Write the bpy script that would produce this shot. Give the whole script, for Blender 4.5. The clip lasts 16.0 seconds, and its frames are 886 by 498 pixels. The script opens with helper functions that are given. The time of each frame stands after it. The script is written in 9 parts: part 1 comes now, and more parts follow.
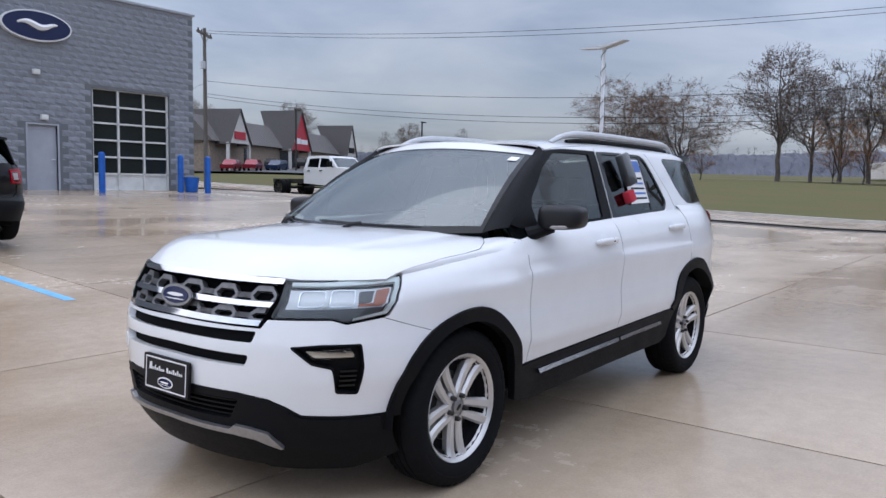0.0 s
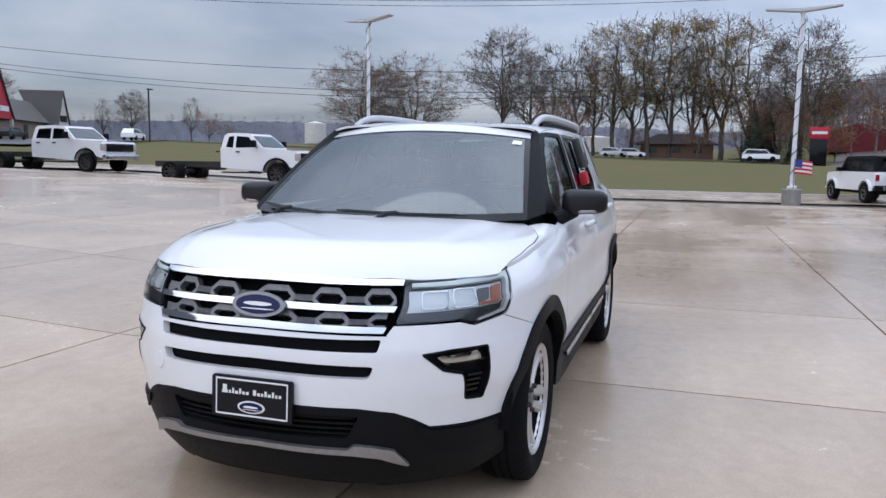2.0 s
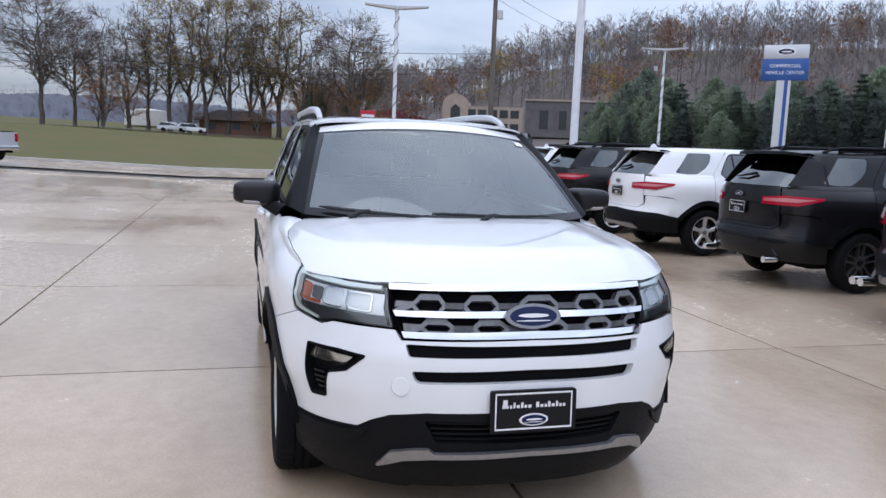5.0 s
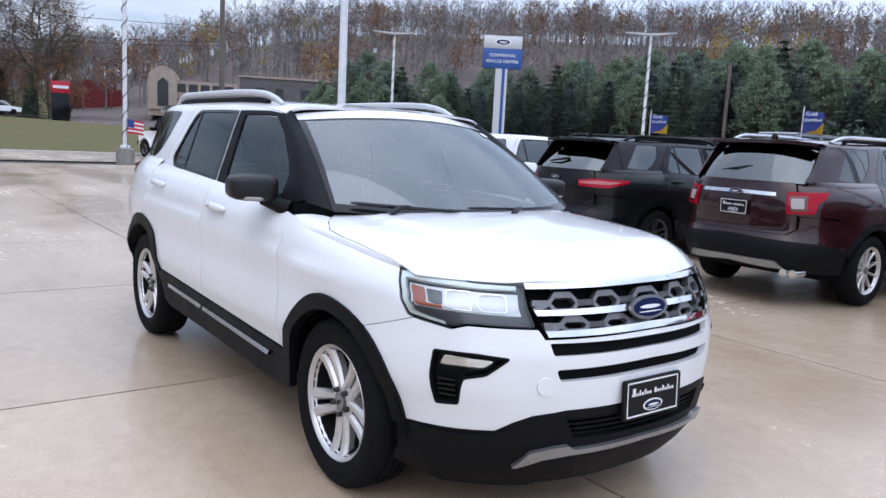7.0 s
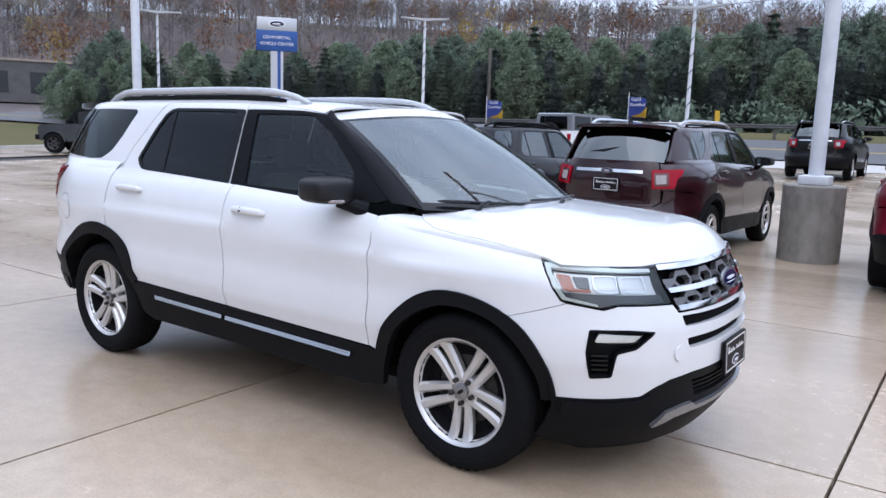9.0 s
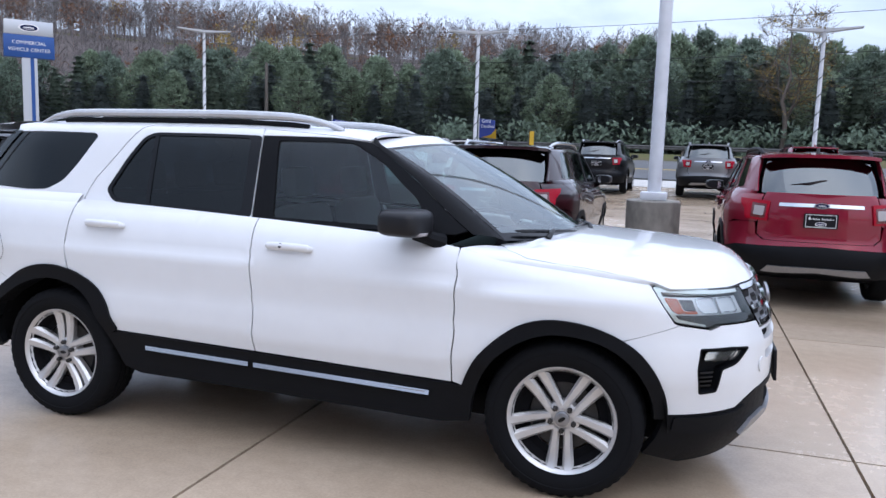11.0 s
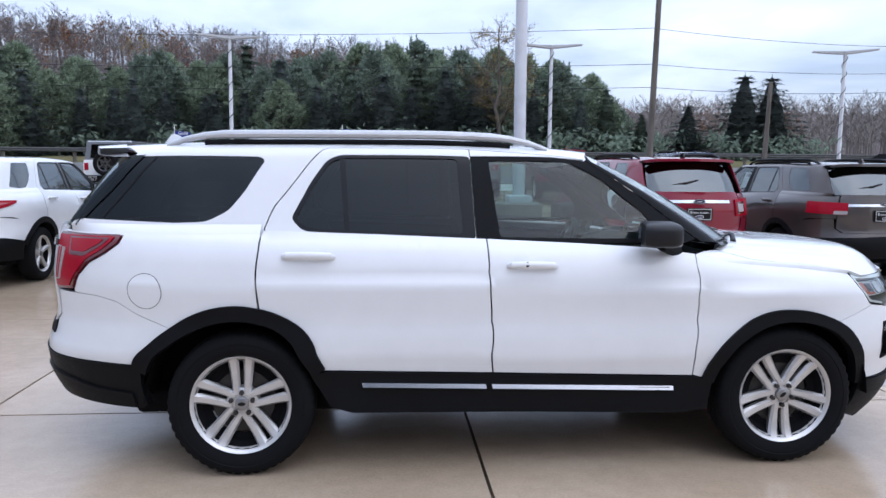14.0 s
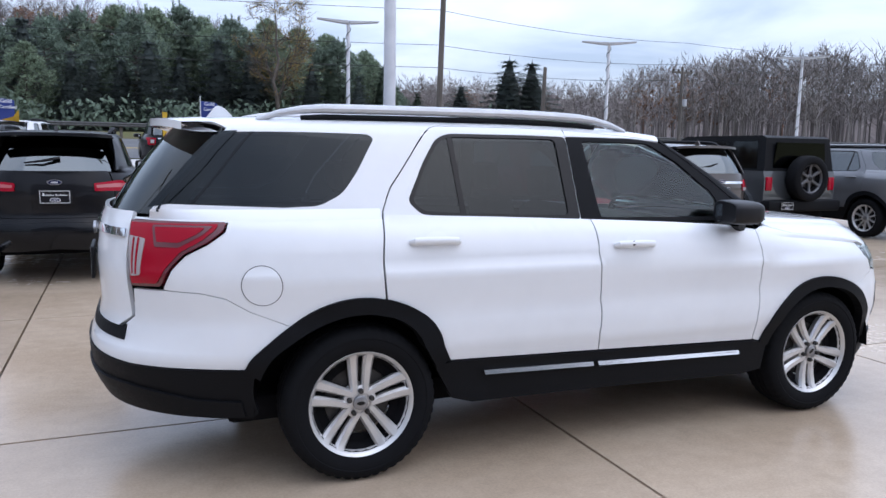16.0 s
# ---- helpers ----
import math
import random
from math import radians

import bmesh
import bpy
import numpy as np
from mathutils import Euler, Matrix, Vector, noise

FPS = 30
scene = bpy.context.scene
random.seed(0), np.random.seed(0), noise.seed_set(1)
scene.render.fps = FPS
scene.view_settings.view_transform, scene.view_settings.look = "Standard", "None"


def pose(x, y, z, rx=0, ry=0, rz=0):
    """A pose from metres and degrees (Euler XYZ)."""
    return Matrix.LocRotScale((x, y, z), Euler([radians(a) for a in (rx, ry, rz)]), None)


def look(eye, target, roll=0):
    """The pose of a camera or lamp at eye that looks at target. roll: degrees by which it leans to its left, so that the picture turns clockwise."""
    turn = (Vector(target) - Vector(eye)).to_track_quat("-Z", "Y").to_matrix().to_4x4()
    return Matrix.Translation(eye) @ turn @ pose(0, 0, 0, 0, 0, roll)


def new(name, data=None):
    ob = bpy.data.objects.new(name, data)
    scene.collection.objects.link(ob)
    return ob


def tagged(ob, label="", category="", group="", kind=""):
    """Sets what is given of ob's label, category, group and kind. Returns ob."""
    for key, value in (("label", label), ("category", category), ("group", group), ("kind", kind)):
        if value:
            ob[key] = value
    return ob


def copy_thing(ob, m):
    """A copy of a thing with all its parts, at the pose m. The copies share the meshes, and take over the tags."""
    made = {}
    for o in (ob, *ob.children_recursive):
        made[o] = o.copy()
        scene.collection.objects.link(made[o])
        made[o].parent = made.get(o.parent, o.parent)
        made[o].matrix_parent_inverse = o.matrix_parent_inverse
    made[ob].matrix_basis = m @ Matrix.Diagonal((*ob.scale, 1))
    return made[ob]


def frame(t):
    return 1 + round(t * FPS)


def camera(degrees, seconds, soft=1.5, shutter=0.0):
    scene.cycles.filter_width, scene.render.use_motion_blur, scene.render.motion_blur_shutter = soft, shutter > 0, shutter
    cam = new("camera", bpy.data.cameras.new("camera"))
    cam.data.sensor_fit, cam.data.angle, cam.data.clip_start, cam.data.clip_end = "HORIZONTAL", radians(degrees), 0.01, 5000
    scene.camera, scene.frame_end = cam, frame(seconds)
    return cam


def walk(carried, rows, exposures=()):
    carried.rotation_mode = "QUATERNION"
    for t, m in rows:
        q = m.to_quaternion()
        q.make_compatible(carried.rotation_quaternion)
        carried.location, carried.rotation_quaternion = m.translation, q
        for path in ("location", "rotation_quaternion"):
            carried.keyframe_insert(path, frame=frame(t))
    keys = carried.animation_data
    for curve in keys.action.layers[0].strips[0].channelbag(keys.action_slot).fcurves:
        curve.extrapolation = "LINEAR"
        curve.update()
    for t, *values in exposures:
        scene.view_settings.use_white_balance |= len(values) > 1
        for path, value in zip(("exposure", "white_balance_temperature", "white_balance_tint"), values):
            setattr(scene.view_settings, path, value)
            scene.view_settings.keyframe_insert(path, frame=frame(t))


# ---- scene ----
cam = camera(60.3, 16.0)
PATH = [
    (0, (2.811, 2.972, 1.415), (1.241, 1.744, 1.244), 0.9),
    (0.5, (2.982, 2.655, 1.423), (1.326, 1.548, 1.24), 0.7),
    (1, (3.176, 2.327, 1.447), (1.432, 1.369, 1.248), 0.8),
    (1.5, (3.23, 1.93, 1.453), (1.406, 1.139, 1.237), 0.7),
    (2, (3.393, 1.544, 1.464), (1.506, 0.926, 1.23), 0.8),
    (2.5, (3.517, 1.145, 1.486), (1.582, 0.709, 1.235), 0.7),
    (3, (3.525, 0.707, 1.507), (1.557, 0.463, 1.248), 0.8),
    (3.5, (3.617, 0.253, 1.518), (1.635, 0.205, 1.251), 1.2),
    (4, (3.583, -0.189, 1.523), (1.605, -0.044, 1.258), 1.5),
    (4.5, (3.537, -0.658, 1.518), (1.582, -0.328, 1.254), 1.8),
    (5, (3.556, -1.075, 1.533), (1.641, -0.56, 1.267), 2.2),
    (5.2, (3.525, -1.234, 1.526), (1.63, -0.65, 1.261), 1.9),
    (7.3, (2.671, -2.651, 1.534), (1.146, -1.389, 1.245), 2.8),
    (7.5, (2.574, -2.784, 1.547), (1.092, -1.473, 1.256), 2.5),
    (8, (2.273, -3.049, 1.519), (0.901, -1.626, 1.217), 2.3),
    (8.5, (2.041, -3.37, 1.526), (0.781, -1.848, 1.217), 2.0),
    (9, (1.858, -3.671, 1.55), (0.713, -2.059, 1.243), 1.8),
    (9.5, (1.545, -3.818, 1.552), (0.528, -2.121, 1.259), 1.8),
    (9.7, (1.418, -3.886, 1.558), (0.454, -2.157, 1.271), 1.8),
    (11.8, (-0.166, -4.448, 1.571), (-0.538, -2.496, 1.338), 1.7),
    (12, (-0.336, -4.472, 1.555), (-0.65, -2.51, 1.323), 1.6),
    (12.5, (-0.786, -4.554, 1.572), (-0.965, -2.575, 1.341), 1.3),
    (13, (-1.223, -4.727, 1.602), (-1.285, -2.74, 1.378), 0.9),
    (13.5, (-1.665, -4.72, 1.589), (-1.622, -2.733, 1.37), 0.6),
    (14, (-2.143, -4.725, 1.589), (-1.988, -2.743, 1.37), 0.4),
    (14.5, (-2.554, -4.654, 1.6), (-2.273, -2.686, 1.374), 0.4),
    (15, (-2.993, -4.524, 1.605), (-2.564, -2.585, 1.367), 0.6),
    (15.5, (-3.452, -4.424, 1.603), (-2.859, -2.531, 1.351), 1.0),
    (16, (-3.85, -4.215, 1.583), (-3.088, -2.386, 1.312), 1.1),
]
walk(cam, [(t, look(eye, target, roll)) for t, eye, target, roll in PATH], [(0.0, 0.60, 6030, 13), (5.2, 0.62, 5960, 13), (7.3, 0.82, 5900, 13), (11.8, 0.77, 5800, 13), (16.0, 0.75, 5800, 13)])


# ---- light: an overcast late-autumn day ----
world = bpy.data.worlds.new("overcast_sky")
scene.world = world
world.use_nodes = True
wn, wl = world.node_tree.nodes, world.node_tree.links
wn.clear()
w_out = wn.new("ShaderNodeOutputWorld")
w_bg = wn.new("ShaderNodeBackground")
w_sky = wn.new("ShaderNodeTexSky")
w_sky.sky_type = "NISHITA"
w_sky.sun_disc = False
w_sky.sun_elevation = radians(38)
w_sky.sun_rotation = radians(150)
w_sky.air_density, w_sky.dust_density, w_sky.ozone_density = 1.0, 2.0, 1.0
w_geo = wn.new("ShaderNodeTexCoord")
w_sep = wn.new("ShaderNodeSeparateXYZ")
wl.new(w_geo.outputs["Generated"], w_sep.inputs[0])
# clouds: flattened towards the horizon
w_div = wn.new("ShaderNodeMath")
w_div.operation = "ADD"
w_div.inputs[1].default_value = 0.16
w_abs = wn.new("ShaderNodeMath")
w_abs.operation = "ABSOLUTE"
wl.new(w_sep.outputs["Z"], w_abs.inputs[0])
wl.new(w_abs.outputs[0], w_div.inputs[0])
w_dx = wn.new("ShaderNodeMath")
w_dx.operation = "DIVIDE"
w_dy = wn.new("ShaderNodeMath")
w_dy.operation = "DIVIDE"
wl.new(w_sep.outputs["X"], w_dx.inputs[0])
wl.new(w_div.outputs[0], w_dx.inputs[1])
wl.new(w_sep.outputs["Y"], w_dy.inputs[0])
wl.new(w_div.outputs[0], w_dy.inputs[1])
w_comb = wn.new("ShaderNodeCombineXYZ")
wl.new(w_dx.outputs[0], w_comb.inputs[0])
wl.new(w_dy.outputs[0], w_comb.inputs[1])
w_n1 = wn.new("ShaderNodeTexNoise")
w_n1.inputs["Scale"].default_value = 1.15
w_n1.inputs["Detail"].default_value = 7
w_n1.inputs["Roughness"].default_value = 0.52
w_n1.inputs["Distortion"].default_value = 0.35
wl.new(w_comb.outputs[0], w_n1.inputs["Vector"])
w_ramp = wn.new("ShaderNodeValToRGB")
w_ramp.color_ramp.elements[0].position = 0.30
w_ramp.color_ramp.elements[0].color = (0.37, 0.42, 0.51, 1)
w_ramp.color_ramp.elements[1].position = 0.72
w_ramp.color_ramp.elements[1].color = (0.78, 0.79, 0.83, 1)
e = w_ramp.color_ramp.elements.new(0.50)
e.color = (0.575, 0.615, 0.70, 1)
wl.new(w_n1.outputs["Fac"], w_ramp.inputs[0])
# brighter over the side where the sun stands behind the cloud
w_sun = wn.new("ShaderNodeVectorMath")
w_sun.operation = "DOT_PRODUCT"
w_sun.inputs[1].default_value = (0.50, 0.45, 0.74)
wl.new(w_geo.outputs["Generated"], w_sun.inputs[0])
w_map = wn.new("ShaderNodeMapRange")
w_map.inputs["From Min"].default_value = -0.7
w_map.inputs["From Max"].default_value = 1.0
w_map.inputs["To Min"].default_value = 0.62
w_map.inputs["To Max"].default_value = 1.08
wl.new(w_sun.outputs["Value"], w_map.inputs["Value"])
w_mul = wn.new("ShaderNodeVectorMath")
w_mul.operation = "SCALE"
wl.new(w_ramp.outputs[0], w_mul.inputs[0])
# an overcast sky is brightest overhead
w_el = wn.new("ShaderNodeMapRange")
w_el.inputs["From Min"].default_value, w_el.inputs["From Max"].default_value = 0.05, 0.85
w_el.inputs["To Min"].default_value, w_el.inputs["To Max"].default_value = 0.66, 1.65
wl.new(w_abs.outputs[0], w_el.inputs["Value"])
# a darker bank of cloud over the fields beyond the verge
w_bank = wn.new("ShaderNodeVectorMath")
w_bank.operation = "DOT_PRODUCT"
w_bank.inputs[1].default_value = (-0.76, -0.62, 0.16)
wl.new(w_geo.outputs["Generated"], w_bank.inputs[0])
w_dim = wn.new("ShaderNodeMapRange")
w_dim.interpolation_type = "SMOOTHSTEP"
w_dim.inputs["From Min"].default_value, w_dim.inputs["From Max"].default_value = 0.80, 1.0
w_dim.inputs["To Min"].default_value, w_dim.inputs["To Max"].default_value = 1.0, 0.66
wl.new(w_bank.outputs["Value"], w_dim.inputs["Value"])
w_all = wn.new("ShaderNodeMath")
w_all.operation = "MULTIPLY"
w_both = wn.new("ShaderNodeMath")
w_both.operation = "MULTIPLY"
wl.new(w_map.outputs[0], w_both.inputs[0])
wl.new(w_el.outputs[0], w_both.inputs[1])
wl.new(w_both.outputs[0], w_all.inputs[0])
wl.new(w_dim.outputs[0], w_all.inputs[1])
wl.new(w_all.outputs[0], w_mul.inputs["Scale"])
w_skys = wn.new("ShaderNodeVectorMath")
w_skys.operation = "SCALE"
w_skys.inputs["Scale"].default_value = 0.03
wl.new(w_sky.outputs[0], w_skys.inputs[0])
w_add = wn.new("ShaderNodeVectorMath")
w_add.operation = "ADD"
wl.new(w_mul.outputs[0], w_add.inputs[0])
wl.new(w_skys.outputs[0], w_add.inputs[1])
wl.new(w_add.outputs[0], w_bg.inputs["Color"])
w_bg.inputs["Strength"].default_value = 0.95
wl.new(w_bg.outputs[0], w_out.inputs["Surface"])

sun_data = bpy.data.lights.new("sun", "SUN")
sun_data.energy = 0.45
sun_data.angle = radians(70)
sun_data.color = (1.0, 0.97, 0.93)
sun = new("sun", sun_data)
sun.matrix_basis = look((25, -12, 90), (0, 0, 0))


# ---- materials ----
def mat(name, color, rough=0.5, metal=0.0, spec=0.5, coat=0.0, coat_rough=0.03, trans=0.0, ior=1.45, alpha=1.0, emit=None, emit_s=0.0):
    m = bpy.data.materials.new(name)
    m.use_nodes = True
    b = m.node_tree.nodes["Principled BSDF"]
    b.inputs["Base Color"].default_value = (*color, 1)
    b.inputs["Roughness"].default_value = rough
    b.inputs["Metallic"].default_value = metal
    b.inputs["Specular IOR Level"].default_value = spec
    b.inputs["Coat Weight"].default_value = coat
    b.inputs["Coat Roughness"].default_value = coat_rough
    b.inputs["Transmission Weight"].default_value = trans
    b.inputs["IOR"].default_value = ior
    b.inputs["Alpha"].default_value = alpha
    if emit:
        b.inputs["Emission Color"].default_value = (*emit, 1)
        b.inputs["Emission Strength"].default_value = emit_s
    return m


def grain(m, scale, amount, bump=0.0, detail=6, rough_var=0.0, second=None, coords="Object", stretch=(1, 1, 1), tint=None, island=0.0, randoms=0.0):
    """Uneven colour at one or two scales, bump and uneven gloss on a material."""
    nt = m.node_tree
    b = nt.nodes["Principled BSDF"]
    tc = nt.nodes.new("ShaderNodeTexCoord")
    mp = nt.nodes.new("ShaderNodeMapping")
    mp.inputs["Scale"].default_value = stretch
    if coords == "World":
        g = nt.nodes.new("ShaderNodeNewGeometry")
        nt.links.new(g.outputs["Position"], mp.inputs["Vector"])
    else:
        nt.links.new(tc.outputs[coords], mp.inputs["Vector"])
    base = tuple(b.inputs["Base Color"].default_value)
    n1 = nt.nodes.new("ShaderNodeTexNoise")
    n1.inputs["Scale"].default_value = scale
    n1.inputs["Detail"].default_value = detail
    nt.links.new(mp.outputs[0], n1.inputs["Vector"])
    fac = n1.outputs["Fac"]
    if second:
        n2 = nt.nodes.new("ShaderNodeTexNoise")
        n2.inputs["Scale"].default_value = second
        n2.inputs["Detail"].default_value = 4
        nt.links.new(mp.outputs[0], n2.inputs["Vector"])
        mx = nt.nodes.new("ShaderNodeMath")
        mx.operation = "ADD"
        nt.links.new(fac, mx.inputs[0])
        nt.links.new(n2.outputs["Fac"], mx.inputs[1])
        hf = nt.nodes.new("ShaderNodeMath")
        hf.operation = "MULTIPLY"
        hf.inputs[1].default_value = 0.5
        nt.links.new(mx.outputs[0], hf.inputs[0])
        fac = hf.outputs[0]
    rp = nt.nodes.new("ShaderNodeValToRGB")
    lo = tint or tuple(c * (1 - amount) for c in base[:3])
    rp.color_ramp.elements[0].position = 0.32
    rp.color_ramp.elements[1].position = 0.68
    rp.color_ramp.elements[0].color = (*lo, 1)
    rp.color_ramp.elements[1].color = (*[min(1, c * (1 + amount * 0.7)) for c in base[:3]], 1)
    nt.links.new(fac, rp.inputs[0])
    col = rp.outputs[0]
    if island or randoms:
        if randoms:
            src = nt.nodes.new("ShaderNodeObjectInfo").outputs["Random"]
        else:
            src = nt.nodes.new("ShaderNodeNewGeometry").outputs["Random Per Island"]
        k = island or randoms
        mr = nt.nodes.new("ShaderNodeMapRange")
        mr.inputs["To Min"].default_value = 1 - k
        mr.inputs["To Max"].default_value = 1 + k
        nt.links.new(src, mr.inputs["Value"])
        sc = nt.nodes.new("ShaderNodeVectorMath")
        sc.operation = "SCALE"
        nt.links.new(col, sc.inputs[0])
        nt.links.new(mr.outputs[0], sc.inputs["Scale"])
        col = sc.outputs[0]
    nt.links.new(col, b.inputs["Base Color"])
    if rough_var:
        r = b.inputs["Roughness"].default_value
        mr = nt.nodes.new("ShaderNodeMapRange")
        mr.inputs["From Min"].default_value, mr.inputs["From Max"].default_value = 0.3, 0.7
        mr.inputs["To Min"].default_value = max(0.02, r - rough_var)
        mr.inputs["To Max"].default_value = min(1, r + rough_var)
        nt.links.new(fac, mr.inputs["Value"])
        nt.links.new(mr.outputs[0], b.inputs["Roughness"])
    if bump:
        bp = nt.nodes.new("ShaderNodeBump")
        bp.inputs["Strength"].default_value = bump
        bp.inputs["Distance"].default_value = 0.01
        nt.links.new(n1.outputs["Fac"], bp.inputs["Height"])
        nt.links.new(bp.outputs[0], b.inputs["Normal"])
    return m


def pane_mat(name, tint, gloss_ior=1.5, film=0.0, film_color=(0.45, 0.58, 0.56)):
    """Thin glass: tinted see-through with a glossy face and a light film of dust."""
    m = bpy.data.materials.new(name)
    m.use_nodes = True
    nt = m.node_tree
    nt.nodes.clear()
    out = nt.nodes.new("ShaderNodeOutputMaterial")
    mix = nt.nodes.new("ShaderNodeMixShader")
    tr = nt.nodes.new("ShaderNodeBsdfTransparent")
    tr.inputs["Color"].default_value = (*tint, 1)
    gl = nt.nodes.new("ShaderNodeBsdfGlossy")
    gl.inputs["Roughness"].default_value = 0.02
    gl.inputs["Color"].default_value = (0.93, 0.99, 1, 1)
    fr = nt.nodes.new("ShaderNodeFresnel")
    fr.inputs["IOR"].default_value = gloss_ior
    nt.links.new(fr.outputs[0], mix.inputs[0])
    under = tr.outputs[0]
    if film:
        df = nt.nodes.new("ShaderNodeBsdfDiffuse")
        df.inputs["Color"].default_value = (*film_color, 1)
        fm = nt.nodes.new("ShaderNodeMixShader")
        fm.inputs[0].default_value = film
        nt.links.new(under, fm.inputs[1])
        nt.links.new(df.outputs[0], fm.inputs[2])
        under = fm.outputs[0]
    nt.links.new(under, mix.inputs[1])
    nt.links.new(gl.outputs[0], mix.inputs[2])
    nt.links.new(mix.outputs[0], out.inputs["Surface"])
    return m


def paint(name, color, rough=0.25, metal=0.0, flake=0.0):
    m = mat(name, color, rough=rough + 0.15, metal=metal, spec=0.15, coat=1.0, coat_rough=0.02)
    return grain(m, 1.3, 0.03, second=9.0)


M_white = paint("white_paint", (0.71, 0.72, 0.735), rough=0.3)
M_maroon = paint("dark_burgundy_paint", (0.020, 0.005, 0.007), rough=0.2, metal=0.2)
M_red = paint("metallic_red_paint", (0.20, 0.007, 0.024), rough=0.25, metal=0.35)
M_blackp = paint("black_paint", (0.006, 0.006, 0.0075), rough=0.2)
M_blackp.node_tree.nodes["Principled BSDF"].inputs["Coat Weight"].default_value = 0.32
M_brown = paint("taupe_grey_paint", (0.075, 0.065, 0.062), rough=0.3, metal=0.5)
M_greyp = paint("grey_paint", (0.17, 0.175, 0.185), rough=0.3, metal=0.5)
M_silver = paint("silver_paint", (0.52, 0.53, 0.55), rough=0.3, metal=0.6)
M_gun = paint("gunmetal_paint", (0.06, 0.065, 0.07), rough=0.25, metal=0.3)
M_bluep = paint("dark_blue_paint", (0.012, 0.03, 0.075), rough=0.25, metal=0.3)
M_plastic = grain(mat("textured_black_plastic", (0.0055, 0.006, 0.0075), rough=0.55, spec=0.14), 60, 0.25, bump=0.08, rough_var=0.12, second=4)
M_gloss = mat("gloss_black_trim", (0.006, 0.0065, 0.008), rough=0.14, spec=0.3)
M_dark = mat("dark_cavity", (0.006, 0.006, 0.007), rough=0.9, spec=0.1)
M_rubber = grain(mat("tyre_rubber", (0.0065, 0.0068, 0.008), rough=0.8, spec=0.14), 30, 0.3, bump=0.1, rough_var=0.1, second=5)
M_alloy = grain(mat("silver_alloy", (0.60, 0.59, 0.58), rough=0.34, metal=0.6), 12, 0.08, rough_var=0.06)
M_bgchrome = mat("bright_trim", (0.60, 0.61, 0.63), rough=0.20, metal=1.0)
M_alloydark = mat("dark_alloy", (0.10, 0.10, 0.105), rough=0.35, metal=0.7)
M_chrome = mat("chrome", (0.80, 0.81, 0.83), rough=0.08, metal=1.0)
M_satin = grain(mat("satin_silver_plastic", (0.30, 0.30, 0.31), rough=0.32, metal=0.8), 40, 0.1)
M_grille = grain(mat("grey_grille_plastic", (0.15, 0.15, 0.155), rough=0.38, metal=0.4), 50, 0.15)
M_windscreen = pane_mat("windscreen_glass", (0.36, 0.47, 0.45), 2.35)
M_sideglass = pane_mat("side_glass", (0.55, 0.68, 0.66), 1.6)
M_sideclear = pane_mat("clear_side_glass", (0.50, 0.63, 0.60), 1.55)
M_privacy = pane_mat("privacy_glass", (0.05, 0.062, 0.075), 1.45)
M_rearglass = pane_mat("dark_rear_glass", (0.03, 0.035, 0.038), 2.1)
M_lens = pane_mat("clear_lamp_lens", (0.90, 0.92, 0.92), 1.5)
M_redlens = mat("red_lamp_lens", (0.30, 0.0015, 0.015), rough=0.25, spec=0.2, coat=0.12)
M_reddark = mat("dark_red_lamp_lens", (0.10, 0.004, 0.008), rough=0.08, coat=1.0)
M_clearlens = mat("white_lamp_lens", (0.36, 0.33, 0.33), rough=0.2, spec=0.3, coat=0.3)
M_amber = mat("amber_reflector", (0.42, 0.085, 0.02), rough=0.15, coat=1.0)
M_led = mat("white_light_guide", (0.90, 0.95, 0.92), rough=0.2, coat=0.4)
M_lampsilver = mat("silver_lamp_housing", (0.80, 0.81, 0.83), rough=0.28, metal=0.25)
M_railsilver = grain(mat("silver_roof_rail", (0.50, 0.51, 0.53), rough=0.38, metal=0.35), 20, 0.06)
M_blueoval = mat("blue_enamel", (0.006, 0.012, 0.060), rough=0.2, spec=0.3, coat=0.2)
M_whitemark = mat("white_lettering", (0.72, 0.72, 0.73), rough=0.3)
M_platefield = mat("satin_black_plate", (0.008, 0.008, 0.010), rough=0.5, spec=0.2)
M_seat = grain(mat("grey_seat_cloth", (0.055, 0.055, 0.058), rough=0.85), 40, 0.2)
M_dash = grain(mat("dark_dashboard", (0.022, 0.022, 0.024), rough=0.55), 30, 0.2)
M_paper = grain(mat("white_paper", (0.75, 0.75, 0.75), rough=0.6), 4, 0.04)
M_blueprint = mat("blue_print", (0.06, 0.14, 0.42), rough=0.5)
M_iron = grain(mat("dark_steel", (0.05, 0.047, 0.045), rough=0.5, metal=0.6), 12, 0.3)


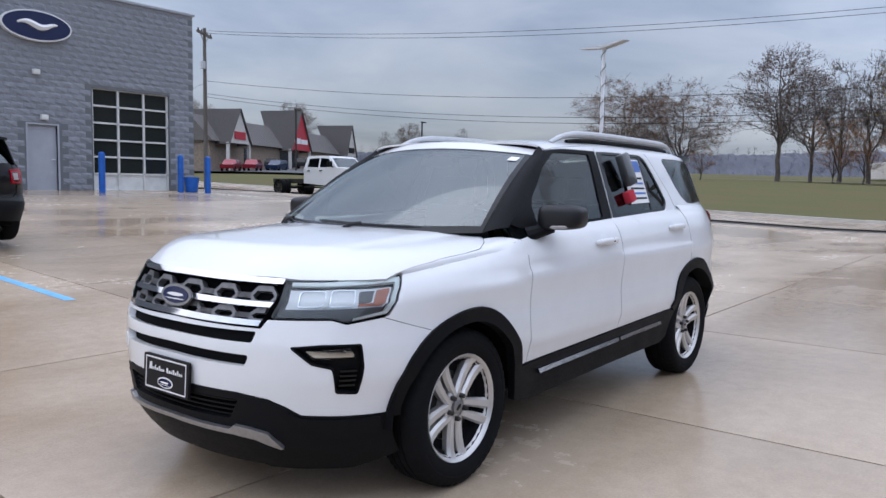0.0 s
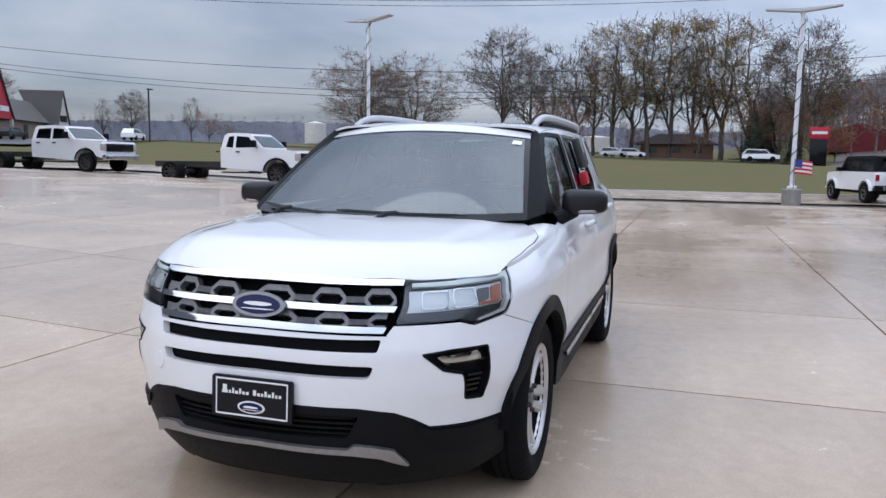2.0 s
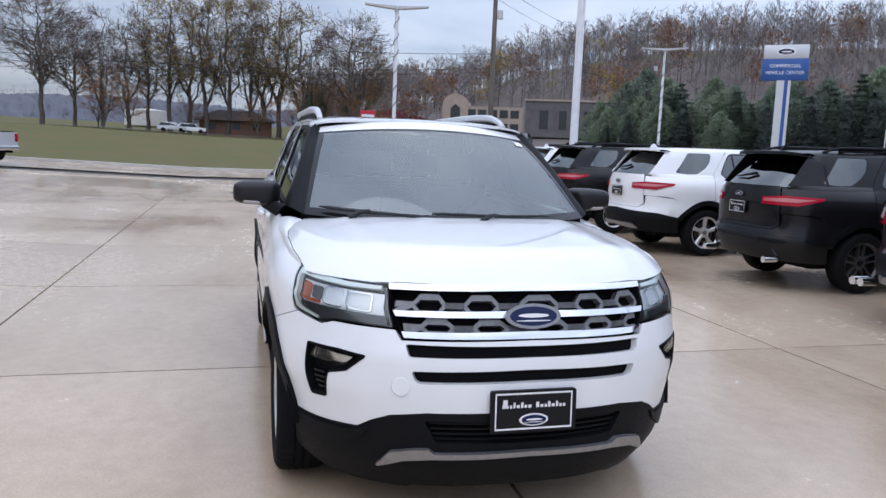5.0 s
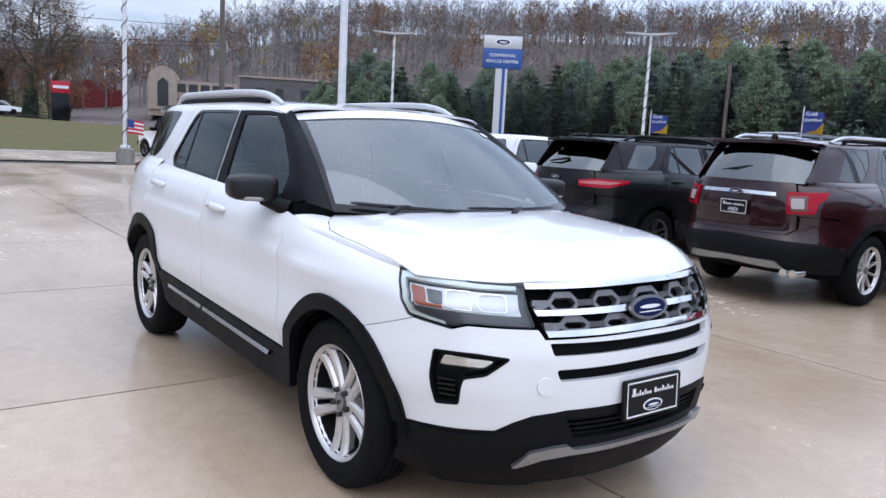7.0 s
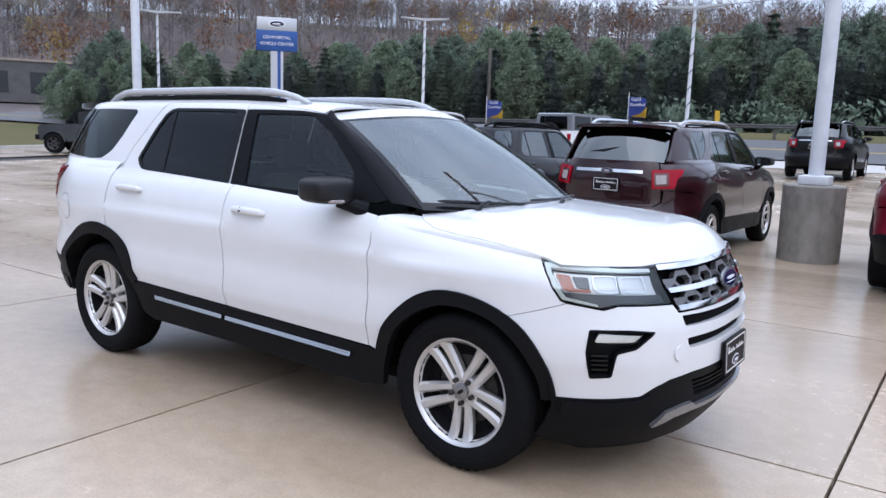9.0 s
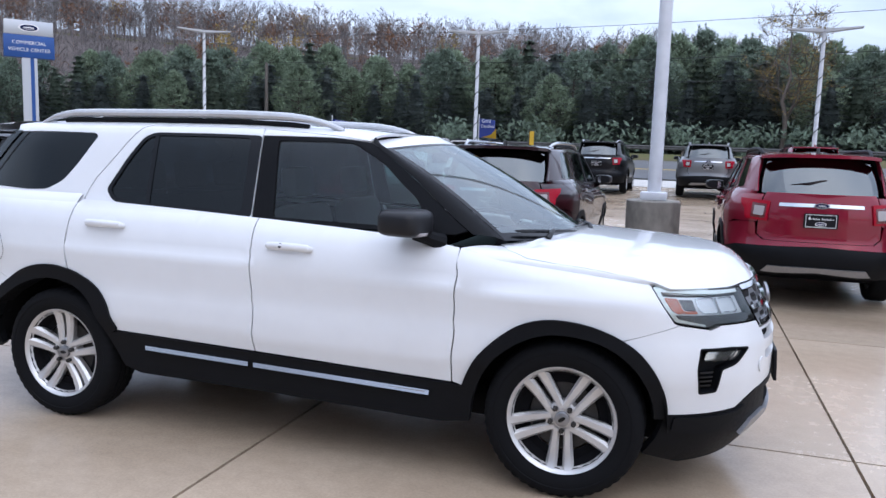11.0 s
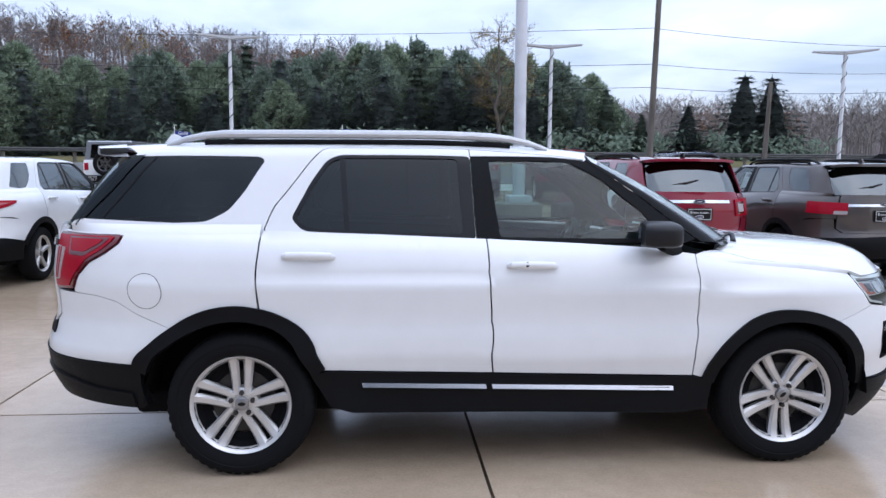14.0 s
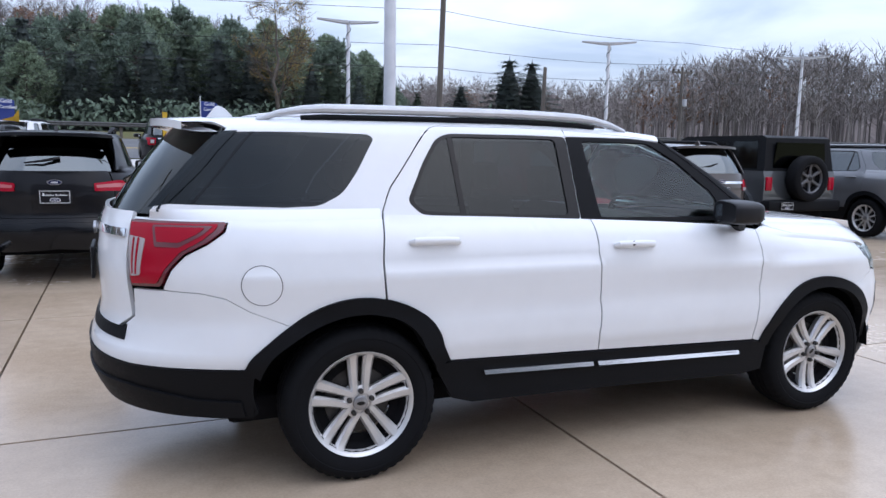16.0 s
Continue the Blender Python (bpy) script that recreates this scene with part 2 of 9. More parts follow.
# ---- shape of a car ----
def interp(x, xs, ys):
    """Smooth (monotone cubic) curve through a few stations."""
    if x <= xs[0]:
        return ys[0]
    if x >= xs[-1]:
        return ys[-1]
    i = max(k for k in range(len(xs) - 1) if xs[k] <= x)
    h = xs[i + 1] - xs[i]
    d = [(ys[k + 1] - ys[k]) / (xs[k + 1] - xs[k]) for k in range(len(xs) - 1)]

    def slope(k):
        if k == 0:
            return d[0]
        if k == len(xs) - 1:
            return d[-1]
        return 0.0 if d[k - 1] * d[k] <= 0 else 2 * d[k - 1] * d[k] / (d[k - 1] + d[k])

    t = (x - xs[i]) / h
    a, b = slope(i) * h, slope(i + 1) * h
    return (2*t**3 - 3*t*t + 1) * ys[i] + (t**3 - 2*t*t + t) * a + (-2*t**3 + 3*t*t) * ys[i + 1] + (t**3 - t*t) * b


def clamp(x, a=0.0, b=1.0):
    return min(b, max(a, x))


def ease(x, a, b):
    t = clamp((x - a) / (b - a))
    return t * t * (3 - 2 * t)


class Shape:
    """The skin of a car: a lower wrap round the body, a bonnet, and an upper shell with windscreen and rear window. x ahead of the front axle, y to its left."""
    nose = ((0.18, 0.26, 0.36, 0.50, 0.62, 0.72, 0.83, 0.95, 1.02, 1.06), (0.80, 0.87, 0.925, 0.945, 0.95, 0.95, 0.925, 0.87, 0.835, 0.80))
    tail = ((0.25, 0.40, 0.52, 0.62, 0.70, 0.80, 1.00, 1.20, 1.26), (-3.86, -3.98, -4.03, -4.04, -4.01, -3.985, -3.995, -3.97, -3.95))
    half = ((0.20, 0.30, 0.45, 0.55, 0.63, 0.70, 0.80, 0.92, 0.985, 1.03, 1.10, 1.18, 1.215, 1.245), (0.87, 0.90, 0.912, 0.932, 0.950, 0.950, 0.943, 0.951, 0.955, 0.941, 0.927, 0.897, 0.872, 0.838))
    af, nf, ar, nr = 0.94, 2.42, 1.24, 2.8
    lead = 0.06
    bonnet = ((-0.60, -0.20, 0.20, 0.55, 0.80, 0.95), (1.195, 1.178, 1.155, 1.132, 1.112, 1.098))
    bonnet_w = 0.93
    roof = ((-0.60, -0.95, -1.30, -2.00, -3.00, -3.60, -3.95), (1.635, 1.668, 1.700, 1.722, 1.715, 1.690, 1.660))
    edge = ((-3.9, -2.6, -1.6, -0.8, -0.45, -0.2, 0.2, 0.45, 0.7), (1.285, 1.25, 1.215, 1.185, 1.15, 1.10, 1.065, 1.045, 1.07))
    belt = 1.235
    screen = ((-0.05, 1.155), (-0.93, 1.655), 0.29, 0.13, 0.775, 0.625)
    rear = ((-3.93, 1.235), (-3.60, 1.660), 0.34, 0.26, 0.76, 0.62)

    def __init__(self, ar=None, rear=None, tail=None):
        self.ar = ar or self.ar
        self.rear = rear or self.rear
        self.tail = tail or self.tail
        self.roof = (tuple(-x for x in self.roof[0]), self.roof[1])
        self.bonnet = (self.bonnet[0], self.bonnet[1])
        n, zr = 240, 0.80
        # s is laid out on a rounder nose, so that it stays put when the nose is made flatter
        blunt = self.af, self.nf, self.nose
        self.af, self.nf, self.nose = self.af + self.lead, 2.2, (self.nose[0], tuple(x + self.lead for x in self.nose[1]))
        pts = [self.outline(3 * i / n, zr) for i in range(n + 1)]
        self.af, self.nf, self.nose = blunt
        s = [0.0]
        for a, b in zip(pts, pts[1:]):
            s.append(s[-1] + math.hypot(b[0] - a[0], b[1] - a[1]))
        self.smap = s
        self.send = s[-1]
        self.n = n

    def outline(self, u, z):
        xf, xr = interp(z, *self.nose), interp(z, *self.tail)
        w = interp(z, *self.half)
        if z > 0.8:
            xx = xf - self.af * (1 - max(0, math.cos(u * math.pi / 2)) ** (2 / self.nf)) if u <= 1 else (xf - self.af) * (2 - u) + (xr + self.ar) * (u - 1) if u <= 2 else xr + self.ar * (3 - u)
            b = interp(xx, *self.edge)
            w = interp(z + (1.245 - b) * clamp((z - 0.8) / (b - 0.8), 0, 1.2) ** 1.5, *self.half)
        if u <= 1:
            c, s = max(0, math.cos(u * math.pi / 2)), math.sin(u * math.pi / 2)
            return xf - self.af + self.af * c ** (2 / self.nf), w * s ** (2 / self.nf)
        if u <= 2:
            return (xf - self.af) * (2 - u) + (xr + self.ar) * (u - 1), w
        c, s = max(0, math.cos((3 - u) * math.pi / 2)), math.sin((3 - u) * math.pi / 2)
        return xr + self.ar - self.ar * c ** (2 / self.nr), w * s ** (2 / self.nr)

    def u_of(self, s):
        s = clamp(s, 0, self.send)
        lo, hi = 0, self.n
        while hi - lo > 1:
            m = (lo + hi) // 2
            if self.smap[m] <= s:
                lo = m
            else:
                hi = m
        f = (s - self.smap[lo]) / max(1e-9, self.smap[hi] - self.smap[lo])
        return 3 * (lo + f) / self.n

    def low(self, s, z):
        """Lower body: s runs round the plan from the nose to the middle of the tail."""
        x, y = self.outline(self.u_of(abs(s)), z)
        return x, math.copysign(y, s), z

    def s_at(self, x, z=0.8):
        """The s of the side at this x."""
        lo, hi = 0.0, self.send
        for _ in range(40):
            m = (lo + hi) / 2
            if self.low(m, z)[0] > x:
                lo = m
            else:
                hi = m
        return lo

    def top(self, x, y):
        """Bonnet and tops of the wings."""
        xf = self.nose[1][8]
        c = xf - self.af
        f = (abs(y) / self.bonnet_w) ** self.nf + (max(0, x - c) / self.af) ** self.nf
        z = interp(x, *self.bonnet) - 0.05 * (abs(y) / 0.85) ** 2.5 - (0.116 - 0.032 * (y / 0.85) ** 2) * clamp((f - 0.55) / 0.45, 0, 1.15) ** 2
        crease = 0.60 - 0.10 * (x - 0.0)
        z += 0.010 * ease(crease - abs(y), -0.05, 0.05)
        return x, y, z

    def up(self, x, v):
        """Upper shell: v runs in metres up the side glass from the belt, over the edge of the roof, to the middle."""
        zc = interp(-x, *self.roof)
        h = zc - 1.722
        w = -(0.12 * max(0, -x - 2.75) ** 2 + 0.05 * max(0, -x - 2.75) ** 4) * (1 if x < -2.75 else 0) - 0.06 * max(0, x + 0.9) ** 2
        g = self.belt
        vs = (-0.12, 0.0, 0.20, 0.40, 0.46, 0.52, 0.60, 0.75, 1.13)
        ys = (0.866, 0.828, 0.762, 0.690, 0.666, 0.620, 0.545, 0.38, 0.0)
        zs = (-0.114, 0.0, 0.190, 0.385, 0.428, 0.4555, 0.470, 0.482, 0.487)
        k = (zc - g) / 0.487
        y, z = interp(v, vs, ys), interp(v, vs, zs)
        return x, y + w * clamp(y / 0.6), g + z * k

    def glass(self, y, v, which):
        (x0, z0), (x1, z1), b0, b1, w0, w1 = which
        w, b = w0 + (w1 - w0) * v, b0 + (b1 - b0) * v
        q = y / w
        d = 1 if x1 < x0 else -1
        x = x0 + (x1 - x0) * v - d * b * abs(q) ** (2.2 if d > 0 else 3.0)
        return x, y, z0 + (z1 - z0) * v + 0.03 * 4 * v * (1 - v) - 0.045 * q * q * v + 0.015 * (1 - v) * q * q

    def ws(self, y, v):
        return self.glass(y, v, self.screen)

    def rw(self, y, v):
        return self.glass(y, v, self.rear)


# ---- building tools ----
from mathutils.geometry import delaunay_2d_cdt


def link_mesh(name, verts, faces, material, parent=None, label="", smooth=True, normals=None):
    me = bpy.data.meshes.new(name)
    me.from_pydata(verts, [], faces)
    me.update()
    if smooth:
        me.polygons.foreach_set("use_smooth", [True] * len(me.polygons))
    if normals:
        me.normals_split_custom_set_from_vertices(normals)
    me.materials.append(material)
    ob = new(name, me)
    if parent:
        ob.parent = parent
    return tagged(ob, label)


def part(name, bm, material, parent=None, label="", smooth=35):
    """Links a bmesh as one mesh object under a thing or a part."""
    bmesh.ops.recalc_face_normals(bm, faces=bm.faces)
    me = bpy.data.meshes.new(name)
    bm.to_mesh(me)
    bm.free()
    if smooth:
        me.polygons.foreach_set("use_smooth", [True] * len(me.polygons))
        me.set_sharp_from_angle(angle=radians(smooth))
    me.materials.append(material)
    ob = new(name, me)
    if parent:
        ob.parent = parent
    return tagged(ob, label)


def thing(name, label, category, m=None, group="", kind=""):
    ob = new(name)
    if m is not None:
        ob.matrix_basis = m
    return tagged(ob, label, category, group, kind)


def box(bm, x0, x1, y0, y1, z0, z1, bevel=0.0, m=None, seg=2):
    vs = [bm.verts.new((x, y, z)) for x in (x0, x1) for y in (y0, y1) for z in (z0, z1)]
    fs = [bm.faces.new([vs[i] for i in f]) for f in ((0, 1, 3, 2), (4, 6, 7, 5), (0, 4, 5, 1), (2, 3, 7, 6), (0, 2, 6, 4), (1, 5, 7, 3))]
    out = vs
    if bevel:
        es = list({e for f in fs for e in f.edges})
        r = bmesh.ops.bevel(bm, geom=es, offset=bevel, segments=seg, affect="EDGES", profile=0.5)
        out = list({v for f in r["faces"] for v in f.verts})
    if m is not None:
        bmesh.ops.transform(bm, matrix=m, verts=out)
    return out


def tube(bm, pts, radii, n=8, cap=True):
    """A round bar along points."""
    pts = [Vector(p) for p in pts]
    radii = radii if isinstance(radii, (list, tuple)) else [radii] * len(pts)
    rings = []
    side = None
    for i, p in enumerate(pts):
        d = (pts[min(i + 1, len(pts) - 1)] - pts[max(i - 1, 0)]).normalized()
        a = side if side is not None else (Vector((0, 0, 1)) if abs(d.z) < 0.9 else Vector((1, 0, 0)))
        u = d.cross(a).normalized()
        v = u.cross(d).normalized()
        side = v
        rings.append([bm.verts.new(p + radii[i] * (math.cos(2 * math.pi * k / n) * u + math.sin(2 * math.pi * k / n) * v)) for k in range(n)])
    for a, b in zip(rings, rings[1:]):
        for k in range(n):
            bm.faces.new((a[k], a[(k + 1) % n], b[(k + 1) % n], b[k]))
    if cap:
        bm.faces.new(rings[0][::-1])
        bm.faces.new(rings[-1])


def lathe(bm, profile, n=48, axis="y", c=(0, 0, 0), closed=False):
    """Turns (radius, along) pairs round an axis."""
    rings = []
    for k in range(n):
        a = 2 * math.pi * k / n
        ring = []
        for r, h in profile:
            q = {"y": (r * math.cos(a), h, r * math.sin(a)), "z": (r * math.cos(a), r * math.sin(a), h), "x": (h, r * math.cos(a), r * math.sin(a))}[axis]
            ring.append(bm.verts.new((q[0] + c[0], q[1] + c[1], q[2] + c[2])))
        rings.append(ring)
    m = len(profile)
    for k in range(n):
        a, b = rings[k], rings[(k + 1) % n]
        for i in range(m if closed else m - 1):
            j = (i + 1) % m
            bm.faces.new((a[i], a[j], b[j], b[i]))


def inside(p, poly):
    x, y, c = p[0], p[1], False
    for (x0, y0), (x1, y1) in zip(poly, poly[1:] + poly[:1]):
        if (y0 > y) != (y1 > y) and x < (x1 - x0) * (y - y0) / (y1 - y0) + x0:
            c = not c
    return c


def dense(poly, step, closed=True):
    out = []
    ends = poly[1:] + poly[:1] if closed else poly[1:]
    for a, b in zip(poly, ends):
        n = max(1, math.ceil(math.hypot(b[0] - a[0], b[1] - a[1]) / step))
        out += [(a[0] + (b[0] - a[0]) * k / n, a[1] + (b[1] - a[1]) * k / n) for k in range(n)]
    return out if closed else out + [poly[-1]]


def round_poly(poly, r, n=4):
    """Rounds each corner by up to r."""
    out = []
    m = len(poly)
    for i in range(m):
        p, a, b = Vector(poly[i]), Vector(poly[i - 1]), Vector(poly[(i + 1) % m])
        da, db = (a - p), (b - p)
        if da.length < 1e-6 or db.length < 1e-6 or abs(da.normalized().dot(db.normalized())) > 0.995:
            out.append(tuple(p))
            continue
        k = min(r, da.length * 0.45, db.length * 0.45)
        p0, p1 = p + da.normalized() * k, p + db.normalized() * k
        for j in range(n + 1):
            t = j / n
            out.append(tuple(p0 * (1 - t) ** 2 + p * 2 * t * (1 - t) + p1 * t * t))
    return out


def arc(cx, cy, r, a0, a1, n=24, ry=None):
    return [(cx + r * math.cos(radians(a0 + (a1 - a0) * k / n)), cy + (ry or r) * math.sin(radians(a0 + (a1 - a0) * k / n))) for k in range(n + 1)]


def skin(name, surf, outer, material, parent, holes=(), off=0.0, thick=0.012, step=0.05, mirror=False, label="", edge_step=None):
    """A panel that lies on a curved surface surf(a, b): outline and holes in (a, b), with edges turned inwards."""
    es = edge_step or step * 0.6
    loops = [dense(list(outer), es)] + [dense(list(h), es) for h in holes]
    pts, edges = [], []
    for lp in loops:
        k = len(pts)
        pts += lp
        edges += [(k + i, k + (i + 1) % len(lp)) for i in range(len(lp))]
    rim = len(pts)
    a0, a1 = min(p[0] for p in loops[0]), max(p[0] for p in loops[0])
    b0, b1 = min(p[1] for p in loops[0]), max(p[1] for p in loops[0])
    na, nb = int((a1 - a0) / step), int((b1 - b0) / step)
    near = (es * 0.7) ** 2
    arr = np.array(pts)
    for i in range(na + 1):
        for j in range(nb + 1):
            p = (a0 + (i + 0.5) * step, b0 + (j + 0.5) * step)
            if inside(p, loops[0]) and not any(inside(p, h) for h in loops[1:]):
                if np.min(np.sum((arr - p) ** 2, axis=1)) > near:
                    pts.append(p)
    vo, _, fo, *_ = delaunay_2d_cdt([Vector(p) for p in pts], edges, [], 0, 1e-6)
    faces = []
    for f in fo:
        c = (sum(vo[i][0] for i in f) / 3, sum(vo[i][1] for i in f) / 3)
        if inside(c, loops[0]) and not any(inside(c, h) for h in loops[1:]):
            faces.append(tuple(f))
    sg = -1 if mirror else 1
    h = 0.004
    P, N = [], []
    for a, b in vo:
        p = Vector(surf(a, b))
        da = Vector(surf(a + h, b)) - Vector(surf(a - h, b))
        db = Vector(surf(a, b + h)) - Vector(surf(a, b - h))
        n = da.cross(db)
        n = n.normalized() if n.length > 1e-12 else Vector((0, 0, 1))
        P.append(p)
        N.append(n)
    # outwards: away from the middle of the car
    mid = sum(P, Vector()) / len(P)
    flip = 1
    if sum((p - Vector((mid.x * 0.6 - 0.6, 0, 0.7))).dot(n) for p, n in zip(P, N)) < 0:
        flip = -1
    N = [n * flip for n in N]
    verts = [p + n * off for p, n in zip(P, N)]
    count = {}
    for f in faces:
        for i in range(3):
            e = (f[i], f[(i + 1) % 3])
            count[e] = 1
    border = [e for e in count if (e[1], e[0]) not in count]
    normals = list(N)
    lip = {}
    for e in border:
        for i in e:
            if i not in lip:
                lip[i] = len(verts)
                verts.append(verts[i] - N[i] * thick)
                normals.append(N[i])
    vote = 0.0
    for f in faces:
        tri = (verts[f[1]] - verts[f[0]]).cross(verts[f[2]] - verts[f[0]])
        vote += tri.dot(N[f[0]] + N[f[1]] + N[f[2]])
    rev = vote < 0
    faces = [f[::-1] if rev else f for f in faces]
    walls = [(i, j, lip[j], lip[i]) if rev else (j, i, lip[i], lip[j]) for i, j in border]
    # the turned edge gets vertices of its own, so that it shades apart
    k = len(verts)
    own = {}
    extra = []
    for w in walls:
        q = []
        for idx, i in enumerate(w):
            if i in lip:
                if i not in own:
                    own[i] = k + len(extra)
                    extra.append(verts[i])
                q.append(own[i])
            else:
                q.append(i)
        faces.append(tuple(q))
    verts += extra
    if mirror:
        verts = [Vector((v.x, -v.y, v.z)) for v in verts]
        faces = [f[::-1] for f in faces]
    me = bpy.data.meshes.new(name)
    me.from_pydata([tuple(v) for v in verts], [], faces)
    me.update()
    me.polygons.foreach_set("use_smooth", [len(f) == 3 for f in faces])
    nn = []
    base = {own[i] for i in own} | {lip[i] for i in lip}
    for poly in me.polygons:
        for v in poly.vertices:
            if len(poly.vertices) == 3 and v < len(N):
                n = N[v]
                nn.append((n.x, -n.y if mirror else n.y, n.z))
            else:
                nn.append(tuple(poly.normal))
    me.normals_split_custom_set(nn)
    me.materials.append(material)
    ob = new(name, me)
    ob.parent = parent
    return tagged(ob, label)


def ribbon(name, rows, material, parent, label="", mirror=False, thick=0.0):
    """A surface through rows of points."""
    bm = bmesh.new()
    g = [[bm.verts.new((p[0], -p[1] if mirror else p[1], p[2])) for p in r] for r in rows]
    for a, b in zip(g, g[1:]):
        for i in range(len(a) - 1):
            try:
                bm.faces.new((a[i], a[i + 1], b[i + 1], b[i]))
            except ValueError:
                pass
    if thick:
        bmesh.ops.recalc_face_normals(bm, faces=bm.faces)
        bmesh.ops.solidify(bm, geom=bm.faces[:], thickness=thick)
    return part(name, bm, material, parent, label, smooth=50)


def prism(bm, poly, y0, y1, plane="xz"):
    """A straight-sided solid from an outline."""
    def at(p, d):
        return {"xz": (p[0], d, p[1]), "yz": (d, p[0], p[1]), "xy": (p[0], p[1], d)}[plane]
    a = [bm.verts.new(at(p, y0)) for p in poly]
    b = [bm.verts.new(at(p, y1)) for p in poly]
    bm.faces.new(a)
    bm.faces.new(b[::-1])
    for i in range(len(a)):
        j = (i + 1) % len(a)
        bm.faces.new((a[j], a[i], b[i], b[j]))
    return a + b



# ---- terrain ----
def ground_z(x, y):
    """Height of the lot: level in the middle, rising towards the workshop and towards the road."""
    g = 1 - 0.35 * ease(-x, 14, 26)
    z = 0.050 * max(0.0, min(-y, 26) - 3.0) * g + 1.2 * ease(-y, 30, 85)
    z += 0.030 * max(0.0, min(y, 24) - 8.0)
    z += 1.7 * ease(y, 26, 48)
    z += (1.9 - 1.2 * ease(y, 0, 30)) * ease(-x, 30, 110)
    return z



# ---- cars ----
def make_wheel(name, spokes, rim_mat, cap_mat, fine=True, r=0.372, rim_r=0.25, w=0.118, twin=11.0, width=0.036):
    """A wheel round the y axis, outer face towards +y: rim with its tyre, hub cap, nuts and brake disc as children."""
    n = 60 if fine else 32
    bm = bmesh.new()
    # barrel and lip
    lathe(bm, [(rim_r - 0.025, -0.09), (rim_r - 0.03, 0.0), (rim_r - 0.022, 0.075), (rim_r - 0.004, 0.100), (rim_r + 0.003, 0.104), (rim_r + 0.006, 0.098), (rim_r, 0.08), (rim_r, -0.09)], n)
    # hub
    lathe(bm, [(0.001, 0.064), (0.066, 0.064), (0.080, 0.058), (0.086, 0.035), (0.086, -0.02)], n // 2)
    wheel = part(name, bm, rim_mat, smooth=30)
    for k, (ang, sp, wi, wo) in enumerate(spokes):
        bm = bmesh.new()
        for sgn in ((-1, 1) if sp else (0,)):
            a0 = a1 = radians(ang)
            rr = [0.045, 0.10, 0.16, 0.21, rim_r - 0.012]
            vs = []
            for i, q in enumerate(rr):
                f = i / (len(rr) - 1)
                a = a0 + (a1 - a0) * f
                c = Vector((math.cos(a) * q, 0, math.sin(a) * q))
                t = Vector((-math.sin(a), 0, math.cos(a)))
                hw = (wi + (wo - wi) * f) / 2
                c += t * sgn * sp * 0.0021 * (0.85 + 0.55 * f)
                yf = 0.070 + 0.022 * f * f - 0.006 * math.sin(math.pi * f)
                vs.append([bm.verts.new(c + t * u + Vector((0, yf - d, 0))) for u, d in ((-hw, 0.014), (-hw * 0.55, 0.0), (hw * 0.55, 0.0), (hw, 0.014), (hw * 0.8, 0.045), (-hw * 0.8, 0.045))])
            for a, b in zip(vs, vs[1:]):
                for i in range(6):
                    j = (i + 1) % 6
                    bm.faces.new((a[i], a[j], b[j], b[i]))
        part("spoke", bm, rim_mat, wheel, smooth=30)
    bm = bmesh.new()
    prof = [(rim_r - 0.01, -0.098), (0.30, -w), (0.335, -w + 0.002), (r - 0.018, -w + 0.012), (r - 0.006, -w + 0.026), (r, -0.055)]
    if fine:
        prof += [(r, -0.045), (r - 0.008, -0.043), (r - 0.008, -0.035), (r, -0.033), (r, -0.006), (r - 0.008, -0.004), (r - 0.008, 0.004), (r, 0.006), (r, 0.033), (r - 0.008, 0.035), (r - 0.008, 0.043), (r, 0.045)]
    prof += [(r, 0.055), (r - 0.006, w - 0.026), (r - 0.018, w - 0.012), (0.335, w - 0.002), (0.318, w), (0.315, w - 0.003), (0.30, w - 0.001), (0.272, w - 0.008), (rim_r + 0.004, 0.100)]
    m = 144 if fine else 36
    rings = []
    for k in range(m):
        a = 2 * math.pi * k / m
        cut = 0.006 if (fine and k % 3 == 0) else 0.0
        ring = []
        for rad, h in prof:
            q = rad - (cut if 0.05 < abs(h) < w - 0.008 and rad > r - 0.03 else 0)
            ring.append(bm.verts.new((q * math.cos(a), h, q * math.sin(a))))
        rings.append(ring)
    for k in range(m):
        a, b = rings[k], rings[(k + 1) % m]
        for i in range(len(prof) - 1):
            bm.faces.new((a[i], a[i + 1], b[i + 1], b[i]))
    part("tyre", bm, M_rubber, wheel, "black rubber tyre", smooth=40)
    bm = bmesh.new()
    lathe(bm, [(0.001, 0.080), (0.030, 0.080), (0.035, 0.077), (0.037, 0.060)], 24)
    cap = part("hub_cap", bm, cap_mat, wheel, "hub cap")
    if fine:
        bm = bmesh.new()
        prism(bm, [(0.020 * math.cos(a * math.pi / 10), 0.009 * math.sin(a * math.pi / 10)) for a in range(20)], 0.0795, 0.0825)
        part("cap_mark", bm, M_gloss, wheel, "dark oval mark")
        for k in range(5):
            a = radians(90 + 72 * k)
            bm = bmesh.new()
            lathe(bm, [(0.001, 0.088), (0.009, 0.088), (0.0115, 0.083), (0.0125, 0.05)], 12, c=(0.057 * math.cos(a), 0, 0.057 * math.sin(a)))
            part("wheel_nut", bm, M_iron, wheel)
    bm = bmesh.new()
    lathe(bm, [(0.05, 0.012), (0.16, 0.012), (0.162, 0.0), (0.16, -0.012), (0.05, -0.012)], 40)
    part("brake_disc", bm, M_iron, wheel, "grey brake disc")
    # dark sheets stand in for the shade behind and between the spokes
    bm = bmesh.new()
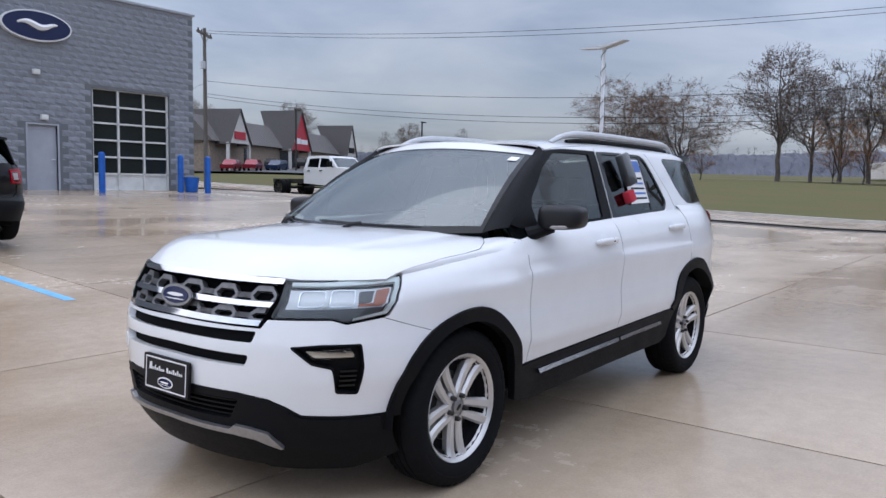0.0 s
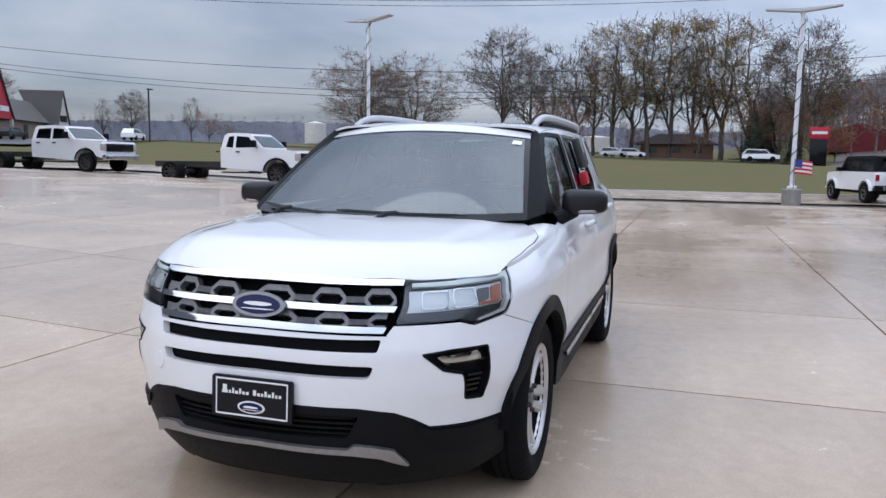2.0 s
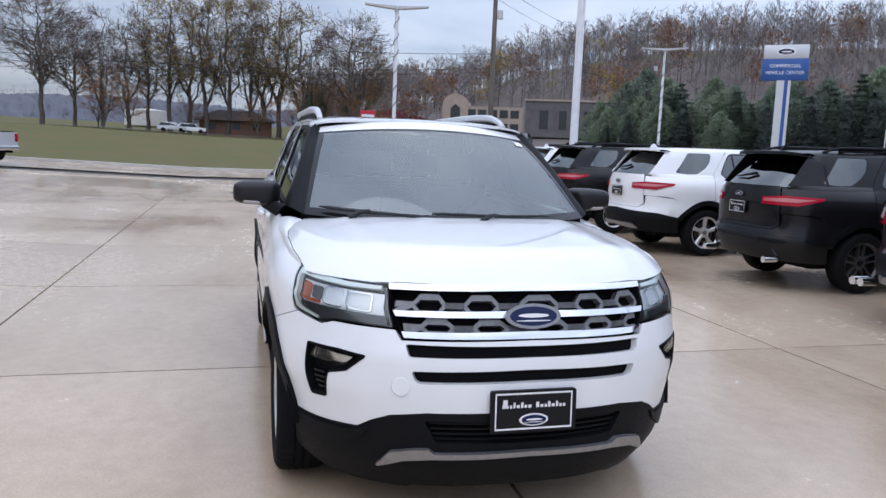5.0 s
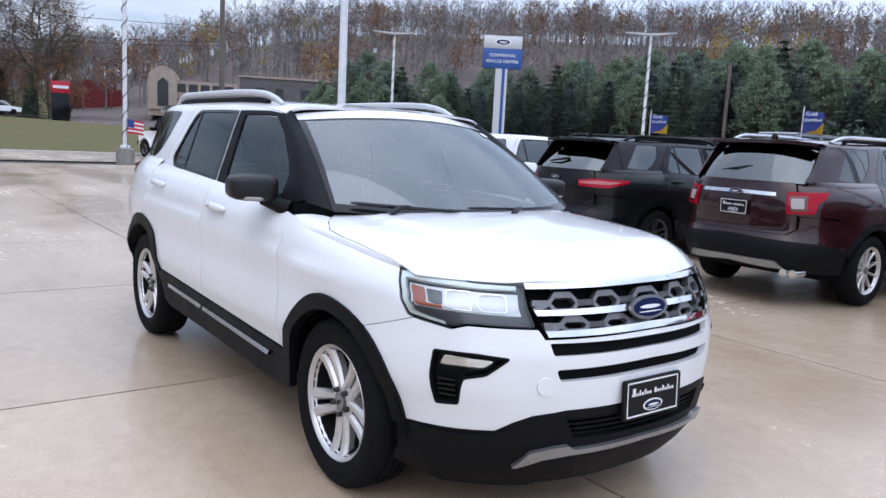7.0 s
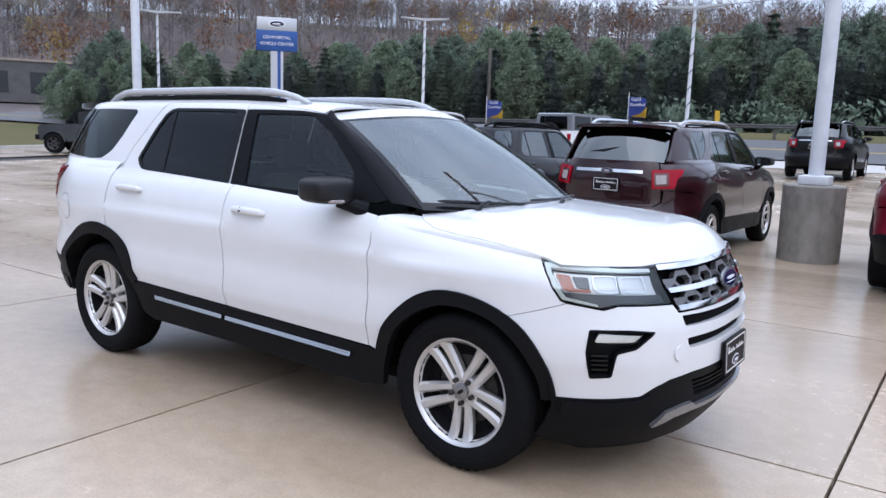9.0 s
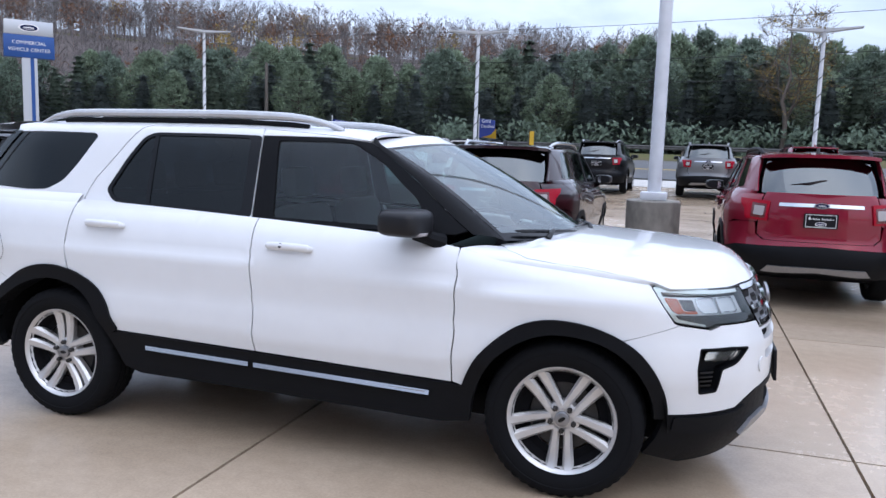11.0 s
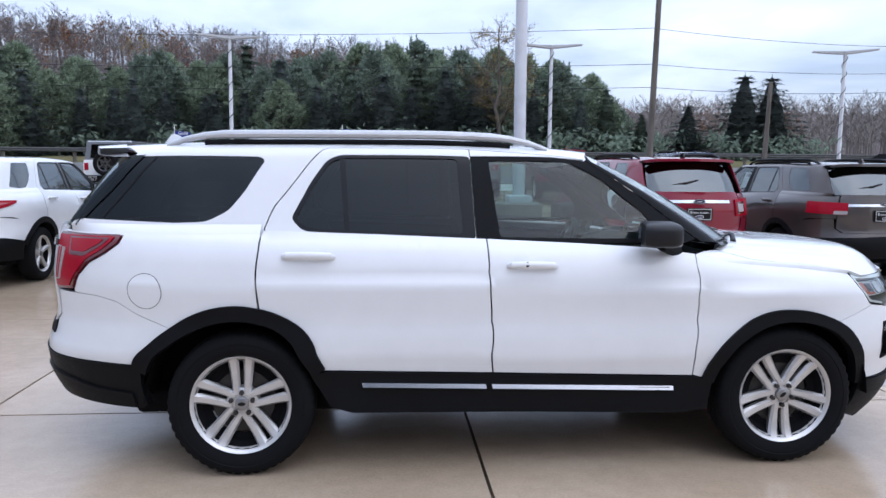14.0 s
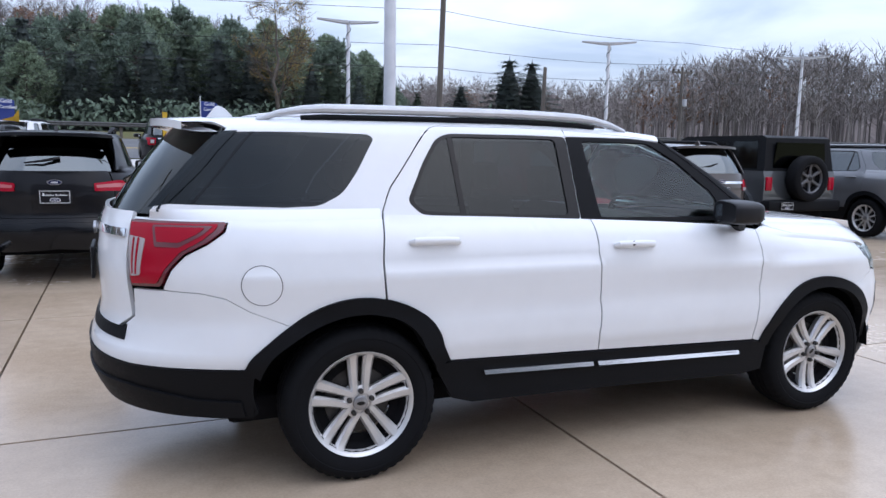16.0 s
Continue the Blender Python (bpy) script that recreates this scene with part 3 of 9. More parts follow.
    lathe(bm, [(0.165, 0.022), (rim_r - 0.045, 0.026), (rim_r - 0.0145, 0.086)], 32)
    lathe(bm, [(0.001, -0.03), (0.168, -0.03)], 32)
    part("wheel_back", bm, M_dark, wheel)
    return wheel


TWIN5 = [(90 + 72 * k, 14.6, 0.036, 0.060) for k in range(5)]
SINGLE5 = [(90 + 72 * k, 0, 0.05, 0.075) for k in range(5)]
MULTI10 = [(90 + 36 * k, 0, 0.024, 0.036) for k in range(10)]
Y5 = [(90 + 72 * k, 16.0, 0.020, 0.026) for k in range(5)]
WHEELS = {}
USED = set()


def put_wheels(car, key, places, scale=1.0):
    """Four wheels of a kind at (x, y) places; the pattern is built once and then shared."""
    for x, y, z in places:
        proto = WHEELS[key]
        if key not in USED:
            USED.add(key)
            proto.parent = car
            proto.matrix_basis = pose(x, y, z, 0, 0, 0 if y > 0 else 180) @ pose(0, 0, 0, 0, 36 if x > -1 else 0, 0) @ Matrix.Diagonal((scale, scale, scale, 1))
            continue
        made = {}
        for o in (proto, *proto.children):
            c = bpy.data.objects.new(o.name.split(".")[0], o.data)
            scene.collection.objects.link(c)
            for k in ("label",):
                if k in o:
                    c[k] = o[k]
            made[o] = c
            c.parent = car if o is proto else made[proto]
        turn = 0 if y > 0 else 180
        made[proto].matrix_basis = pose(x, y, z, 0, 0, turn) @ pose(0, 0, 0, 0, 36 if x > -1 else 0, 0) @ Matrix.Diagonal((scale, scale, scale, 1))


def sup(bm, c, r, e1=0.6, e2=0.6, nu=24, nv=14, m=None):
    """A rounded lump: a superellipsoid."""
    def p(w, e):
        return math.copysign(abs(w) ** e, w)
    rows = []
    for j in range(nv + 1):
        v = -math.pi / 2 + math.pi * j / nv
        rows.append([bm.verts.new((c[0] + r[0] * p(math.cos(v), e1) * p(math.cos(2 * math.pi * i / nu), e2), c[1] + r[1] * p(math.cos(v), e1) * p(math.sin(2 * math.pi * i / nu), e2), c[2] + r[2] * p(math.sin(v), e1))) for i in range(nu)])
    for a, b in zip(rows, rows[1:]):
        for i in range(nu):
            bm.faces.new((a[i], a[(i + 1) % nu], b[(i + 1) % nu], b[i]))
    bmesh.ops.remove_doubles(bm, verts=bm.verts, dist=1e-5)
    if m is not None:
        bmesh.ops.transform(bm, matrix=m, verts=bm.verts)


def oval(a, b, n=36):
    return [(a * math.cos(2 * math.pi * k / n), b * math.sin(2 * math.pi * k / n)) for k in range(n)]


def badge(parent, m, a, b, ring=None, d=0.012):
    """An oval badge facing +x in its own frame: rim, blue field and a pale flourish."""
    bm = bmesh.new()
    prism(bm, oval(a, b), 0, d, "yz")
    bmesh.ops.transform(bm, matrix=m, verts=bm.verts)
    rim = part("badge", bm, ring or M_satin, parent, "oval badge with a bright rim")
    bm = bmesh.new()
    prism(bm, oval(a * 0.84, b * 0.76), d, d + 0.003, "yz")
    bmesh.ops.transform(bm, matrix=m, verts=bm.verts)
    part("badge_field", bm, M_blueoval, rim, "blue oval field")
    bm = bmesh.new()
    for cy, ry, rz in ((0.0, 0.55, 0.16), (0.0, 0.64, 0.05)):
        prism(bm, [(cy * a + ry * a * math.cos(k * math.pi / 12), rz * b * math.sin(k * math.pi / 12) + (0.05 if rz > 0.1 else -0.36) * b) for k in range(24)], d + 0.003, d + 0.0042, "yz")
    bmesh.ops.transform(bm, matrix=m, verts=bm.verts)
    part("badge_mark", bm, M_whitemark, rim, "pale flourish")


def dealer_plate(parent, m, w=0.165, h=0.078):
    """A black advertising plate with a pale border, bars for its writing and an oval. Faces +x in its own frame."""
    bm = bmesh.new()
    prism(bm, round_poly([(-w, -h), (w, -h), (w, h), (-w, h)], 0.012), 0, 0.014, "yz")
    bmesh.ops.transform(bm, matrix=m, verts=bm.verts)
    pl = part("number_plate", bm, M_platefield, parent, "black dealer plate with white border")
    bm = bmesh.new()
    for y0, y1, z0, z1 in ((-w * 0.88, w * 0.88, h * 0.80, h * 0.88), (-w * 0.90, w * 0.90, -h * 0.88, -h * 0.80), (-w * 0.90, -w * 0.87, -h * 0.88, h * 0.88), (w * 0.87, w * 0.90, -h * 0.88, h * 0.88)):
        box(bm, 0.0138, 0.0152, y0, y1, z0, z1)
    bmesh.ops.transform(bm, matrix=m, verts=bm.verts)
    part("plate_border", bm, M_whitemark, pl, "thin white border line")
    bm = bmesh.new()
    x = -w * 0.74
    rr = random.Random(4)
    while x < w * 0.72:
        ww = rr.uniform(0.045, 0.075) * w
        if not -0.05 * w < x < 0.03 * w:
            hh = rr.choice((0.14, 0.14, 0.26))
            box(bm, 0.0138, 0.0150, x, x + ww, h * 0.16, h * (0.16 + hh))
        x += ww + 0.03 * w
    box(bm, 0.0138, 0.0150, -w * 0.72, -w * 0.62, h * 0.16, h * 0.56)
    bmesh.ops.transform(bm, matrix=m, verts=bm.verts)
    tagged(part("plate_writing", bm, M_whitemark, pl, "white bars of unreadable script"), kind="stuff")
    badge(pl, m @ pose(0.012, 0, -h * 0.42), w * 0.34, h * 0.30, M_whitemark, 0.003)


def mirror_out(car, side, paint_low=False):
    bm = bmesh.new()
    sup(bm, (0, 0, 0), (0.112, 0.122, 0.070), 0.5, 0.55, 28, 16)
    for v in bm.verts:
        v.co.z *= 1.0 - 0.18 * clamp((v.co.y + 0.135) / 0.27) * (1 if v.co.z < 0 else 0.5)
        if v.co.x < -0.085:
            v.co.x = -0.085
    bmesh.ops.transform(bm, matrix=Matrix.Translation((-0.755, 0.985, 1.245)) @ pose(0, 0, 0, 0, 0, 10), verts=bm.verts)
    if side < 0:
        bmesh.ops.scale(bm, vec=(1, -1, 1), verts=bm.verts)
    head = part("door_mirror", bm, M_mirrorcap, car, "black door mirror")
    bm = bmesh.new()
    tube(bm, [(-0.62, 0.845, 1.15), (-0.66, 0.89, 1.17), (-0.72, 0.935, 1.20)], [0.045, 0.036, 0.04], 10)
    if side < 0:
        bmesh.ops.scale(bm, vec=(1, -1, 1), verts=bm.verts)
    part("mirror_arm", bm, M_plastic, head)
    bm = bmesh.new()
    tube(bm, [(-0.666, 0.92, 1.206), (-0.656, 0.985, 1.201), (-0.668, 1.045, 1.204), (-0.71, 1.094, 1.212)], [0.008, 0.013, 0.013, 0.009], 8)
    if side < 0:
        bmesh.ops.scale(bm, vec=(1, -1, 1), verts=bm.verts)
    part("indicator_strip", bm, M_clearlens, head, "clear indicator strip")
    bm = bmesh.new()
    prism(bm, round_poly([(0.90, 1.19), (1.065, 1.20), (1.065, 1.285), (0.90, 1.29)], 0.03), -0.8345, -0.8325, "yz")
    if side < 0:
        bmesh.ops.scale(bm, vec=(1, -1, 1), verts=bm.verts)
    part("mirror_glass", bm, M_chrome, head, "mirror glass")


M_mirrorcap = mat("satin_black_mirror_shell", (0.010, 0.010, 0.012), rough=0.42, spec=0.35)


def offset_poly(poly, d):
    """The outline moved outwards by d (inwards if negative), anticlockwise or not."""
    n = len(poly)
    turn = 1 if sum(poly[i][0] * poly[(i + 1) % n][1] - poly[(i + 1) % n][0] * poly[i][1] for i in range(n)) > 0 else -1
    res = []
    for i in range(n):
        p, q, r = Vector(poly[i - 1]), Vector(poly[i]), Vector(poly[(i + 1) % n])
        e, f = (q - p).normalized(), (r - q).normalized()
        m = Vector((e.y + f.y, -e.x - f.x)).normalized()
        k = max(0.5, m.dot(Vector((e.y, -e.x))))
        q = q + m * (turn * d / k)
        res.append((q.x, q.y))
    return res


FRONT_ARCH, REAR_ARCH = (1.56, 0.372), (4.424, 0.372)


SEAM = Shape()
MID = (0.532, 0.66, 0.80, 0.90, 1.00, 1.08, 1.15, 1.212)


def mid_seam(z):
    """Where the gap between front and rear door runs."""
    return -1.584 - 0.045 * (z - 0.532)


def front_door_outline():
    front = [(SEAM.s_at(-0.520 - 0.012 * (1.135 - z), z), z) for z in (1.135, 1.05, 0.92, 0.80, 0.65, 0.50)]
    return front + [(SEAM.s_at(mid_seam(z), z) - 0.004, z) for z in MID] + [(2.60, 1.190), (2.2, 1.168)]


def rear_door_outline(arch_r):
    c = REAR_ARCH
    a1 = math.degrees(math.acos((4.296 - c[0]) / arch_r))
    a0 = 180 - math.degrees(math.asin((0.556 - c[1]) / arch_r))
    return [(SEAM.s_at(mid_seam(z), z) + 0.004, z) for z in MID[::-1]] + arc(*c, arch_r, a0, a1, 14) + [(4.298, 0.92), (4.308, 1.17), (4.318, 1.255), (3.7, 1.235)]


def make_car(name, label, paint_m, m, style, fine=False, group=""):
    """A five-door sport utility car. Lower panels lie on the wrap (s, z), roof and pillars on the shell (x, v)."""
    C = style.get("shape") or Shape()
    car = thing(name, label, "car", m, group)
    ST = 0.05 if fine else 0.13
    ra, rr = style.get("arch_f", 0.466), style.get("arch_r", 0.506)
    fa, re = FRONT_ARCH, REAR_ARCH
    clad = style.get("clad", M_plastic)
    low, up, top = C.low, C.up, C.top
    # one inner dark shell that closes the gaps between panels
    for sd in (False, True):
        body = [(0.0, 0.30)] + [(1.0, 0.30)] + arc(*fa, 0.46, 184, -4, 18) + [(2.1, 0.30), (3.9, 0.30)] + arc(*re, 0.475, 184, -4, 18) + [(5.0, 0.44), (C.send, 0.48), (C.send, 1.22), (4.4, 1.22), (3.2, 1.185), (2.3, 1.14), (1.9, 1.06), (1.5, 1.02), (1.0, 0.98), (0.0, 0.96)]
        skin("inner_body", low, body, M_dark, car, off=-0.05, step=max(ST, 0.09), mirror=sd, thick=0.0)
        for cx, rad in ((0.0, 0.47), (-2.865, 0.49)):
            rows = [[(cx + rad * math.cos(radians(a)), y, 0.372 + rad * math.sin(radians(a))) for a in range(0, 181, 12)] for y in (0.885 if cx == 0 else 0.87, 0.55)]
            rows.append([(cx + 0.02 * math.cos(radians(a)), 0.55, 0.372 + 0.02 * math.sin(radians(a))) for a in range(0, 181, 12)])
            ribbon("wheel_well", rows, M_dark, car, mirror=sd)
    bm = bmesh.new()
    box(bm, -3.45, 0.42, -0.70, 0.70, 0.27, 0.40, 0.03)
    box(bm, -3.60, -3.37, -0.70, 0.70, 0.36, 0.76)
    box(bm, 0.48, 0.61, -0.68, 0.68, 0.30, 0.76)
    part("underbody", bm, M_dark, car, "dark underbody")
    # bonnet
    hood = []
    for k in range(-20, 21):
        a = k / 20
        y = math.sin(a * math.pi / 2) * 0.815
        xf = C.nose[1][8] - C.af + C.af * max(0, 1 - (abs(y) / C.bonnet_w) ** C.nf) ** (1 / C.nf)
        hood.append((xf - 0.006, y))
    side = [(0.20, 0.848), (-0.05, 0.856), (-0.20, 0.845), (-0.30, 0.80)]
    rear = [(-0.085 - 0.27 * (y / 0.74) ** 2, y) for y in (0.74, 0.6, 0.4, 0.2, 0, -0.2, -0.4, -0.6, -0.74)]
    skin("bonnet", top, hood + side + rear + [(x, -y) for x, y in side[::-1]], paint_m, car, step=ST, thick=0.042, label="broad smooth bonnet" if fine else "")
    # front bumper cover across the nose
    lamp_low = [(1.024, 0.855), (0.955, 0.846), (0.86, 0.832), (0.785, 0.850), (0.50, 0.848)]
    a_seam = 180 - math.degrees(math.asin((0.775 - fa[1]) / ra))
    right = [(0.0, 0.548), (0.38, 0.543), (0.53, 0.524), (0.615, 0.494), (0.687, 0.458), (0.853, 0.450)] + arc(*fa, ra, 171, a_seam, 10) + lamp_low + [(0.478, 0.812), (0.0, 0.820)]
    bumper = right[1:-1] + [(0.0, 0.820)] + [(-s, z) for s, z in right[1:-1][::-1]] + [(0.0, 0.548)]
    slot1 = round_poly([(-0.462, 0.800), (0.462, 0.800), (0.448, 0.754), (0, 0.758), (-0.448, 0.754)][::-1], 0.012)
    slot2 = round_poly([(-0.436, 0.702), (0, 0.712), (0.436, 0.702), (0.414, 0.655), (0, 0.661), (-0.414, 0.655)], 0.018)
    fog = round_poly([(0.626, 0.742), (0.76, 0.752), (0.945, 0.752), (0.956, 0.66), (0.938, 0.545), (0.838, 0.552), (0.812, 0.655), (0.718, 0.675)], 0.012)
    holes = [slot2, slot1, fog, [(-s, z) for s, z in fog[::-1]]] if fine else []
    skin("front_bumper", low, bumper, paint_m, car, holes=holes, step=ST, thick=0.03, label="body-coloured front bumper cover" if fine else "")
    for sd in (False, True):
        # wings, doors, quarter panels
        wing = [(1.027, 0.857)] + arc(*fa, ra, a_seam - 0.35, 14, 16) + [(2.055, 0.497)] + [(SEAM.s_at(-0.520 - 0.012 * (1.135 - z), z) - 0.007, z) for z in (0.502, 0.65, 0.80, 0.92, 1.05, 1.135)] + [(1.86, 1.118), (1.76, 1.092), (1.58, 1.074), (1.36, 1.054), (1.18, 1.032), (1.092, 1.022), (1.08, 0.975), (1.048, 0.865)]
        skin("front_wing", low, wing, paint_m, car, step=ST, mirror=sd, thick=0.02)
        # the strip between wing and bonnet
        rows = []
        for k in range(41):
            f = k / 40
            s = 1.10 + (1.945 - 1.10) * f
            zt = interp(s, (1.092, 1.18, 1.36, 1.58, 1.76, 1.86, 1.945), (1.022, 1.032, 1.054, 1.074, 1.092, 1.118, 1.135))
            p = Vector(low(s, zt))
            hx = 0.40 + (-0.33 - 0.40) * f
            hy = float(np.interp(hx, (-0.355, -0.30, -0.20, -0.05, 0.20, 0.42), (0.743, 0.803, 0.848, 0.859, 0.851, 0.818)))
            q = Vector(top(hx, hy))
            rows.append([tuple(p + (q - p) * g + Vector((0, 0, 0.010 * math.sin(math.pi * g)))) for g in (0, 0.25, 0.5, 0.75, 1)])
        ribbon("wing_top", rows, paint_m, car, mirror=sd)
        fd = skin("front_door", low, front_door_outline(), paint_m, car, step=ST, mirror=sd, thick=0.02)
        rd = skin("rear_door", low, rear_door_outline(rr), paint_m, car, step=ST, mirror=sd, thick=0.02)
        a_b = math.degrees(math.asin((0.588 - re[1]) / rr))
        a_s = math.degrees(math.asin((0.770 - re[1]) / rr))
        a_d = math.degrees(math.acos((4.304 - re[0]) / rr))
        tail_front = [(5.462, 0.938), (5.292, 0.945), (5.252, 1.02), (5.19, 1.085), (5.095, 1.135), (5.028, 1.188), (5.022, 1.228), (5.49, 1.222)]
        quarter = arc(*re, rr, a_d, a_s, 14) + [(4.92, 0.845), (5.02, 0.905), (5.13, 0.928), (5.29, 0.935)] + tail_front[1:7] + [(5.49, 1.232), (5.49, 1.240), (4.95, 1.240), (4.324, 1.236), (4.316, 1.17), (4.306, 0.92)]
        if not fine:
            quarter = arc(*re, rr, a_d, a_s, 14) + [(4.92, 0.845), (5.02, 0.905), (5.13, 0.928), (5.49, 0.935), (5.49, 1.240), (4.95, 1.240), (4.324, 1.236), (4.316, 1.17), (4.306, 0.92)]
        qp = skin("quarter_panel", low, quarter, paint_m, car, step=ST, mirror=sd, thick=0.02)
        if fine:
            rb = arc(*re, rr, a_s - 0.25, a_b, 8) + [(5.10, 0.595), (5.434, 0.598), (C.send, 0.636), (C.send, 0.735), (5.56, 0.735), (5.47, 0.80), (5.46, 0.928), (5.30, 0.931), (5.13, 0.9245), (5.02, 0.9015), (4.92, 0.8415)]
            skin("rear_bumper", low, rb, paint_m, car, step=ST, mirror=sd, thick=0.02)
            # fuel flap: a shallow round lid; a dark ring paints its thin shaded gap
            if sd:
                bm = bmesh.new()
            lid = arc(4.862, 0.960, 0.086, 0, 360, 40)[:-1]
            gap = arc(4.862, 0.960, 0.089, 0, 360, 40)[:-1]
            if sd:
                bm.free()
                skin("fuel_flap_gap", low, gap, M_dark, car, off=0.0015, holes=[lid], step=0.03, mirror=sd, thick=0.0)
                skin("fuel_flap", low, lid, paint_m, car, off=0.002, step=0.03, mirror=sd, thick=0.002)
        # arch mouldings, sill and lower cladding
        skin("arch_moulding", low, arc(*fa, ra + 0.012, 173, 13, 28) + arc(*fa, ra - 0.055, 12, 172, 28), clad, car, off=0.014, step=0.035 if fine else 0.12, mirror=sd, thick=0.05)
        skin("arch_moulding", low, arc(*re, rr + 0.012, 158, 24, 28) + arc(*re, rr - 0.066, 22, 160, 28), clad, car, off=0.014, step=0.035 if fine else 0.12, mirror=sd, thick=0.10)
        sill = arc(*fa, ra - 0.05, 14, -8, 4) + [(2.12, 0.295), (3.12, 0.318), (3.90, 0.325)] + arc(*re, rr - 0.07, 182, 158, 5) + [(3.92, 0.55), (3.142, 0.526), (2.07, 0.492)]
        skin("sill_cladding", low, sill, clad, car, off=0.010, step=ST, mirror=sd, thick=0.04)
        if style.get("strip", True):
            for s0, s1 in ((2.18, 3.125), (3.155, 3.775)):
                z = lambda s: 0.437 + (s - 2.18) * 0.0262
                rows = []
                for k in range(13):
                    q = s0 + (s1 - s0) * k / 12
                    p0, p1 = Vector(low(q, z(q) - 0.012)), Vector(low(q, z(q) + 0.010))
                    rows.append([tuple(p0 + Vector((0, o, 0))) if k2 < 2 else tuple(p1 + Vector((0, o, 0))) for k2, o in enumerate((0.010, 0.033, 0.023, 0.008))])
                ribbon("chrome_strip", rows, M_bgchrome, car, "bright strip on the sill", mirror=sd)
                if fine and s0 < 3:
                    skin("strip_writing", low, [(s0 + 0.02, z(s0) - 0.008), (s0 + 0.21, z(s0) - 0.004), (s0 + 0.21, z(s0) + 0.010), (s0 + 0.02, z(s0) + 0.008)], M_satin, car, off=0.0275, step=ST, mirror=sd, thick=0.002)
        # handles
        for s0 in (2.735, 3.925):
            par = fd if s0 < 3 else rd
            zz = 1.078 if s0 < 3 else 1.127
            p0, p1 = Vector(low(s0, zz)), Vector(low(s0 + 0.262, zz + 0.003))
            bm = bmesh.new()
            n = Vector((0, 1, 0.25)).normalized()
            pts = [p0 + n * 0.004, p0 + (p1 - p0) * 0.08 + n * 0.030, p0 + (p1 - p0) * 0.3 + n * 0.040, p0 + (p1 - p0) * 0.7 + n * 0.040, p0 + (p1 - p0) * 0.92 + n * 0.030, p1 + n * 0.004]
            tube(bm, pts, [0.012, 0.019, 0.020, 0.020, 0.019, 0.012], 10)
            bmesh.ops.scale(bm, vec=(1, 0.75, 1), space=Matrix.Translation(-p0), verts=bm.verts)
            if sd:
                bmesh.ops.scale(bm, vec=(1, -1, 1), verts=bm.verts)
            hd = part("door_handle", bm, style.get("handle", paint_m), par, "pull handle")
            if fine:
                cup = arc(s0 + 0.125, zz + 0.012, 0.062, 0, 360, 24, ry=0.040)[:-1]
                skin("handle_cup", low, cup, mat_cup, par, off=0.0012, step=0.025, mirror=sd, thick=0.0)
                if s0 < 3:
                    skin("lock_button", low, arc(s0 + 0.165, zz + 0.004, 0.011, 0, 360, 12)[:-1], M_gloss, par, off=0.045, step=0.02, mirror=sd, thick=0.004)
        # shoulder between quarter panel and quarter window
        rows = []
        for k in range(25):
            s = 4.328 + (5.40 - 4.328) * k / 24
            a = Vector(low(s, 1.236))
            b = Vector(up(a.x + 0.004, 0.050)) + Vector((0, 0.004, 0.001))
            m_ = Vector(((a.x + b.x) / 2, max(a.y, b.y) * 0.55 + min(a.y, b.y) * 0.45, a.z * 0.35 + b.z * 0.65))
            rows.append([tuple(a * (1 - t) ** 2 + m_ * 2 * t * (1 - t) + b * t * t) for t in (0, 0.25, 0.5, 0.75, 1)])
        ribbon("shoulder", rows, paint_m, qp, mirror=sd)
        # upper side: glass, pillars, door frames
        rd_glass = round_poly([(-2.590, 0.084), (-2.540, 0.036), (-2.33, 0.019), (-1.733, 0.000), (-1.757, 0.406), (-2.360, 0.405), (-2.42, 0.378), (-2.505, 0.255)], 0.03)
        rd_dlo = round_poly([(-2.615, 0.082), (-2.552, 0.016), (-2.33, -0.002), (-1.668, -0.03), (-1.690, 0.425), (-2.368, 0.424), (-2.435, 0.392), (-2.525, 0.260)], 0.03)
        rd_frame = [(-2.742, 0.03), (-2.715, 0.10), (-2.692, 0.150), (-2.572, 0.305), (-2.478, 0.433), (-2.455, 0.462), (-2.42, 0.480), (-1.696, 0.484), (-1.690, 0.427), (-1.667, -0.034), (-2.0, -0.034), (-2.72, -0.030)]
        fd_glass = round_poly([(-1.592, 0.403), (-1.164, 0.424), (-0.972, 0.315), (-0.784, 0.150), (-0.745, 0.09), (-0.745, -0.028), (-1.54, -0.016)], 0.02)
        fd_dlo = [(-1.684, 0.425), (-1.66, -0.035), (-1.0, -0.05), (-0.56, -0.055), (-0.50, -0.03), (-0.552, 0.020), (-0.78, 0.235), (-1.057, 0.438), (-1.10, 0.443), (-1.268, 0.447)]
        fd_frame = [(-1.688, 0.428), (-1.688, 0.483), (-1.40, 0.470), (-1.194, 0.458), (-1.09, 0.447), (-1.268, 0.449)]
        skin("rear_door_frame", up, rd_frame, paint_m, rd, holes=[rd_dlo], step=ST, mirror=sd, thick=0.015)
        skin("window_trim", up, rd_dlo, M_gloss, rd, holes=[rd_glass], off=-0.003, step=ST, mirror=sd, thick=0.02)
        skin("window_pane", up, rd_glass, style.get("rear_glass", M_privacy), rd, off=-0.010, step=ST, mirror=sd, thick=0.0)
        skin("window_bar", up, [(-2.372, 0.405), (-2.345, 0.405), (-2.315, 0.018), (-2.342, 0.018)], M_gloss, rd, off=-0.006, step=ST, mirror=sd, thick=0.01)
        skin("front_door_frame", up, fd_frame, paint_m, fd, step=ST, mirror=sd, thick=0.015)
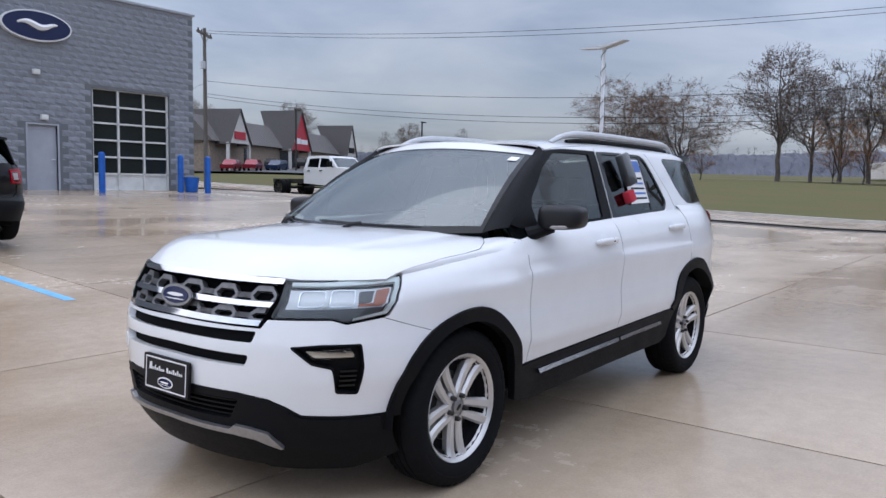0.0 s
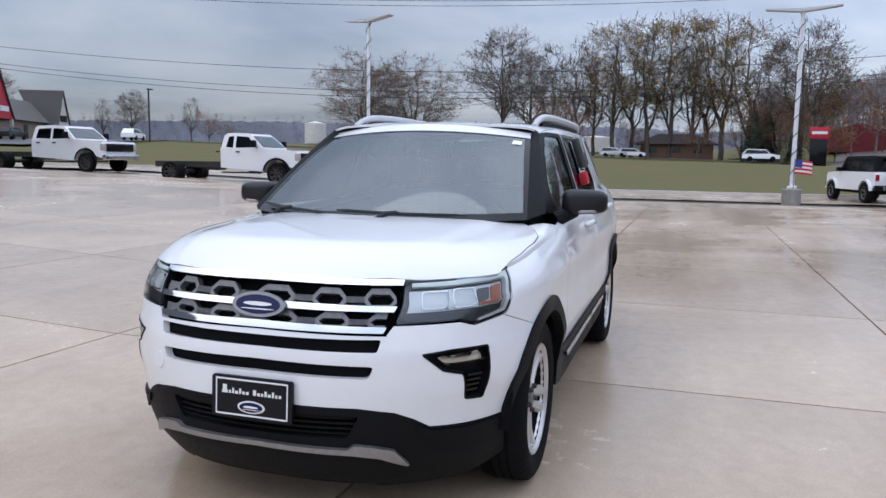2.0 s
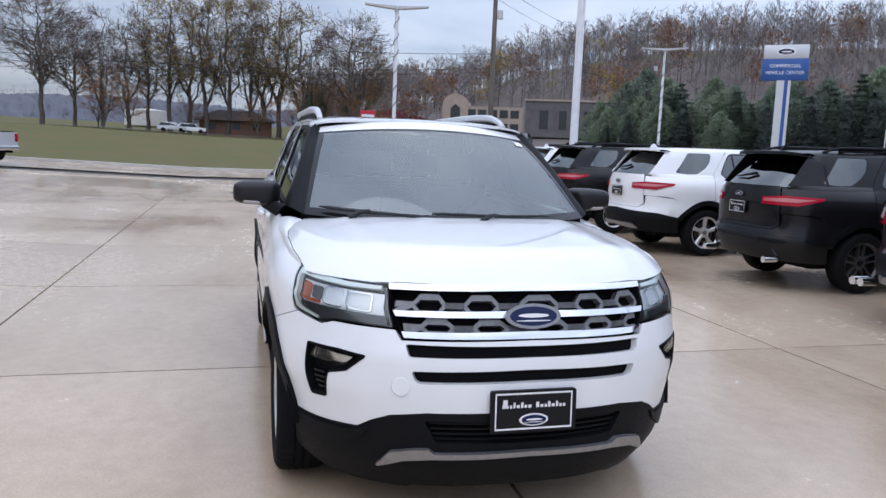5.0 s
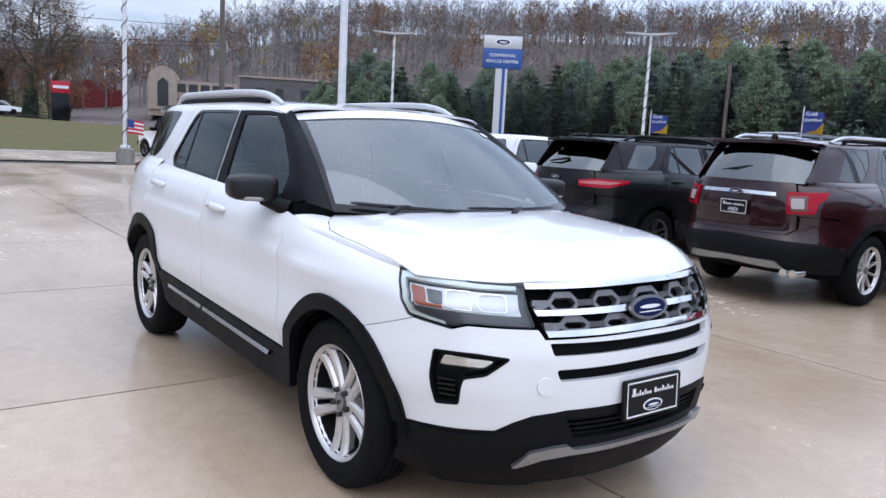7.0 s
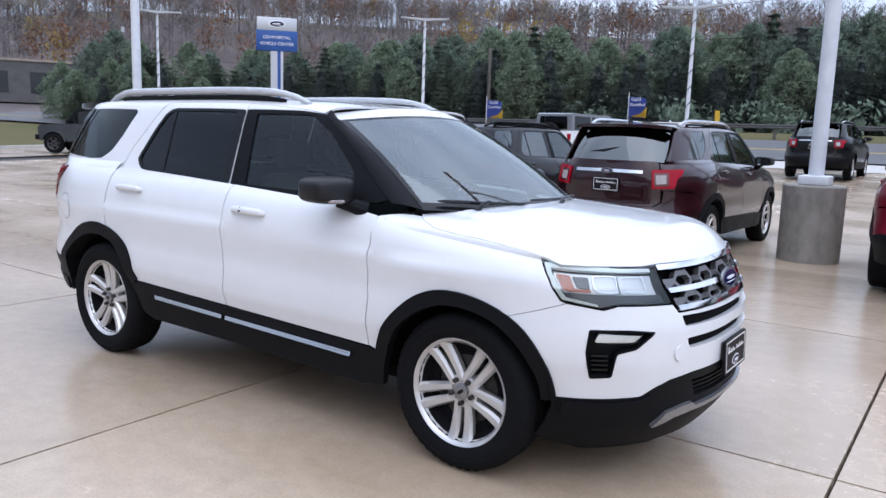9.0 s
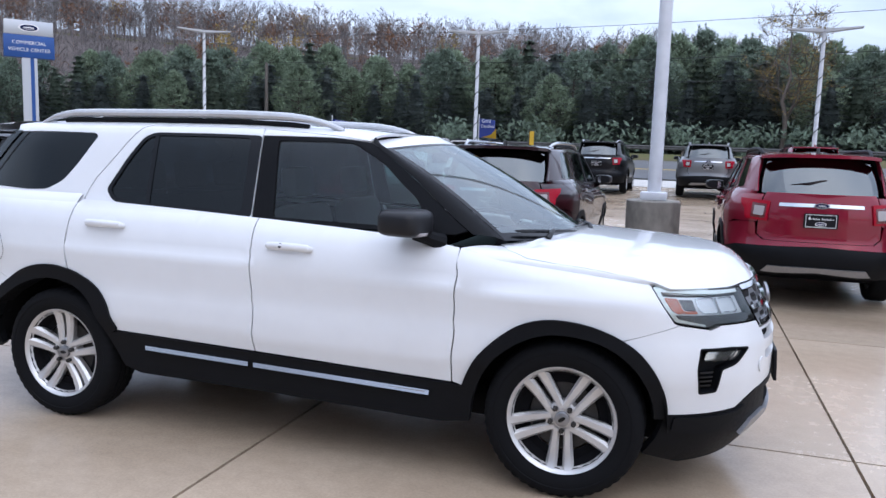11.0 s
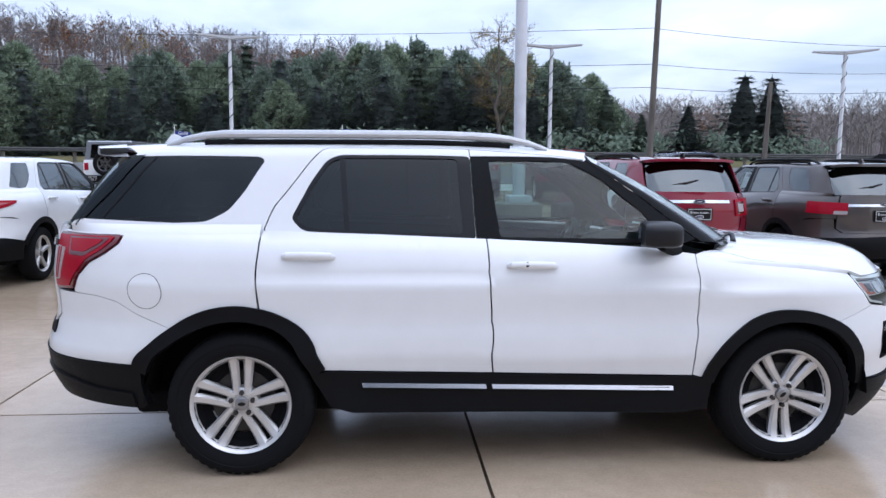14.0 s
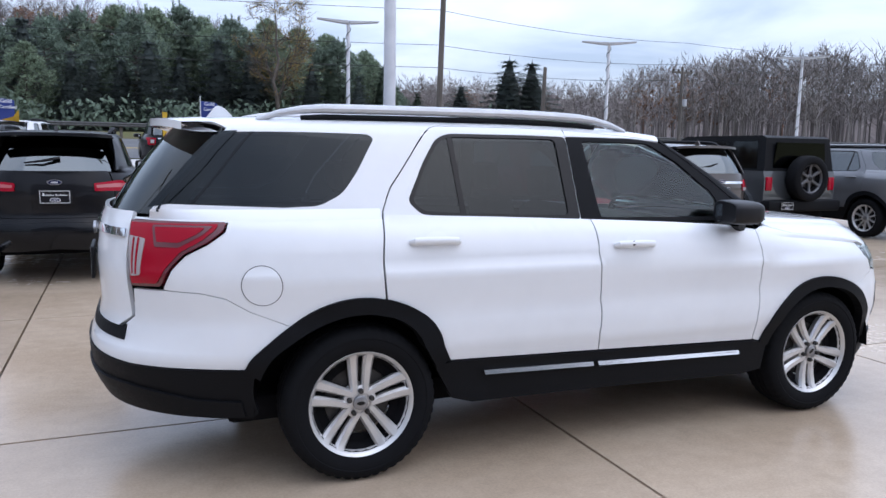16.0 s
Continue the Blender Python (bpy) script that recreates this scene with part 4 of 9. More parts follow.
        skin("window_trim", up, fd_dlo, M_plastic, fd, holes=[fd_glass], off=-0.003, step=ST, mirror=sd, thick=0.02)
        skin("window_pane", up, fd_glass, (M_sideclear if fine else M_sideglass) if style.get("see", True) else M_privacy, fd, off=-0.010, step=ST, mirror=sd, thick=0.0)
        # roof half with its edge and rear pillar
        q_glass = round_poly([(-3.715, 0.078), (-3.20, 0.058), (-3.04, 0.064), (-2.93, 0.122), (-2.85, 0.226), (-2.752, 0.386), (-2.78, 0.412), (-3.42, 0.428)] if style.get("d_wrap", True) else [(-3.40, 0.08), (-3.20, 0.058), (-3.04, 0.064), (-2.90, 0.150), (-2.80, 0.25), (-2.752, 0.386), (-2.78, 0.412), (-3.15, 0.415)], 0.035)
        roof_h = [(-0.965, 1.13), (-0.98, 0.90), (-1.01, 0.70), (-1.045, 0.55), (-1.060, 0.500), (-1.075, 0.452), (-1.194, 0.463), (-1.40, 0.475), (-1.691, 0.488), (-2.425, 0.485), (-2.459, 0.467), (-2.484, 0.437), (-2.577, 0.308), (-2.698, 0.153), (-2.722, 0.10), (-2.748, 0.03), (-2.752, -0.02), (-3.0, -0.005), (-3.60, 0.02), (-3.76, 0.04), (-3.66, 0.18), (-3.44, 0.425), (-3.42, 0.452), (-3.50, 0.55), (-3.56, 0.70), (-3.58, 1.13)]
        if not style.get("d_wrap", True):
            roof_h[19:22] = [(-3.80, 0.04), (-3.70, 0.18), (-3.52, 0.425)]
        skin("roof", up, roof_h, paint_m, car, holes=[q_glass], step=ST, mirror=sd, thick=0.012)
        skin("headlining", up, [(-1.0, 1.13), (-1.1, 0.5), (-3.4, 0.5), (-3.5, 1.13)], M_seat, car, off=-0.03, step=0.15, mirror=sd, thick=0.0)
        skin("quarter_window", up, q_glass, style.get("rear_glass", M_privacy), car, off=-0.004, step=ST, mirror=sd, thick=0.006)
        if fine:
            skin("window_bar", up, [(-3.600, 0.070), (-3.588, 0.070), (-3.305, 0.425), (-3.318, 0.425)], M_gloss, car, off=-0.001, step=ST, mirror=sd, thick=0.004)
            skin("pillar_glass", up, [(-3.768, 0.060), (-3.69, 0.165), (-3.60, 0.275), (-3.455, 0.432), (-3.375, 0.434), (-3.52, 0.26), (-3.69, 0.075)], M_privacy, car, off=0.0025, step=0.04, mirror=sd, thick=0.003)
        # windscreen pillar between side and screen
        pil = [(-1.062, 0.495), (-1.057, 0.440), (-0.92, 0.338), (-0.78, 0.237), (-0.66, 0.125), (-0.552, 0.022), (-0.47, -0.05)]
        ws = [(0.985, 1.0), (0.985, 0.97), (0.985, 0.80), (0.985, 0.58), (0.985, 0.38), (0.985, 0.18), (0.985, 0.0)]
        rows = []
        for (x, v), (q, f) in zip(pil, ws):
            wv = C.screen[4] + (C.screen[5] - C.screen[4]) * f
            a, b = Vector(up(x, v)), Vector(C.ws(q * wv, f))
            mid = (a + b) / 2 + Vector((0.012, 0.014, 0.008))
            rows.append([tuple(a), tuple(a * 0.56 + mid * 0.44 + Vector((0.003, 0.004, 0.002))), tuple(mid), tuple(b * 0.5 + mid * 0.5 + Vector((0.002, 0.002, 0.002))), tuple(b)])
        ribbon("windscreen_pillar", rows, style.get("pillar", M_plastic), car, mirror=sd)
        # rear pillar glass between quarter window and rear window
        pts = [(-3.735, 0.05), (-3.66, 0.15), (-3.56, 0.275), (-3.44, 0.425), (-3.44, 0.46)]
        if not style.get("d_wrap", True):
            pts = [(-3.79, 0.05), (-3.71, 0.15), (-3.63, 0.275), (-3.52, 0.425), (-3.50, 0.46)]
        rows = []
        for (x, v), f in zip(pts, (0.03, 0.26, 0.55, 0.92, 0.99)):
            wv = C.rear[4] + (C.rear[5] - C.rear[4]) * f
            a, b = Vector(up(x, v)), Vector(C.rw(0.86 * wv, f))
            rows.append([tuple(a), tuple((a + b) / 2 + Vector((-0.012, 0.012, 0))), tuple(b)])
        ribbon("rear_pillar", rows, M_privacy if style.get("d_wrap", True) else paint_m, car, mirror=sd)
        ribbon("pillar_backing", [[(p[0] + 0.03, p[1] - 0.03, p[2]) for p in r] for r in rows], M_dark, car, mirror=sd)
        # tail lamp
        for poly, mt, off, th, nm in style["tail"]:
            skin(nm, low, round_poly(poly, 0.01), mt, car, off=off, step=0.04 if fine else 0.1, mirror=sd, thick=th, label=style.get("tail_label", ""))
        # roof rail
        rail_m = style.get("rail", M_railsilver)
        if rail_m:
            pts, rad = [], []
            for k in range(21):
                f = k / 20
                x = -1.26 - 2.02 * f
                p = Vector(up(x, 0.545))
                lift = 0.052 * min(1, 8 * f, 8 * (1 - f)) ** 0.6
                pts.append(p + Vector((0, 0, lift)))
                rad.append(0.013 + 0.011 * min(1, 6 * f, 6 * (1 - f)))
            bm = bmesh.new()
            tube(bm, pts, rad, 10)
            bmesh.ops.scale(bm, vec=(1, 1.25, 1), space=Matrix.Translation((0, -0.6, 0)), verts=bm.verts)
            if sd:
                bmesh.ops.scale(bm, vec=(1, -1, 1), verts=bm.verts)
            rail = part("roof_rail", bm, rail_m, car, "roof rail")
            bm = bmesh.new()
            tube(bm, [p - Vector((0, 0, 0.040)) for p in pts[2:-2]], 0.014, 8)
            if sd:
                bmesh.ops.scale(bm, vec=(1, -1, 1), verts=bm.verts)
            part("rail_base", bm, M_plastic, rail, "black rail base")
        mirror_out(car, -1 if sd else 1)
        # head lamps
        lamp = round_poly([(0.532, 1.003), (0.72, 1.006), (0.95, 1.014), (1.084, 1.023), (1.074, 0.975), (1.040, 0.868), (0.955, 0.854), (0.86, 0.840), (0.785, 0.858), (0.508, 0.856)], 0.012)
        # on the fine car a dark housing colour stands for shadow inside the lamp
        hl = skin("headlight", low, lamp, M_alloydark if fine else M_bgchrome, car, off=-0.038, step=0.05, mirror=sd, thick=-0.038, label="headlight with clear lens and chrome reflectors" if fine else "")
        if fine:
            guide = [(0.56, 0.999), (0.72, 1.002), (0.95, 1.011), (1.080, 1.019), (1.070, 0.975), (1.036, 0.872), (0.955, 0.859), (0.88, 0.848), (0.88, 0.858), (0.955, 0.872), (1.014, 0.884), (1.046, 0.972), (1.052, 1.000), (0.95, 0.994), (0.72, 0.986), (0.56, 0.985)]
            skin("light_guide", low, guide, M_led, hl, off=-0.006, step=0.03, mirror=sd, thick=0.02, label="white light guide strip")
            skin("lamp_bezel", low, [(0.535, 0.862), (0.785, 0.864), (0.86, 0.848), (0.95, 0.866), (1.005, 0.886), (1.008, 0.897), (0.535, 0.893)], M_alloydark, hl, off=-0.014, step=0.03, mirror=sd, thick=0.02, label="dark ribbed lower band")
            skin("reflector_back", low, [(0.545, 0.897), (1.012, 0.900), (1.040, 0.968), (1.040, 0.990), (0.72, 0.978), (0.55, 0.974)], M_lampsilver, hl, off=-0.030, step=0.03, mirror=sd, thick=0.0, label="silver lamp housing")
            for s0, s1 in ((0.600, 0.715), (0.745, 0.855)):
                z0, z1 = 0.908, 0.968 + 0.04 * (s0 - 0.6)
                bowl = round_poly([(s0, z0), (s1, z0 + 0.002), (s1 + 0.006, z1), (s0 + 0.004, z1)], 0.02)
                skin("reflector", low, offset_poly(bowl, 0.004), M_chrome, hl, holes=[bowl], off=-0.020, step=0.02, mirror=sd, thick=0.010, label="chrome rim of a reflector bowl")
                skin("reflector_bowl", low, bowl, M_lampsilver, hl, off=-0.0285, step=0.02, mirror=sd, thick=0.0)
            skin("reflector_fin", low, round_poly([(0.716, 0.903), (0.742, 0.903), (0.738, 0.974), (0.724, 0.974)], 0.006), M_lampsilver, hl, off=-0.012, step=0.02, mirror=sd, thick=0.016)
            skin("side_reflector", low, round_poly([(0.880, 0.905), (0.998, 0.906), (1.028, 0.962), (1.030, 0.984), (0.965, 0.976), (0.952, 0.930), (0.880, 0.920)], 0.008), M_amber, hl, off=-0.024, step=0.02, mirror=sd, thick=0.01, label="amber side reflector")
            skin("dark_insert", low, round_poly([(0.878, 0.927), (0.944, 0.936), (0.957, 0.974), (0.880, 0.970)], 0.008), M_alloydark, hl, off=-0.026, step=0.02, mirror=sd, thick=0.006)
            skin("lamp_lens", low, lamp, M_lens, hl, off=0.002, step=0.04, mirror=sd, thick=0.0)
            # fog lamp pocket
            pocket = skin("fog_light", low, fog, M_plastic, car, off=-0.045, step=0.04, mirror=sd, thick=0.0, label="fog light in a black pocket")
            skin("fog_bulb", low, round_poly([(0.690, 0.728), (0.90, 0.738), (0.918, 0.700), (0.73, 0.700)], 0.012), M_chrome, pocket, off=-0.012, step=0.03, mirror=sd, thick=0.02)
            skin("fog_bezel", low, offset_poly(fog, 0.003), M_plastic, pocket, holes=[offset_poly(fog, -0.005)], off=0.002, step=0.02, mirror=sd, thick=0.046)
            skin("fog_lens", low, round_poly([(0.682, 0.734), (0.905, 0.744), (0.925, 0.696), (0.724, 0.694)], 0.014), M_lens, pocket, off=-0.003, step=0.03, mirror=sd, thick=0.0)
            for k in range(4):
                z = 0.57 + 0.022 * k
                skin("pocket_slat", low, [(0.850, z), (0.928, z), (0.928, z + 0.009), (0.848, z + 0.009)], M_gloss, pocket, off=-0.018, step=0.03, mirror=sd, thick=0.02)
    # grille
    gr_poly = [(-0.526, 1.000), (-0.470, 0.824), (0, 0.830), (0.470, 0.824), (0.526, 1.000), (0, 1.010)]
    gr = skin("grille", low, gr_poly, M_dark, car, off=-0.06, step=0.06, thick=-0.06, label="dark grille with bright bars")
    edge_s = lambda z: 0.470 + (z - 0.824) * 0.34
    for z0, z1, nm in ((0.988, 1.012, 0.006), (0.896, 0.920, 0.004), (0.822, 0.848, 0.004)):
        a, b = edge_s(z0) - 0.004, edge_s(z1) - 0.004
        skin("grille_bar", low, [(-a, z0), (0, z0 + nm), (a, z0), (b, z1 - 0.004), (0, z1 + nm), (-b, z1 - 0.004)], M_chrome, gr, off=0.006, step=0.04 if fine else 0.15, thick=0.035, label="chrome grille bar")
    if fine:
        for z0, z1 in ((0.852, 0.898), (0.924, 0.984)):
            h = z1 - z0
            for ph in (0, 1):
                e = edge_s((z0 + z1) / 2) - 0.02
                pts, s, k = [], -e, ph
                per = 0.198
                c = (-e - (per / 2 if ph else 0))
                line = []
                while c < e + per:
                    zl, zh = (z0 + h * 0.50, z0 + h * 0.98) if not ph else (z0 + h * 0.02, z0 + h * 0.50)
                    line += [(c, zl), (c + per * 0.36, zl), (c + per * 0.50, zh), (c + per * 0.86, zh), (c + per, zl)]
                    c += per
                line = [(clamp(s, -e, e), z) for s, z in line]
                seen = []
                for p in line:
                    if not seen or abs(p[0] - seen[-1][0]) > 1e-4:
                        seen.append(p)
                t = 0.0105
                skin("grille_mesh", low, seen + [(s, z - 2 * t) for s, z in seen[::-1]], M_grille, gr, off=-0.012, step=0.03, edge_step=0.02, thick=0.03, label="grey honeycomb bar")
        for z0, z1, ss in ((0.748, 0.806, 0.47), (0.645, 0.722, 0.44)):
            skin("bumper_slot", low, [(-ss, z0), (ss, z0), (ss, z1), (-ss, z1)], M_dark, car, off=-0.034, step=0.06, thick=0.0, label="black slot in the bumper")
    p = Vector(low(0.0, 0.908))
    badge(gr, pose(p.x + 0.012, 0, p.z, 0, -12, 0), 0.112, 0.048)
    # lower bumper: black skirt, intake, silver skid trim
    skirt_r = [(0.0, 0.545), (0.38, 0.540), (0.53, 0.521), (0.615, 0.491), (0.687, 0.455), (0.853, 0.447), (1.10, 0.447), (1.11, 0.36), (1.115, 0.25), (0.85, 0.188), (0.45, 0.190), (0.42, 0.205), (0.0, 0.212)]
    skirt = skirt_r + [(-s, z) for s, z in skirt_r[1:-1][::-1]]
    intake = round_poly([(-0.39, 0.512), (0.39, 0.512), (0.345, 0.424), (-0.345, 0.424)][::-1], 0.015)
    sk = skin("lower_bumper", low, skirt, M_plastic, car, holes=[intake] if fine else [], off=0.004, step=ST, thick=0.04, label="textured black lower bumper" if fine else "")
    if fine:
        skin("intake", low, [(-0.42, 0.53), (0.42, 0.53), (0.40, 0.41), (-0.40, 0.41)], M_dark, sk, off=-0.05, step=0.06, thick=0.0)
        for k in range(4):
            z = 0.432 + 0.021 * k
            skin("intake_slat", low, [(-0.37, z), (0.37, z), (0.37, z + 0.008), (-0.37, z + 0.008)], M_plastic, sk, off=-0.012, step=0.06, thick=0.03)
        for q in (1, -1):
            w = [(1.055, 0.372), (0.90, 0.352), (0.80, 0.358), (0.66, 0.425), (0.62, 0.47), (0.69, 0.443), (0.86, 0.434), (1.055, 0.436)]
            skin("bumper_ledge", low, round_poly([(q * s, z) for s, z in w[::q]], 0.012), M_plastic, sk, off=0.014, step=0.05, thick=0.014)
    trim_r = [(0.0, 0.394), (0.345, 0.386), (0.372, 0.404), (0.44, 0.398), (0.530, 0.380), (0.588, 0.318), (0.575, 0.315), (0.47, 0.352), (0.36, 0.364), (0.0, 0.374)]
    skin("skid_trim", low, trim_r + [(-s, z) for s, z in trim_r[1:-1][::-1]], M_satin, car, off=0.022, step=ST, thick=0.03, label="satin silver skid trim")
    if fine:
        p = Vector(low(0.0, 0.57))
        dealer_plate(car, pose(p.x + 0.008, 0.0, 0.558, 0, -3, 0), 0.172, 0.080)
        bm = bmesh.new()
        lathe(bm, [(0.001, 0.004), (0.034, 0.004), (0.036, 0.0)], 24, axis="x")
        q = Vector(low(-0.475, 0.640))
        nrm = Vector((0.93, -0.36, 0.02)).normalized()
        bmesh.ops.transform(bm, matrix=Matrix.Translation(q) @ nrm.to_track_quat("X", "Z").to_matrix().to_4x4(), verts=bm.verts)
        part("tow_eye_cover", bm, paint_m, car, "round tow eye cover")
    # tailgate and rear bumper
    gate_r = [(5.50, 0.945), (5.49, 0.80), (5.58, 0.745), (C.send, 0.745), (C.send, 1.262), (5.51, 1.262), (5.51, 1.225)]
    for sd in (False, True):
        skin("tailgate", low, gate_r, paint_m, car, step=ST, mirror=sd, thick=0.02)
        rbl = [(4.845, 0.583)] + [(5.10, 0.590), (5.434, 0.593), (C.send, 0.630), (C.send, 0.40), (5.70, 0.372), (5.10, 0.352), (4.95, 0.352), (4.91, 0.372)]
        if not fine:
            rbl = [(4.86, 0.60), (5.2, 0.66), (C.send, 0.70), (C.send, 0.40), (5.70, 0.372), (5.10, 0.352), (4.95, 0.352), (4.91, 0.372)]
            skin("rear_bumper", low, arc(*re, rr, a_s - 0.6, a_b, 6) + [(5.2, 0.664), (C.send, 0.704), (C.send, 0.74), (5.56, 0.74), (5.47, 0.80), (5.46, 0.928), (5.30, 0.926), (5.02, 0.897)], paint_m, car, step=ST, mirror=sd, thick=0.02)
        skin("lower_rear_bumper", low, rbl, clad, car, off=0.006, step=ST, mirror=sd, thick=0.04)
        if fine:
            skin("step_pad", low, [(5.50, 0.690), (C.send, 0.700), (C.send, 0.741), (5.56, 0.741), (5.515, 0.760)], M_plastic, car, off=0.006, step=ST, mirror=sd, thick=0.02, label="black step pad")
            skin("bumper_ledge", low, [(4.945, 0.435), (5.12, 0.447), (5.27, 0.475), (5.45, 0.50), (C.send, 0.515), (C.send, 0.41), (5.70, 0.384), (5.10, 0.362), (4.97, 0.362)], M_plastic, car, off=0.018, step=ST, mirror=sd, thick=0.016)
        if style.get("gate_bar"):
            s0, z0, z1 = style["gate_bar"]
            skin("tailgate_bar", low, [(s0, z0), (C.send, z0 + 0.005), (C.send, z1), (s0, z1 - 0.005)], M_chrome, car, off=0.012, step=ST, mirror=sd, thick=0.015, label="bright tailgate bar")
        if style.get("pipes"):
            for y in style["pipes"]:
                bm = bmesh.new()
                tube(bm, [(-3.85, y, 0.38), (-4.03, y, 0.38)], 0.04, 16)
                if sd:
                    bmesh.ops.scale(bm, vec=(1, -1, 1), verts=bm.verts)
                part("exhaust_tip", bm, M_chrome, car, "chrome exhaust tip")
        if style.get("skid"):
            skin("rear_skid", low, [(5.55, 0.40), (5.62, 0.47), (C.send, 0.48), (C.send, 0.43), (5.70, 0.40)], M_satin, car, off=0.02, step=ST, mirror=sd, thick=0.02)
    if style.get("plate", True):
        zc = style.get("plate_z", 0.98)
        dealer_plate(car, pose(interp(zc, *C.tail) - 0.012, 0, zc, 0, 0, 180))
        badge(car, pose(interp(1.14, *C.tail) - 0.014, 0, style.get("badge_z", 1.14), 0, 0, 180), 0.075, 0.03)
    # windscreen, cowl, wipers, rear window
    skin("windscreen", C.ws, [(-0.76, 0.0), (-0.5, 0.0), (0, 0.0), (0.5, 0.0), (0.76, 0.0), (0.69, 0.5), (0.616, 1.0), (0.3, 1.0), (-0.3, 1.0), (-0.616, 1.0), (-0.69, 0.5)], M_windscreen if style.get("see", True) else M_privacy, car, step=0.08, thick=0.0, label="green-tinted windscreen" if fine else "")
    # black band round the screen
    if fine:
        outer = [(-0.762, 0.0), (0.762, 0.0), (0.69, 0.5), (0.617, 1.0), (-0.617, 1.0), (-0.69, 0.5)]
        inn = [(-0.735, 0.06), (-0.663, 0.5), (-0.600, 0.91), (0.600, 0.91), (0.663, 0.5), (0.735, 0.06)]
        skin("screen_band", C.ws, outer, M_gloss, car, holes=[inn], off=0.001, step=0.08, thick=0.0, label="black band round the windscreen")
    skin("roof_header", C.ws, [(-0.632, 0.93), (0.632, 0.93), (0.618, 1.035), (-0.618, 1.035)], paint_m, car, off=0.002, step=0.08, thick=0.02)
    rows = []
    for f in (0, 1):
        rows.append([])
        for k in range(-12, 13):
            y = 0.78 * k / 12
            a = Vector((-0.10 - 0.27 * (y / 0.74) ** 2, y, top(-0.10, y)[2] - 0.022))
            b = Vector(C.ws(y * 0.99, 0.02))
            rows[f].append(tuple(a if f == 0 else b - Vector((0.01, 0, 0.004))))
    ribbon("cowl", rows, M_plastic, car, "black cowl panel below the windscreen")
    if fine:
        for y0, y1 in ((0.50, -0.16), (-0.22, -0.69)):
            bm = bmesh.new()
            pts = []
            for k in range(13):
                f = k / 12
                y = y0 + (y1 - y0) * f
                v = 0.016 + 0.026 * f
                q = Vector(C.ws(y, v))
                pts.append(q + Vector((0.012, 0, 0.022)))
            tube(bm, pts, [0.004] + [0.009] * 11 + [0.004], 8)
            wp = part("wiper", bm, M_gloss, car, "black windscreen wiper")
            bm = bmesh.new()
            ym = (y0 + y1) / 2
            yp = ym - 0.10
            a, b = Vector(C.ws(yp, -0.02)), Vector(C.ws(ym, 0.03))
            up_ = Vector((0.015, 0, 0.028))
            tube(bm, [a + up_ * 0.6, (a + b) / 2 + up_ * 1.3, b + up_], [0.017, 0.013, 0.010], 8)
            part("wiper_arm", bm, M_gloss, wp)
    rw_poly = [(-0.655, 0.02), (0.655, 0.02), (0.60, 0.5), (0.545, 0.97), (-0.545, 0.97), (-0.60, 0.5)]
    skin("rear_backing", C.rw, [(-0.70, 0.0), (0.70, 0.0), (0.645, 0.5), (0.60, 1.06), (-0.60, 1.06), (-0.645, 0.5)], M_dark, car, off=-0.03, step=0.12, thick=0.0)
    skin("rear_window", C.rw, rw_poly, style.get("rear_glass", M_privacy), car, step=0.1, thick=0.0)
    # rear spoiler
    rows = []
    for f in (0.0, 0.5, 1.0, 1.02, 0.5, 0.0):
        k = len(rows)
        dz = 0.0 if k < 3 else (-0.035 if k < 4 else -0.045)
        row = []
        for j in range(-10, 11):
            q = j / 10
            y = q * (0.625 - 0.03 * f)
            xs = -3.56 + 0.10 * abs(q) ** 3
            p = Vector(up(xs, 1.13 - min(1.13, abs(y) * 1.0)))
            row.append((p.x - 0.17 * f * (1 - 0.10 * q * q), y, p.z - 0.012 * f + dz + 0.004))
        rows.append(row)
    ribbon("rear_spoiler", rows, style.get("spoiler", paint_m), car, "roof spoiler")
    bm = bmesh.new()
    tube(bm, [(-3.80, -0.05, 1.40), (-3.85, 0.12, 1.37), (-3.83, 0.30, 1.345)], [0.02, 0.014, 0.008], 8)
    part("rear_wiper", bm, M_gloss, car, "black rear wiper")
    bm = bmesh.new()
    prism(bm, [(-3.30, 1.69), (-3.36, 1.755), (-3.40, 1.765), (-3.46, 1.69)], -0.015, 0.015)
    bmesh.ops.bevel(bm, geom=bm.edges[:], offset=0.006, segments=2, affect="EDGES")
    part("aerial_fin", bm, style.get("fin", paint_m), car, "small roof aerial fin")
    # seats and dashboard
    for x, ys in ((-1.35, (0.38, -0.38)), (-2.35, (0.42, 0, -0.42))):
        for y in ys:
            bm = bmesh.new()
            box(bm, x - 0.10, x + 0.42, y - 0.24, y + 0.24, 0.55, 0.74, 0.05)
            box(bm, -0.08, 0.08, -0.23, 0.23, 0, 0.62, 0.05, Matrix.Translation((x - 0.12, y, 0.66)) @ pose(0, 0, 0, 0, -14, 0))
            box(bm, -0.05, 0.05, -0.12, 0.12, 0, 0.17, 0.03, Matrix.Translation((x - 0.28, y, 1.30)) @ pose(0, 0, 0, 0, -8, 0))
            part("seat", bm, M_seat, car, "dark grey cloth seat")
    bm = bmesh.new()
    prism(bm, [(-0.30, 0.80), (-0.28, 1.11), (-0.55, 1.13), (-0.72, 1.09), (-0.80, 0.98), (-0.78, 0.70)], -0.74, 0.74)
    bmesh.ops.bevel(bm, geom=bm.edges[:], offset=0.03, segments=2, affect="EDGES")
    part("dashboard", bm, M_dash, car, "dark dashboard")
    bm = bmesh.new()
